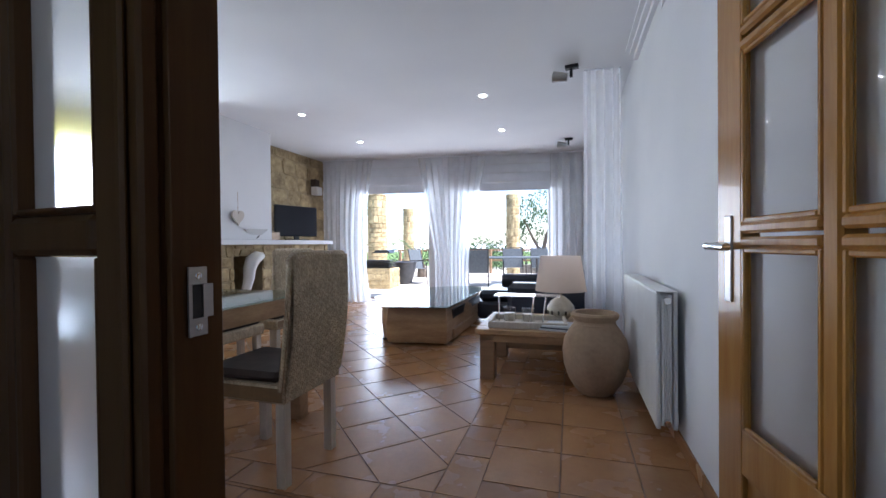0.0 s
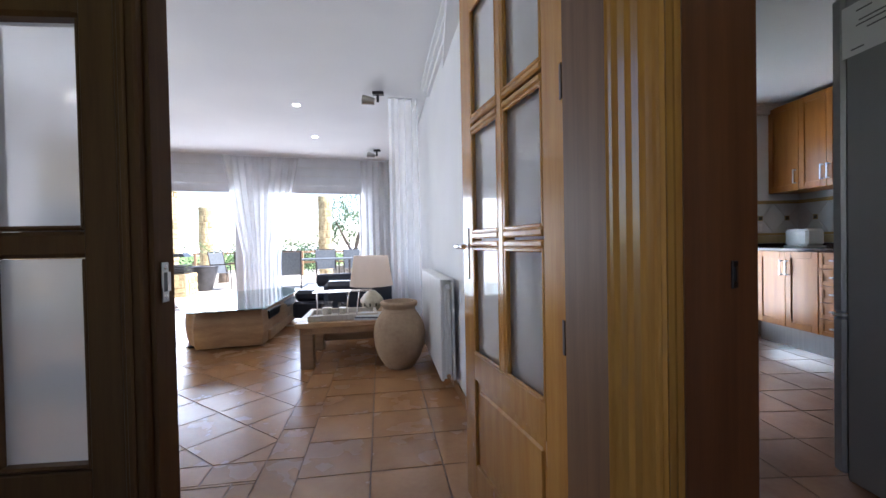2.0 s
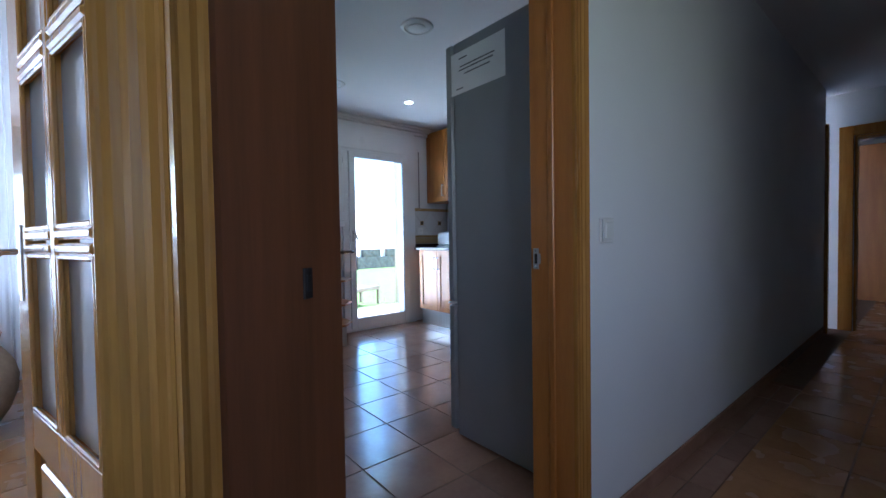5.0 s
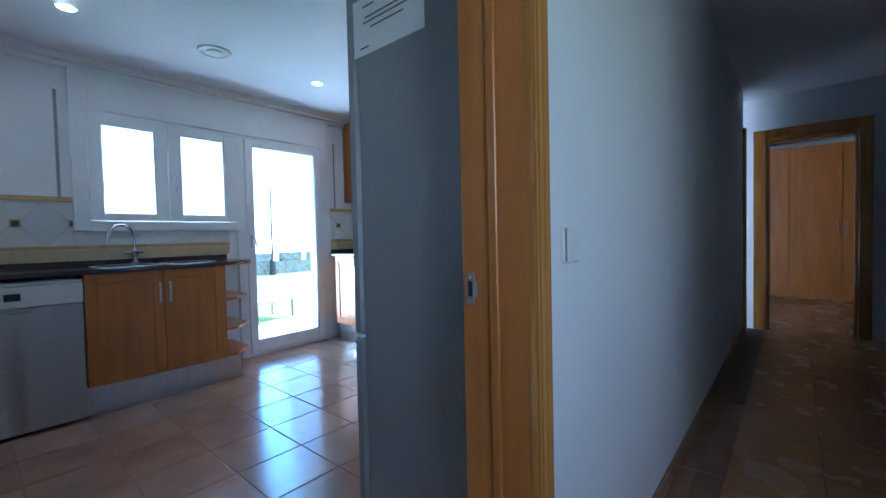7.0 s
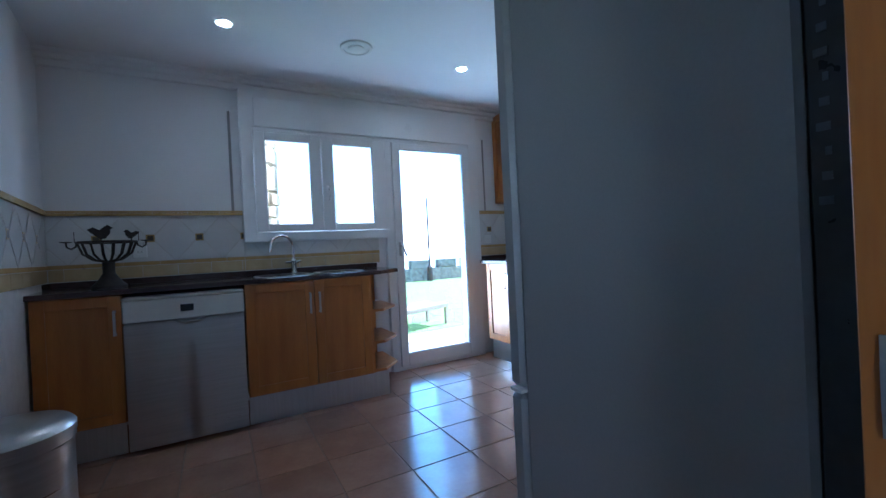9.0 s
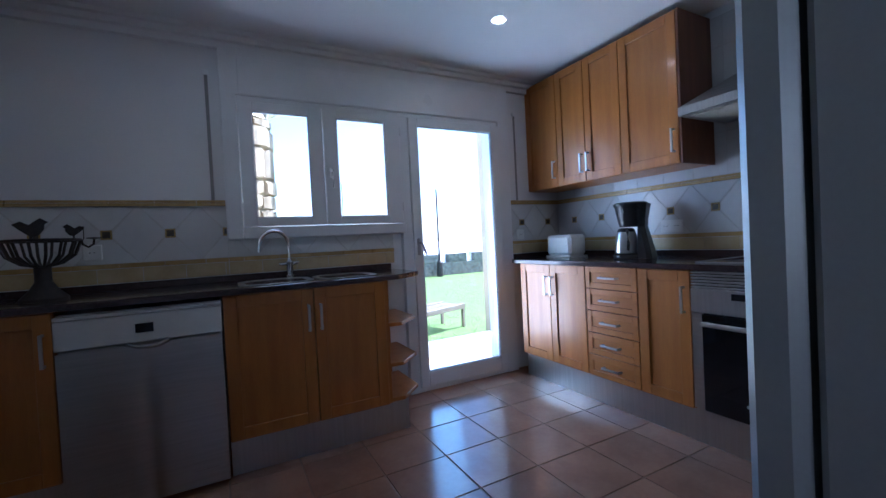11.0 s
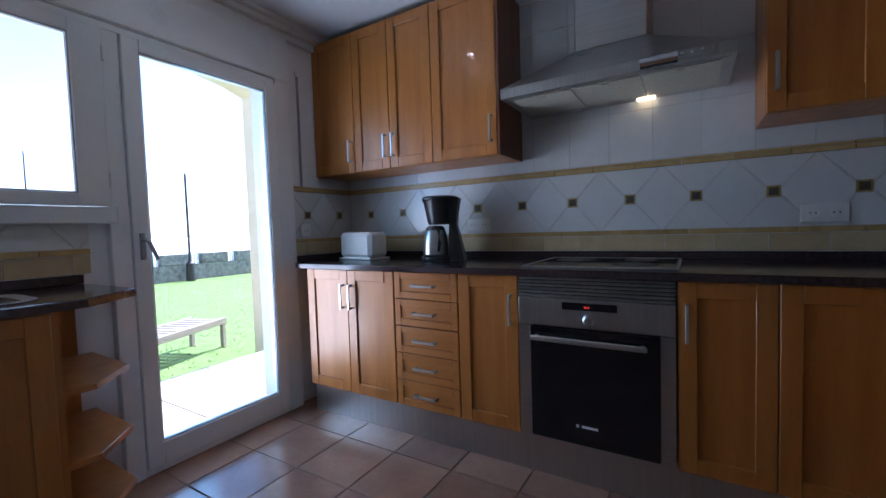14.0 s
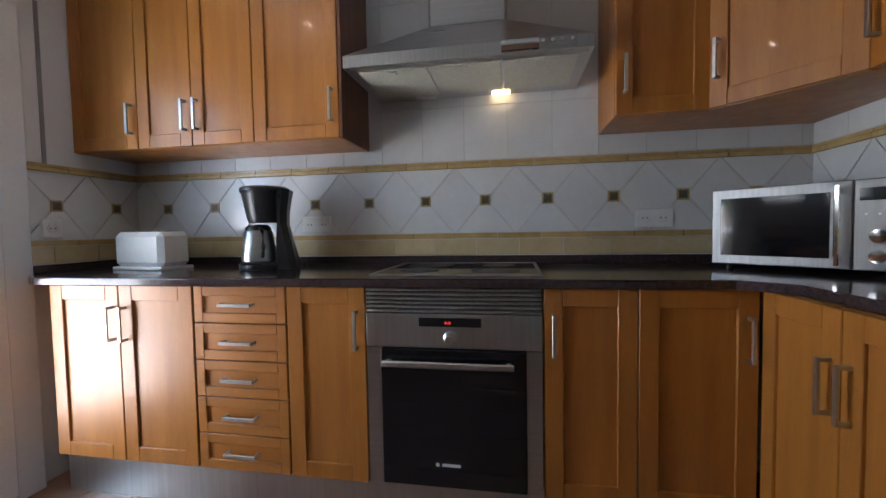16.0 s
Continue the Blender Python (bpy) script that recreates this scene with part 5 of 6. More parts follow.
        if upper:
            for r in range(4):
                put(rect(x - 0.05, 1.402 + 0.25 * r, x + 0.15, min(1.402 + 0.25 * (r + 1), 2.325)), M_wtile, "tile")



E_ = Matrix.Translation((WX - 0.006, 0, 0)) @ Matrix.Rotation(radians(270), 4, "Z")
wall_tiles(E_, -(WY - 0.007), -(RY + 0.008), -2.325)
wall_tiles(Matrix.Translation((0, WY - 0.006, 0)), 2.895, WX - 0.012, 3.02, upper=False)
wall_tiles(Matrix.Translation((0, WY - 0.006, 0)), LX + 0.012, 0.817, 0.25, upper=False)
wall_tiles(Matrix.Translation((0, WY - 0.006, 0)), 0.82, 1.86, 0.25, upper=False, top=1.162)
wall_tiles(Matrix.Translation((0, RY + 0.006, 0)) @ Matrix.Rotation(radians(180), 4, "Z"), -(WX - 0.012), -1.95, -3.28)
wall_tiles(Matrix.Translation((LX + 0.006, WY - 0.006, 0)) @ Matrix.Rotation(radians(96.28), 4, "Z"), -2.9, -0.02, -0.235, upper=False)

# ---- living room ----
R = lambda a: a + ANG


def rad_panel():
    rd = thing("radiator", (side_x(2.14) - 0.05, 2.14, 0), R(90), "white steel panel radiator on the side wall", "radiator")
    n = 20
    L_ = 1.22
    B().box(0, 0.055, 0.11, L_, 0.075, 0.775, 0.004).box(0, -0.02, 0.11, L_, 0.0, 0.775, 0.004).part("panel", M_white, rd)
    for k in range(4):
        B().tube([(0.0, 0.012 + k * 0.011, 0.13), (0.0, 0.012 + k * 0.011, 0.75)], 0.006, 8).part("end_fin", M_white, rd)
    g = B()
    for k in range(n):
        g.box(0.02 + k * L_ / n, 0.002, 0.12, 0.024 + k * L_ / n, 0.053, 0.765)
    g.part("convector_fins", M_white, rd)
    t = B().box(0, -0.018, 0.776, L_, 0.073, 0.782, 0.001)
    t.part("top_grille", M_white, rd)
    for z in (0.15, 0.74):
        B().lathe([(0.016, -0.03), (0.016, 0.0), (0.011, 0.005)], 14, m=Matrix.Translation((-0.002, 0.03, z)) @ Matrix.Rotation(radians(90), 4, "Y")).part("valve", M_chrome, rd)
    for x in (0.1, L_ - 0.1):
        B().box(x, -0.045, 0.10, x + 0.03, -0.021, 0.16).part("bracket", M_white, rd)


rad_panel()

# terracotta jar
jar = thing("clay_jar", (-0.70, 2.86, 0), 0, "large weathered clay jar with a thick rim, standing on the tiles", "jar")
B().lathe([(0.10, 0.0), (0.125, 0.02), (0.175, 0.10), (0.207, 0.20), (0.215, 0.29), (0.20, 0.37), (0.165, 0.435), (0.135, 0.475), (0.132, 0.495), (0.150, 0.515), (0.156, 0.535), (0.148, 0.55), (0.125, 0.55), (0.115, 0.51), (0.13, 0.44)], 48, rfun=lambda a, z: 1 + 0.014 * math.sin(3 * a + 6 * z) + 0.006 * math.sin(7 * a - 20 * z)).part("body", M_clay, jar)
B().tube([(0.13 * math.cos(a), 0.13 * math.sin(a), 0.47) for a in [2 * math.pi * k / 32 for k in range(32)]], 0.010, 8, closed=True).part("neck_ring", M_clay, jar)

# low side table
st = thing("side_table", (-1.545, 2.80, 0), R(0), "low chunky pale wooden side table beside the clay jar", "table")
for k in range(6):
    B().box(0.0, 0.0 + k * 0.135, 0.345, 0.86, 0.131 + k * 0.135, 0.385, 0.004).part("plank", M_trunk, st)
B().box(0.04, 0.03, 0.29, 0.82, 0.055, 0.344).part("apron", M_trunk, st)
B().box(0.04, 0.755, 0.29, 0.82, 0.78, 0.344).part("apron", M_trunk, st)
for x, y in ((0.03, 0.03), (0.72, 0.03), (0.03, 0.67), (0.72, 0.67)):
    B().box(x, y, 0, x + 0.11, y + 0.11, 0.343, 0.006).part("leg", M_teak, st)
B().box(0.14, 0.70, 0.08, 0.72, 0.73, 0.16, 0.004).part("stretcher", M_teak, st)
tr = thing("tray", (-1.21, 3.10, 0.386), R(4), "shallow pale wooden tray with a slanted rim", "tray")
B().prism([(-0.27, -0.17), (0.27, -0.17), (0.27, 0.17), (-0.27, 0.17)], 0, 0.008).part("base", M_whitewood, tr)
for a, b, c, d in ((-0.29, -0.19, 0.29, -0.165), (-0.29, 0.165, 0.29, 0.19), (-0.29, -0.165, -0.265, 0.165), (0.265, -0.165, 0.29, 0.165)):
    B().box(a, b, 0.0, c, d, 0.05, 0.005).part("side", M_whitewood, tr)
for k, (x, y, h) in enumerate(((-1.36, 3.12, 0.12), (-1.22, 3.15, 0.11))):
    cd = thing("candle_holder", (x, y, 0.395), 0, "clear glass cup with a white candle in the tray", "candle", "candles in the tray")
    B().lathe([(0.045, 0), (0.048, 0.005), (0.05, h), (0.047, h), (0.045, 0.01)], 24).part("glass", M_glass, cd)
    B().lathe([(0.042, 0.008), (0.042, h * 0.6), (0.0, h * 0.62)], 20).part("candle", M_ceramic, cd)
sd = thing("glass_stand", (-1.22, 3.12, 0.395), R(0), "clear acrylic bridge stand with thin chrome legs", "stand")
B().box(-0.25, -0.09, 0.215, 0.25, 0.09, 0.222, 0.002).part("shelf", M_glass, sd)
for x in (-0.21, 0.03, 0.12):
    B().tube([(x, -0.07, 0), (x + (0.03 if x > 0 else 0), -0.07, 0.215)], 0.006, 8).part("leg", M_chrome, sd)
bk = thing("magazine", (-0.93, 3.02, 0.386), R(-12), "thin stack of pale magazines on the side table", "magazine")
for k in range(3):
    B().box(-0.15 + 0.01 * k, -0.11, 0.013 * k, 0.14 + 0.006 * k, 0.10, 0.013 * k + 0.011, 0.001).part("volume", (M_paper, M_ink, M_paper)[k], bk)
lm = thing("table_lamp", (-1.0, 3.38, 0.386), 0, "table lamp with a pierced cream ceramic base and linen shade", "lamp")
B().lathe([(0.05, 0), (0.055, 0.01), (0.09, 0.045), (0.108, 0.085), (0.105, 0.115), (0.075, 0.16), (0.045, 0.185), (0.025, 0.20)], 36, rfun=lambda a, z: 1 + 0.03 * math.sin(8 * a) * math.exp(-((z - 0.12) / 0.04) ** 2)).part("base", M_ceramic, lm)
for k in range(12):
    a = 2 * math.pi * k / 12
    B().box(-0.007, -0.004, -0.016, 0.007, 0.004, 0.016, m=Matrix.Translation((0.1075 * math.cos(a), 0.1075 * math.sin(a), 0.072)) @ Matrix.Rotation(a + math.pi / 2, 4, "Z")).part("opening", M_dec, lm)
B().tube([(0, 0, 0.2), (0, 0, 0.30)], 0.006, 8).part("stem", M_chrome, lm)
sh = B()
sh.grid(lambda u, v: Vector(((0.205 - 0.045 * v) * math.cos(2 * math.pi * u), (0.205 - 0.045 * v) * math.sin(2 * math.pi * u), 0.245 + 0.285 * v)), 48, 4)
sh.part("shade", M_shade, lm, "pale linen shade")

# coffee table: a slab block under glass
ct = thing("coffee_table", (-2.6, 4.2, 0), 0, "large pale slab-wood coffee table with a glass top", "table")
TP = [(-2.76, 3.36), (-2.08, 3.55), (-2.30, 5.35), (-2.62, 5.55), (-3.25, 5.0), (-3.20, 3.95)]
loc_ = lambda pts, k=1.0: [((x + 2.6) * k, (y - 4.2) * k) for x, y in pts]
cx_, cy_ = -0.08, 0.25
ins = lambda k: [(cx_ + (x - cx_) * k, cy_ + (y - cy_) * k) for x, y in loc_(TP)]
B().prism(ins(1.0), 0.405, 0.417, bev=0.002).part("glass_top", M_tableglass, ct, "thick clear glass top")
B().prism(ins(0.985), 0.398, 0.4045).part("rim", M_black, ct)


def block(k0, k1, z0, z1, wav):
    b = B()
    base = ins(1.0)
    rings = []
    for q in range(7):
        v = q / 6
        k = k0 + (k1 - k0) * v + 0.035 * math.sin(math.pi * v)
        ring = []
        pts = ins(k)
        m_ = len(pts)
        for i in range(m_):
            a, c = Vector(pts[i]), Vector(pts[(i + 1) % m_])
            for s in range(8):
                t = s / 8
                p_ = a.lerp(c, t)
                n_ = (c - a).orthogonal().normalized()
                p_ = p_ - n_ * wav * math.sin(9 * t + i * 2 + 1.4 * v) * (1 - abs(2 * t - 1))
                ring.append(b.bm.verts.new((p_.x, p_.y, z0 + (z1 - z0) * v)))
        rings.append(ring)
    for a, c in zip(rings, rings[1:]):
        for i in range(len(a)):
            b.bm.faces.new((a[i], a[(i + 1) % len(a)], c[(i + 1) % len(a)], c[i]))
    b.bm.faces.new(rings[0][::-1])
    b.bm.faces.new(rings[-1])
    b.smooth = True
    return b


block(0.86, 0.84, 0.02, 0.397, 0.02).part("block", M_trunk, ct, "pale slab-wood body with deep grain")
B().box(0.285, -0.38, 0.03, 0.40, 0.95, 0.13, 0.004, m=Matrix.Rotation(radians(7), 4, "Z")).part("lower_step", M_trunk, ct)
B().box(0.26, -0.36, 0.24, 0.385, 0.95, 0.335, 0.003, m=Matrix.Rotation(radians(7), 4, "Z")).part("side_shelf", M_black, ct, "dark open side shelf")
for x, y in ((-0.3, -0.5), (0.3, -0.4), (-0.35, 0.7), (0.15, 1.0)):
    B().lathe([(0.03, 0), (0.03, 0.02)], 12, m=Matrix.Translation((x, y, 0))).part("foot", M_black, ct)

# sofa
sf = thing("sofa", (-2.15, 3.86, 0), R(0), "dark navy leather corner sofa with a bolster roll", "sofa")
B().box(0.55, 0.0, 0.05, 1.40, 2.1, 0.27, 0.03).box(0.0, 1.1, 0.05, 0.549, 2.1, 0.27, 0.03).part("base", M_navy, sf)
for x0, y0, x1, y1 in ((0.02, 1.12, 0.60, 2.08), (0.62, 0.24, 1.20, 1.10), (0.62, 1.12, 1.20, 2.08)):
    B().box(x0, y0, 0.272, x1, y1, 0.42, 0.045).part("seat_cushion", M_navy, sf)
B().box(0.55, -0.02, 0.272, 1.38, 0.22, 0.625, 0.05).part("backrest", M_navy, sf)
B().box(1.21, 0.24, 0.272, 1.40, 2.08, 0.64, 0.05).part("backrest", M_navy, sf)
bo = thing("bolster", (-1.72, 5.05, 0.55), R(0), "dark navy round bolster cushion lying on the sofa", "cushion")
B().lathe([(0.02, -0.25), (0.08, -0.245), (0.09, -0.22), (0.09, 0.22), (0.08, 0.245), (0.02, 0.25)], 24, m=Matrix.Rotation(radians(90), 4, "Y")).part("roll", M_navy, bo)

# dining table and chairs
dt = thing("dining_table", (-2.14, 0.95, 0), R(0), "honey wood dining table with a glass top", "table")
B().box(-0.92, -0.35, 0.732, 0.02, 0.90, 0.744, 0.004).part("glass_top", M_tableglass, dt, "clear glass top")
B().box(-0.90, -0.33, 0.64, 0.0, -0.305, 0.731).box(-0.90, 0.855, 0.64, 0.0, 0.88, 0.731).box(-0.025, -0.305, 0.64, 0.0, 0.855, 0.731).box(-0.90, -0.305, 0.64, -0.875, 0.855, 0.731).part("apron", M_trunk, dt)
B().box(-0.875, -0.305, 0.70, -0.025, 0.855, 0.728).part("board", M_rattan, dt)
for x, y in ((-0.09, -0.32), (-0.09, 0.79), (-0.89, -0.32), (-0.89, 0.79)):
    B().box(x, y, 0, x + 0.08, y + 0.08, 0.64, 0.004).part("leg", M_teak, dt)


def dining_chair(loc, rz, cushion=True):
    c = thing("dining_chair", loc, rz, "high-backed woven rattan dining chair with limed legs and dark cushion", "chair", "dining chairs")
    # seat faces -x; the back stands at x = 0
    for x, y, t in ((-0.42, 0.02, 0), (-0.42, 0.37, 0), (-0.03, 0.02, 0.05), (-0.03, 0.37, 0.05)):
        B().prism([(x, y), (x + 0.042, y), (x + 0.042, y + 0.042), (x, y + 0.042)], 0, 0.36).part("leg", M_whitewood, c)
    sb = B().box(-0.44, 0.0, 0.36, 0.03, 0.43, 0.44, 0.012)
    sb.part("seat", M_rattan, c)
    # back: woven rows bulge in and out over uprights
    bk_ = B()
    rows, cols = 60, 22
    for side in (0, 1):
        def f(u, v, side=side):
            z = 0.40 + 0.58 * v
            y = 0.0 + 0.43 * u
            lean = 0.0 + 0.045 * v + 0.02 * math.sin(math.pi * v)
            weave = (0.0045 if side else -0.0045) * math.sin(math.pi * 17 * u) * math.cos(math.pi * 40 * v)
            x = lean + (0.0 if side == 0 else 0.035) + weave
            return Vector((x, y, z))
        bk_.grid(f, 51, 80)
    bk_.box(0.06, -0.003, 0.40, 0.065, 0.0, 0.41)
    b_ob = bk_.part("backrest", M_rattan, c)
    rim = B().tube([(0.018, 0.004, 0.42), (0.052, 0.002, 0.70), (0.063, 0.006, 0.965), (0.064, 0.03, 0.98), (0.064, 0.40, 0.98), (0.063, 0.424, 0.965), (0.052, 0.428, 0.70), (0.018, 0.426, 0.42)], 0.018, 8).part("rim", M_rattan, c)
    if cushion:
        B().box(-0.43, 0.015, 0.441, -0.02, 0.415, 0.485, 0.02).part("cushion", M_cushion, c, "dark brown tufted cushion")
    return c


ch = dining_chair((-1.81, 1.15, 0), R(0))
for loc, rz in (((-3.44, 2.12, 0), R(180)), ((-3.42, 1.50, 0), R(180)), ((-3.05, 2.72, 0), R(90))):
    copy_thing(ch, pose(*loc, 0, 0, rz))

# fireplace side
setting("wall_chimney_breast", B().prism([(-5.9, 2.75), (-4.73, 2.75), (-4.78, 3.15), (-4.90, 4.04), (-5.9, 4.0)], 1.11, CEIL_L, m=None), M_wall)
fp = setting("wall_fireplace", B().prism([(-5.9, 1.6), (-4.60, 1.6), (-4.80, 3.36), (-5.9, 3.3)], 0, 1.04).prism([(-5.9, 3.84), (-4.86, 3.84), (-5.10, 5.40), (-5.9, 5.3)], 0, 1.04).prism([(-5.9, 3.3), (-4.80, 3.36), (-4.86, 3.84), (-5.9, 3.84)], 0, 0.42).prism([(-5.9, 3.3), (-4.80, 3.36), (-4.86, 3.84), (-5.9, 3.84)], 0.90, 1.04).prism([(-5.9, 3.3), (-5.4, 3.33), (-5.4, 3.84), (-5.9, 3.84)], 0.42, 0.90), M_mortar)
mt = setting("trim_mantel", B().prism([(-5.9, 1.6), (-4.48, 1.6), (-4.66, 3.1), (-4.99, 5.42), (-5.9, 5.35)], 1.045, 1.105, bev=0.006), M_wall, "thick white mantel shelf")
setting("wall_stone_backing", B().prism([(-5.9, 4.0), (-5.36, 4.0), (-5.62, 6.2), (-6.0, 6.2)], 0, CEIL_L - 0.002), M_mortar)


def stones(parent, p0, p1, z0, z1, out, seed, size=0.24, holes=()):
    """Irregular stones set in mortar on the wall from plan point p0 to p1."""
    rng = random.Random(seed)
    d = Vector((p1[0] - p0[0], p1[1] - p0[1]))
    ln = d.length
    d /= ln
    nr = Vector((d.y, -d.x)) * out
    z = z0
    row = 0
    while z < z1 - 0.03:
        h = min(rng.uniform(0.55, 0.95) * size, z1 - z)
        s = -rng.uniform(0, size * 0.4)
        while s < ln:
            w_ = rng.uniform(0.7, 1.5) * size
            a, b_ = max(s, 0.0), min(s + w_, ln)
            s += w_
            if b_ - a < 0.05:
                continue
            mid_, zm = (a + b_) / 2, z + h / 2
            if any(hx0 < mid_ < hx1 and hz0 < zm < hz1 for hx0, hx1, hz0, hz1 in holes):
                continue
            hw, hh = (b_ - a) / 2 - 0.003, h / 2 - 0.003
            poly = []
            for i in range(8):
                an = 2 * math.pi * (i + 0.5) / 8
                ex, ez = 0.84 + 0.24 * rng.random(), 0.80 + 0.34 * rng.random()
                sx = max(-1, min(1, 1.75 * math.cos(an))) * hw * ex
                sz = max(-1, min(1, 1.75 * math.sin(an))) * hh * ez
                poly.append((sx, sz))
            t = rng.uniform(0.006, 0.020)
            b = B()
            lo_ = [b.bm.verts.new((x, -0.002, z_)) for x, z_ in poly]
            hi_ = [b.bm.verts.new((x * 0.93, -t, z_ * 0.93)) for x, z_ in poly]
            for i in range(8):
                b.bm.faces.new((lo_[i], lo_[(i + 1) % 8], hi_[(i + 1) % 8], hi_[i]))
            b.bm.faces.new(hi_)
            me = b.mesh("stone", M_stone)
            pc = Vector((p0[0], p0[1])) + d * mid_
            o = piece("stone", me, parent, (pc.x, pc.y, zm), math.atan2(d.y, d.x) + (0 if out > 0 else math.pi))
        z += h
        row += 1


yb = thing("roller_blind", (-5.72, 2.05, 2.02), 0, "yellow fabric roller blind over the dining window", "blind")
B().grid(lambda u, v: Vector((0.004 * math.sin(9 * u), -0.62 + 1.24 * u, 0.45 * v)), 6, 2).part("fabric", M_yellow, yb)
B().lathe([(0.02, -0.63), (0.02, 0.63)], 12, m=Matrix.Translation((0, 0, 0.47)) @ Matrix.Rotation(radians(90), 4, "X")).part("roller", M_alu, yb)
# things on the mantel
tv = thing("television", (-5.10, 4.71, 1.106), 0, "black flat-screen television, switched off, on the white mantel", "television")
TM = Matrix.Rotation(radians(80), 4, "Z")
B().box(-0.37, -0.02, 0.06, 0.37, 0.025, 0.52, 0.008, m=TM).part("screen_case", M_screen, tv)
B().box(-0.35, -0.024, 0.085, 0.35, -0.0205, 0.50, m=TM).part("screen", M_screen, tv, "dark glossy screen")
B().box(-0.17, -0.09, 0, 0.17, 0.09, 0.012, 0.004, m=TM).box(-0.04, -0.01, 0.012, 0.04, 0.02, 0.08, m=TM).part("foot", M_black, tv)
ht = thing("hanging_heart", (-4.80, 3.42, 1.38), R(90), "pale wooden heart hanging by a cord on the white chimney breast", "decoration")
hp = []
for k in range(40):
    a = 2 * math.pi * k / 40
    hp.append((0.0058 * 16 * math.sin(a) ** 3, 0.0058 * (13 * math.cos(a) - 5 * math.cos(2 * a) - 2 * math.cos(3 * a) - math.cos(4 * a))))
B().prism([(x, z * 1.1) for x, z in hp], 0.002, 0.022, m=Matrix.Rotation(radians(90), 4, "X"), bev=0.003).part("heart", M_whitewood, ht)
B().tube([(0, -0.012, 0.05), (0, -0.012, 0.30)], 0.002, 5).part("cord", M_trunk, ht)
bw = thing("bowl_stand", (-4.92, 3.72, 1.106), 0, "white rectangular dish on a dark wire stand on the mantel", "bowl")
b = B()
rings = [[b.bm.verts.new((x, y, z)) for x, y in rrect(0, 0, w_, d_, 0.02, 3)] for w_, d_, z in ((0.14, 0.24, 0.062), (0.22, 0.38, 0.135), (0.205, 0.365, 0.135), (0.13, 0.23, 0.072))]
for p_, q_ in zip(rings, rings[1:]):
    for i in range(len(p_)):
        b.bm.faces.new((p_[i], p_[(i + 1) % len(p_)], q_[(i + 1) % len(p_)], q_[i]))
b.bm.faces.new(rings[0][::-1])
b.bm.faces.new(rings[-1])
b.part("dish", M_white, bw)
for s_ in (-1, 1):
    B().tube([(0.03 * s_ + 0.028 * math.cos(2 * math.pi * k / 12), 0.055 * s_ + 0.05 * math.sin(2 * math.pi * k / 12), 0.031 + 0.026 * math.sin(4 * math.pi * k / 12)) for k in range(12)], 0.005, 6, closed=True).part("stand", M_iron, bw)
bx = thing("wooden_box", (-5.03, 4.18, 1.106), 8, "small pale wooden box on the mantel", "box")
B().box(-0.05, -0.09, 0, 0.05, 0.09, 0.10, 0.004).part("body", M_trunk, bx)
B().box(-0.052, -0.092, 0.101, 0.052, 0.092, 0.112, 0.003).part("lid", M_trunk, bx)
sp = thing("wall_speaker", (-5.50, 5.55, 1.98), 98, "small white box on the stone wall with a dark bracket above", "speaker")
B().box(-0.08, -0.12, -0.08, 0.08, 0.0, 0.06, 0.006).part("body", M_white, sp)
B().box(-0.06, -0.08, 0.065, 0.06, 0.02, 0.19, 0.004).part("bracket", M_rust, sp)
sb_ = thing("scroll_bracket", (-4.78, 3.47, 0.36), 0, "white scroll-shaped plaster bracket in the fireplace niche", "bracket")
B().tube([(0, 0.30, 0.54), (0, 0.22, 0.53), (0, 0.14, 0.48), (0, 0.10, 0.38), (0, 0.09, 0.26), (0, 0.05, 0.14), (0, -0.01, 0.07), (0, -0.05, 0.09), (0, -0.04, 0.13)], [0.045, 0.075, 0.085, 0.075, 0.065, 0.055, 0.045, 0.035, 0.02], 12).part("scroll", M_white, sb_)
B().box(-0.05, -0.16, -0.13, 0.06, 0.42, 0.0, 0.01).part("base_block", M_white, sb_)

# curtains, blinds, spotlights


def curtain(p0, p1, z0, z1, folds, depth, label, gather=None, amp_top=0.3):
    c = thing("curtain", (p0[0], p0[1], 0), 0, label, "curtain", "white sheer curtains")
    d = Vector((p1[0] - p0[0], p1[1] - p0[1]))
    n_ = Vector((d.y, -d.x)).normalized()
    rng = random.Random(int(abs(p0[0] * 100)))
    ph = [rng.uniform(0, 6) for _ in range(3)]

    def f(u, v):
        z = z1 + (z0 - z1) * v
        g = gather(v) if gather else (0, 1)
        uu = g[0] + (g[1] - g[0]) * u
        w = depth * (amp_top + (1 - amp_top) * v) * (math.sin(2 * math.pi * folds * u + ph[0] + 0.6 * v) + 0.35 * math.sin(2 * math.pi * folds * 2.3 * u + ph[1]))
        return Vector((d.x * uu + n_.x * w, d.y * uu + n_.y * w, z))
    B().grid(f, folds * 10, 14).part("fabric", M_sheer, c)
    B().tube([(0, 0, z1 + 0.01), (d.x, d.y, z1 + 0.01)], 0.008, 8).part("rail", M_alu, c)
    return c


def wp(x, off=0.16):
    return (x + 0.28 * off, win_y(x) - off)


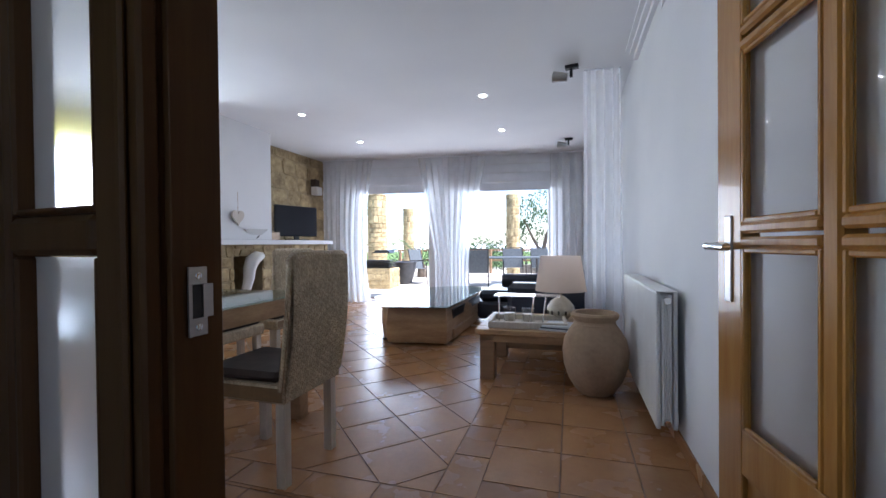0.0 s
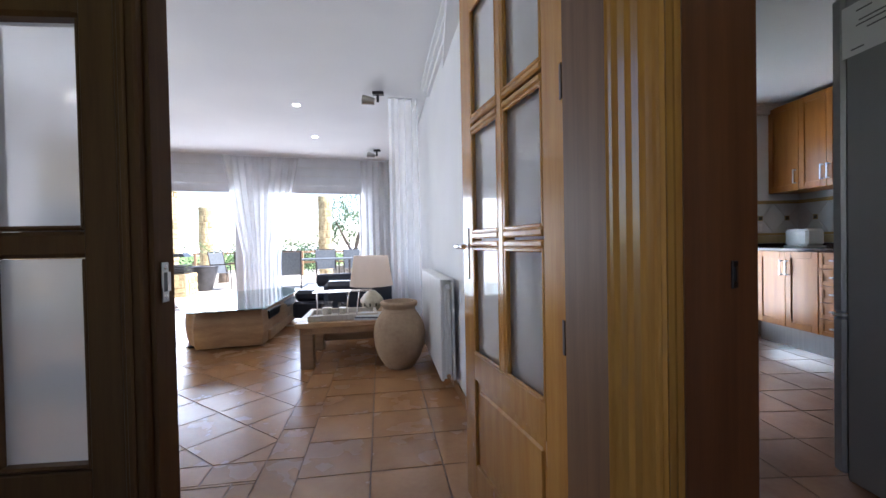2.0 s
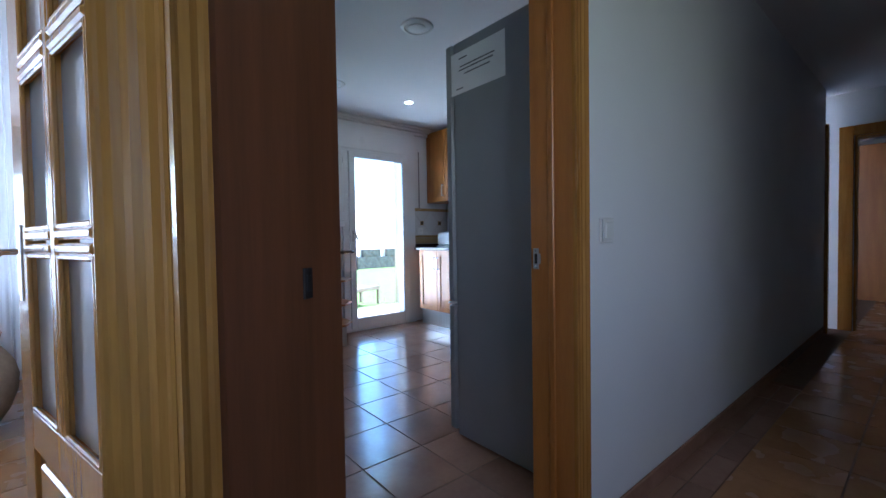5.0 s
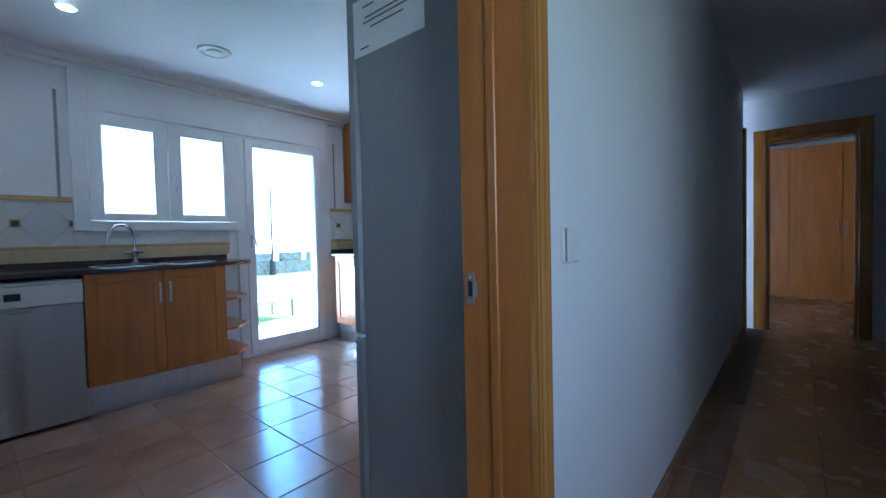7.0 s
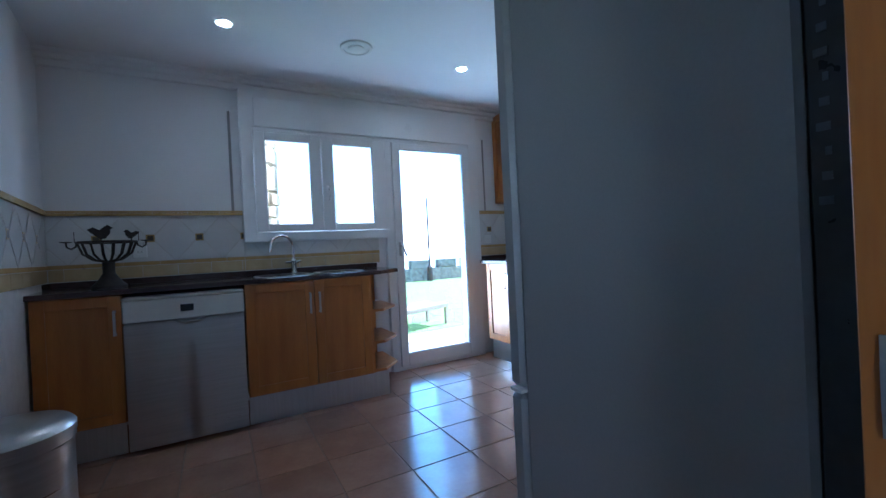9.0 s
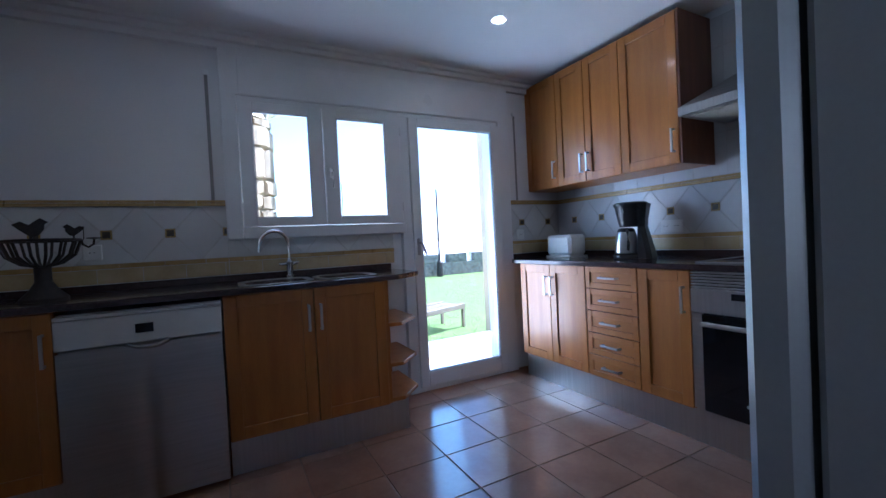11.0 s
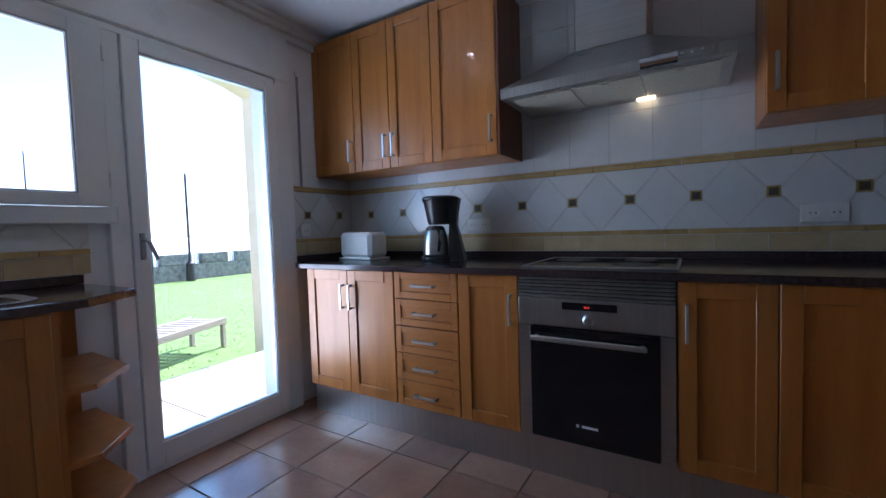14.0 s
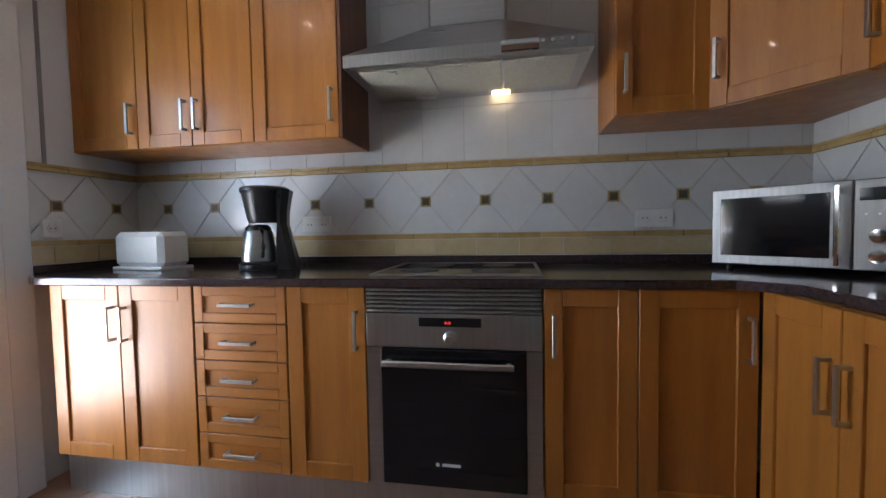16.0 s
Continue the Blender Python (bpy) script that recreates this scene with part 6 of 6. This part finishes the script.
curtain(wp(-5.5), wp(-4.62), 0.01, CEIL_L - 0.03, 7, 0.035, "white sheer curtain drawn to the side by the stone wall", lambda v: (0.0 + 0.04 * v, 1.0 - 0.22 * math.sin(math.pi * min(v * 0.75, 1)) + 0.1 * v))
curtain(wp(-3.98), wp(-2.72), 0.01, CEIL_L - 0.03, 9, 0.035, "white sheer curtains tied between the two terrace doors", lambda v: (0.10 + 0.22 * min(v * 1.5, 1), 1.0 - 0.24 * min(v * 1.5, 1)))
curtain(wp(-1.72), wp(-0.98), 0.01, CEIL_L - 0.03, 6, 0.035, "white sheer curtain drawn to the side by the corner")
curtain((side_x(3.78) - 0.10, 3.78), (side_x(6.9) - 0.16, 6.75), 0.01, CEIL_L - 0.03, 16, 0.035, "white sheer curtain along the side wall behind the sofa")
curtain((side_x(3.7) - 0.40, 3.70), (side_x(3.7) - 0.16, 3.76), 0.01, CEIL_L - 0.03, 3, 0.05, "white sheer curtain end hanging from the ceiling")
for a, b_ in ((0.66, 2.02), (2.45, 4.22)):
    q = thing("roman_blind", WF @ Vector(((a + b_) / 2, -0.05, 0)), math.degrees(th), "white folded fabric blind half raised over the terrace door", "blind", "fabric blinds")
    wd_ = (b_ - a) / 2
    for k in range(4):
        z = 1.93 + k * 0.15
        B().grid(lambda u, v, z=z: Vector((-wd_ + 2 * wd_ * u, -0.015 - 0.018 * (1 - v), z + 0.15 * v)), 2, 3).part("fold", M_blind, q)
        B().box(-wd_, -0.037, z - 0.003, wd_, -0.030, z + 0.004).part("slat", M_white, q)
    B().box(-wd_, -0.03, 2.53, wd_, 0.0, 2.548).part("head_rail", M_alu, q)
for loc in ((-0.93, 3.60, CEIL_L), (-1.28, 6.15, CEIL_L)):
    s = thing("ceiling_spotlight", loc, 0, "small black bracket spotlight with a grey head on the ceiling", "spotlight", "ceiling spotlights")
    B().box(-0.05, -0.03, -0.03, 0.06, 0.03, 0, 0.003).box(-0.012, -0.012, -0.10, 0.012, 0.012, -0.03).part("bracket", M_black, s)
    B().lathe([(0.035, -0.07), (0.05, 0.05), (0.045, 0.055)], 20, m=Matrix.Translation((-0.10, 0, -0.085)) @ Matrix.Rotation(radians(-80), 4, "Y")).part("head", M_steel, s)
for x, y in ((-3.95, 3.62), (-4.10, 4.98), (-1.85, 3.95), (-2.03, 5.28)):
    downlight(x, y, CEIL_L, "small lit chrome downlight in the living room ceiling", "living room downlights")
lamp("downlight_lamp", "SPOT", look((-1.85, 3.95, CEIL_L - 0.012), (-1.85, 3.95, 0)), 1.5, (1.0, 0.85, 0.7), radius=0.03, spot=radians(110))

# terrace doors: slim frames
for a, b_ in ((0.75, 2.05), (2.55, 4.15)):
    q = thing("terrace_door", WF @ Vector((a, 0.12, 0)), math.degrees(th), "open white-framed sliding terrace door", "glazed door", "terrace doors")
    w_ = b_ - a
    B().box(0, 0, 0, 0.05, 0.06, 2.115, 0.003).box(w_ - 0.05, 0, 0, w_, 0.06, 2.115, 0.003).box(0.05, 0, 2.06, w_ - 0.05, 0.06, 2.115, 0.003).part("frame", M_alu, q)
    B().box(0.05, 0, 0.0, w_ - 0.05, 0.06, 0.02, 0.002).part("track", M_alu, q)

# ---- outside ----
ground = setting("ground", B().grid(lambda u, v: Vector(((u - 0.5) * 2400, (v - 0.5) * 2400, -0.15)), 4, 4), M_grass)
# sheet added to whiten the view past the garden wall; sea only assumed
setting("water", B().prism([(-1190, 60), (0.5, 60), (0.5, 16.0), (1190, 16.0), (1190, 1190), (-1190, 1190)], -0.148, -0.12), M_haze_sea, "assumed sea beyond the garden, bright haze put into its pale colour")
slab = setting("pavement", B().prism([(-14, 6.2), (-6.0, 6.0), (-0.6, 7.7), (-0.05, 3.98), (0.5, 3.97), (4.2, 3.97), (4.2, 4.9), (1.4, 5.0), (0.9, 12.8), (-14, 12.8)], -0.14, -0.03), M_pave)

rngg = random.Random(3)
gb = []
gf = []
for k in range(16000):
    x, y = rngg.uniform(1.0, 9.5), 5.0 + 13 * rngg.random() ** 1.4
    a, h, w_ = rngg.uniform(0, 6.28), rngg.uniform(0.012, 0.028), 0.005
    i = len(gb)
    gb += [(x - w_ * math.cos(a), y - w_ * math.sin(a), -0.15), (x + w_ * math.cos(a), y + w_ * math.sin(a), -0.15), (x + rngg.uniform(-0.02, 0.02), y + rngg.uniform(-0.02, 0.02), -0.15 + h)]
    gf.append((i, i + 1, i + 2))
gm = bpy.data.meshes.new("grass")
gm.from_pydata(gb, [], gf)
gm.materials.append(M_blade)
tagged(new("grass", gm), "short green lawn", "grass", kind="stuff")


def leafy(name, loc, label, category, blobs, count, size, material, seed, trunk=None):
    """Foliage as many small leaves thrown over clumps."""
    t = thing(name, loc, 0, label, category)
    rng = random.Random(seed)
    vs, fs = [], []
    for _ in range(count):
        bx_, by_, bz_, br = rng.choice(blobs)
        v = Vector((rng.gauss(0, 1), rng.gauss(0, 1), rng.gauss(0, 1))).normalized() * br * rng.uniform(0.55, 1.08)
        c = Vector((bx_, by_, bz_)) + v
        q = Euler((rng.uniform(0, 6.28), rng.uniform(0, 6.28), rng.uniform(0, 6.28))).to_matrix()
        i = len(vs)
        s = size * rng.uniform(0.6, 1.3)
        for a, b_ in ((-1, 0), (0, -0.4), (1, 0), (0, 0.4)):
            vs.append(tuple(c + q @ Vector((a * s, b_ * s, 0))))
        fs.append((i, i + 1, i + 2, i + 3))
    me = bpy.data.meshes.new("crown")
    me.from_pydata(vs, [], fs)
    me.materials.append(material)
    o = new("crown", me)
    o.parent = t
    if trunk:
        b = B()
        for pts, rr in trunk:
            b.tube(pts, rr, 8)
        b.part("trunk", M_bark, t)
    return t


leafy("olive_tree", (-3.9, 17.5, -0.15), "grey-green tree with a forked trunk and open crown", "tree",
      [(0.2, 0, 2.9, 0.8), (-0.7, 0.2, 2.5, 0.7), (0.9, 0.1, 2.4, 0.7), (0.1, 0.3, 2.0, 0.8), (1.3, 0, 1.8, 0.6), (-1.0, 0, 1.7, 0.5), (1.9, 0, 2.5, 0.6)], 2600, 0.075, M_leaf, 11,
      [([(0, 0, 0), (0.1, 0, 0.8), (0.3, 0, 1.6), (0.6, 0, 2.3)], [0.12, 0.10, 0.07, 0.03]), ([(0.08, 0, 0.7), (-0.3, 0, 1.4), (-0.7, 0.1, 2.2)], [0.08, 0.06, 0.03]), ([(0.25, 0, 1.4), (0.9, 0, 1.9), (1.5, 0, 2.3)], [0.06, 0.04, 0.02])])
leafy("round_bush", (-5.8, 15.5, -0.15), "rounded green bush beyond the terrace", "bush", [(0, 0, 0.8, 0.7), (0.7, 0.2, 0.7, 0.6), (-0.7, 0, 0.6, 0.55)], 2000, 0.06, M_leaf, 12)
leafy("hedge", (-9.5, 17.5, -0.15), "loose green hedge beyond the terrace", "bush", [(k * 0.9, 0, 0.6 + 0.3 * math.sin(k * 1.7), 0.6) for k in range(-3, 10)], 3200, 0.07, M_leaf, 13)
pm = thing("palm", (-6.45, 11.5, -0.03), 0, "low palm with arching green fronds on the terrace edge", "palm")
for k in range(13):
    a = 2 * math.pi * k / 13
    b = B()
    up = 0.55 + 0.35 * ((k * 7) % 5) / 5
    pts = [Vector((math.cos(a) * r, math.sin(a) * r, 0.5 + up * math.sin(min(r * 1.5, 1.9)) * 1.0)) for r in (0.02, 0.2, 0.4, 0.6, 0.8, 1.0)]
    b.tube(pts, [0.012, 0.01, 0.009, 0.007, 0.005, 0.003], 5)
    side = Vector((-math.sin(a), math.cos(a), 0))
    for j in range(1, 16):
        t = j / 16 * 5
        i = int(t)
        p_ = pts[i].lerp(pts[min(i + 1, 5)], t - i)
        for s in (-1, 1):
            tip = p_ + side * s * 0.20 * (1 - 0.5 * j / 16) + Vector((math.cos(a), math.sin(a), -0.3)) * 0.10
            v_ = [b.bm.verts.new(p_ - Vector((math.cos(a), math.sin(a), 0)) * 0.012), b.bm.verts.new(p_ + Vector((math.cos(a), math.sin(a), 0)) * 0.012), b.bm.verts.new(tip)]
            b.bm.faces.new(v_)
    b.part("frond", M_leaf2, pm)
B().lathe([(0.13, 0), (0.15, 0.1), (0.12, 0.35), (0.06, 0.52)], 14).part("trunk", M_bark, pm)


def pillar(name, x, y, r, z1, label, seed, z0=-0.14, coarse=1.0):
    p_ = thing(name, (x, y, z0), 0, label, "pillar", "stone pillars")
    B().lathe([(r * 0.94, 0), (r * 0.94, z1 - z0)], 24).part("core", M_mortar, p_)
    rng = random.Random(seed)
    z = 0
    while z < z1 - z0 - 0.02:
        h = min(rng.uniform(0.11, 0.26) * coarse, z1 - z0 - z)
        n_ = rng.randint(4, 6) if coarse == 1 else rng.randint(6, 9)
        a0 = rng.uniform(0, 6)
        for k in range(n_):
            b = B()
            sp_ = 0.18 * math.sin(5.3 * k + a0)
            a, c = a0 + 2 * math.pi * k / n_ + 0.02 * coarse + (sp_ if k else 0), a0 + 2 * math.pi * (k + 1) / n_ - 0.04 + (0.18 * math.sin(5.3 * (k + 1) + a0) if k < n_ - 1 else 0)
            rr = r * rng.uniform(1.0, 1.06 if coarse == 1 else 1.10)
            lo_, hi_ = [], []
            for s in range(5):
                t = a + (c - a) * s / 4
                e = 0.012 if s in (0, 4) else 0.0
                jr = rng.uniform(-0.012, 0.012) * coarse
                lo_.append((b.bm.verts.new((r * 0.93 * math.cos(t), r * 0.93 * math.sin(t), z + 0.006)), b.bm.verts.new(((rr - e) * math.cos(t), (rr - e) * math.sin(t), z + 0.012 + e + jr))))
                hi_.append((b.bm.verts.new(((rr - e) * math.cos(t), (rr - e) * math.sin(t), z + h - 0.012 - e + jr)), b.bm.verts.new((r * 0.93 * math.cos(t), r * 0.93 * math.sin(t), z + h - 0.006))))
            for s in range(4):
                b.bm.faces.new((lo_[s][1], lo_[s + 1][1], hi_[s + 1][0], hi_[s][0]))
                b.bm.faces.new((lo_[s][0], lo_[s + 1][0], lo_[s + 1][1], lo_[s][1]))
                b.bm.faces.new((hi_[s][0], hi_[s + 1][0], hi_[s + 1][1], hi_[s][1]))
            b.bm.faces.new((lo_[0][0], lo_[0][1], hi_[0][0], hi_[0][1]))
            b.bm.faces.new((lo_[4][0], lo_[4][1], hi_[4][0], hi_[4][1]))
            o = b.part("stone", M_stone if coarse == 1 else M_rubble, p_)
        z += h
    return p_


pillar("stone_pillar", -3.77, 12.5, 0.20, 2.55, "round golden stone pillar at the terrace edge", 21)
pillar("stone_pillar", -7.90, 13.3, 0.20, 2.35, "round golden stone pillar at the terrace edge", 22)
pillar("stone_pillar", -7.7, 10.9, 0.30, 2.6, "thick golden stone pillar on the terrace", 23)
pillar("stone_pillar", 0.93, 5.15, 0.315, 2.28, "thick round pale rubble stone pillar of the porch outside the window", 24, coarse=1.08)
setting("porch_capital", B().lathe([(0.31, 2.285), (0.30, 2.31), (0.285, 2.32), (0.285, 2.40), (0.30, 2.41), (0.305, 2.43), (0.29, 2.445), (0.29, 2.70)], 36, m=Matrix.Translation((0.93, 5.15, 0))), M_render, "smooth cream round pillar capital")
# porch over the kitchen terrace
arch = B()
pts_ = []
for k in range(13):
    a = math.pi * k / 12
    pts_.append((2.55 - 1.35 * math.cos(a), 2.30 + 0.32 * math.sin(a)))
for (xa, za), (xb_, zb) in zip(pts_, pts_[1:]):
    arch.prism([(xa, za), (xb_, zb), (xb_, 2.95), (xa, 2.95)], -5.35, -5.0, m=Matrix.Rotation(radians(90), 4, "X"))
arch.box(-0.2, 5.0, 2.72, 1.2, 5.35, 2.95).box(3.72, 5.0, -0.14, 4.3, 5.35, 2.95)
porch = setting("porch_arch", arch, M_render, "cream rendered porch arch")
setting("porch_roof", B().box(-0.05, 3.97, 2.95, 1.3, 5.35, 3.08), M_render)

# garden wall with posts
gw = setting("garden_wall", B().box(-4, 14.0, -0.15, 40, 14.3, 0.30, 0.01), M_gwall)
for k in range(30):
    x = -2.0 + k * 1.1
    B().box(x, 13.98, 0.30, x + 0.80, 14.32, 0.62, 0.02).part("merlon", M_gwall, gw)
    for q in (0.84, 0.93, 1.02):
        B().box(x + q, 14.10, 0.30, x + q + 0.04, 14.14, 0.66).part("post", M_alu, gw)
lp = thing("garden_lamp_post", (7.4, 13.7, -0.15), 0, "slim dark garden post standing on the lawn", "post")
B().lathe([(0.12, 0), (0.10, 0.5), (0.05, 0.55), (0.035, 0.6), (0.03, 3.0), (0.01, 3.05)], 12).part("pole", M_iron, lp)
lp2 = thing("garden_lamp_post", (4.35, 14.6, -0.15), 0, "slim dark garden post standing by the garden wall", "post")
B().lathe([(0.05, 0), (0.024, 0.3), (0.018, 2.2), (0.024, 2.22), (0.018, 2.26), (0.014, 3.3), (0.008, 3.35)], 10).part("pole", M_iron, lp2)
bn_ = thing("garden_bench", (3.66, 6.18, -0.15), 20, "low slatted wooden sunlounger on the lawn", "sunlounger")
for k in range(15):
    B().box(-1.38 + k * 0.095, -0.195, 0.305, -1.31 + k * 0.095, 0.195, 0.322, 0.003).part("slat", M_greywood, bn_)
B().box(-1.42, -0.23, 0.262, 0.08, -0.197, 0.332, 0.004).box(-1.42, 0.197, 0.262, 0.08, 0.23, 0.332, 0.004).part("rail", M_greywood, bn_)
for x in (-1.36, 0.02):
    for y in (-0.225, 0.185):
        B().box(x, y, 0.0, x + 0.05, y + 0.04, 0.26, 0.003).part("leg", M_greywood, bn_)


def terrace_chair(loc, rz):
    c = thing("terrace_chair", loc, rz, "metal terrace armchair with a grey mesh back", "chair", "terrace chairs")
    B().grid(lambda u, v: Vector((-0.25 + 0.5 * u, 0.28 + 0.10 * v, 0.42 + 0.50 * v)), 2, 4).part("backrest", M_greycloth, c)
    B().grid(lambda u, v: Vector((-0.25 + 0.5 * u, -0.22 + 0.5 * v, 0.44 - 0.02 * v)), 2, 4).part("seat", M_greycloth, c)
    for s in (-1, 1):
        B().tube([(s * 0.26, 0.30, 0.0), (s * 0.26, 0.28, 0.42), (s * 0.26, 0.39, 0.94)], 0.013, 8).part("rear_leg", M_iron, c)
        B().tube([(s * 0.28, -0.24, 0.0), (s * 0.28, -0.22, 0.60), (s * 0.28, -0.10, 0.645), (s * 0.28, 0.31, 0.63)], 0.013, 8).part("armrest", M_iron, c)
    B().tube([(-0.26, 0.39, 0.94), (0.26, 0.39, 0.94)], 0.013, 8).part("top_rail", M_iron, c)
    return c


tc_ = terrace_chair((-4.30, 8.45, -0.03), 190)
for loc, rz in (((-3.60, 8.6, -0.03), 200), ((-5.35, 9.6, -0.03), 80), ((-3.2, 10.4, -0.03), 20), ((-2.5, 10.5, -0.03), 15)):
    copy_thing(tc_, pose(*loc, 0, 0, rz))
tt = thing("terrace_table", (-3.35, 9.7, -0.03), 12, "long grey terrace table", "table")
B().box(-0.95, -0.45, 0.70, 0.95, 0.45, 0.73, 0.005).part("tabletop", M_greycloth, tt)
for x in (-0.88, 0.84):
    for y in (-0.40, 0.36):
        B().box(x, y, 0, x + 0.04, y + 0.04, 0.70).part("leg", M_iron, tt)
pt = thing("flower_pot", (-5.85, 9.35, -0.03), 0, "large dark glazed pot on the terrace", "pot")
B().lathe([(0.15, 0), (0.19, 0.08), (0.28, 0.38), (0.31, 0.56), (0.33, 0.60), (0.31, 0.62), (0.27, 0.58)], 28).part("body", M_pot, pt)
bq = thing("stone_barbecue", (-6.0, 8.35, -0.03), 12, "stone barbecue with a metal grill and a stone chimney", "barbecue")
B().box(-0.45, -0.35, 0, 0.40, 0.35, 0.50).box(-1.1, -0.30, 0.5, -0.45, 0.35, 2.6).part("body", M_mortar, bq)
stones(bq, (-0.45, -0.352), (0.40, -0.352), 0.02, 0.5, 1, 31, 0.17)
stones(bq, (-1.1, -0.302), (-0.45, -0.302), 0.5, 2.6, 1, 32, 0.22)
stones(bq, (0.402, -0.35), (0.402, 0.35), 0.02, 0.5, 1, 33, 0.17)
B().box(-0.40, -0.28, 0.52, 0.36, 0.28, 0.545).part("grill", M_iron, bq)
for k in range(4):
    B().box(-0.40, -0.30, 0.57 + k * 0.035, 0.36, 0.30, 0.58 + k * 0.035).part("shelf_bar", M_iron, bq)
B().prism([(-0.10, 0.86), (0.36, 0.86), (0.30, 0.93), (0.0, 0.93)], -0.2, 0.2, m=Matrix.Rotation(radians(90), 4, "X")).part("hood", M_black, bq)
rl = thing("terrace_railing", (-8.5, 13.6, -0.03), 0, "wooden rail fence along the terrace edge", "railing")
for k in range(12):
    B().box(k * 0.9, 0, 0, k * 0.9 + 0.08, 0.08, 0.85, 0.004).part("post", M_teak, rl)
for z in (0.45, 0.80):
    B().box(-0.1, 0.081, z, 10.1, 0.12, z + 0.07, 0.003).part("rail", M_teak, rl)

# ---- tiles and stones ----
tile_floor(floor, (2.062, 3.075), 0.3255, 0, [(-1, -0.11, -(LX + 0.11 * WY)), (1, 0, WX - 0.004), (0, 1, WY + 0.03), (0, -1, -0.05)], (LX, 0.05, WX, WY), M_terra)
# living room: a square-laid margin along the side wall, a narrow strip, then tiles laid across
ca, sa = math.cos(radians(ANG)), math.sin(radians(ANG))
u_ = lambda x, y: ca * x + sa * y
edge, edge2, edge_v = -0.864, -1.036, 1.545
side_hp = (1, 0.125, -0.225 + 0.25 - 0.004)
door_hp = (0, -1, -0.10)
win_hp = (-0.30, 1, 7.05 + 0.51 + 0.26)
west_hp = (-1, 0, 5.5)
tile_floor(floor, (-0.749, 1.600), 0.33, ANG, [side_hp, door_hp, win_hp, (-ca, -sa, -edge)], (-1.3, 0.1, 0.2, 7.6), M_terra2)
tile_floor(floor, (-1.062, 1.752), 0.33, ANG, [door_hp, win_hp, (ca, sa, edge - 0.004), (-ca, -sa, -edge2)], (-1.7, 0.1, 0.2, 7.6), M_terra2)
tile_floor(floor, (-1.493, 1.798), 0.325, 53.0, [win_hp, (ca, sa, edge2 - 0.006), (sa, -ca, -edge_v), west_hp], (-5.5, 0.5, -0.9, 7.2), M_terra2)
tile_floor(floor, (-1.476 + 0.02, 1.37), 0.33, ANG, [(ca, sa, edge2 - 0.006), (-sa, ca, edge_v - 0.006), (sa, -ca, -(edge_v - 0.17)), west_hp], (-5.5, 0.1, -0.9, 2.2), M_terra2)
tile_floor(floor, (-1.476 + 0.18, 1.37 - 0.17), 0.33, ANG, [door_hp, (ca, sa, edge2 - 0.006), (-sa, ca, edge_v - 0.176), west_hp], (-5.5, 0.1, -0.9, 2.2), M_terra2)
tile_floor(floor, (1.0, 0.05), 0.33, 0, [(0, 1, 0.045), (-1, 0, 2.4)], (-2.4, -1.7, 9.2, 0.05), M_terra2)
stones(fp, (-4.60, 1.6), (-4.80, 3.36), 0.0, 1.04, 1, 41, 0.2)
stones(fp, (-4.86, 3.84), (-5.10, 5.40), 0.0, 1.04, 1, 42, 0.2)
stones(fp, (-4.80, 3.36), (-4.86, 3.84), 0.90, 1.04, 1, 43, 0.16)
stones(fp, (-4.80, 3.36), (-4.86, 3.84), 0.0, 0.42, 1, 44, 0.2)
stones(mt, (-5.36, 4.0), (-5.62, 6.2), 1.11, CEIL_L - 0.01, 1, 45, 0.27)
pn = 0
for i in range(18):
    for j in range(22):
        x, y = -9.5 + i * 0.52, 7.0 + j * 0.5
        if y < win_y(x) + 0.34 or x > -0.35:
            continue
        pn += 1
        if i == 0 and j == 0 or pn == 1:
            pav = B().box(-0.255, -0.245, -0.029, 0.255, 0.245, 0.0, 0.004).mesh("paving_slab", M_pave)
        piece("paving_slab", pav, slab, (x, y, -0.001))
for i in range(9):
    for j in range(2):
        piece("paving_slab", pav, slab, (0.15 + i * 0.52, 4.24 + j * 0.5, -0.001))
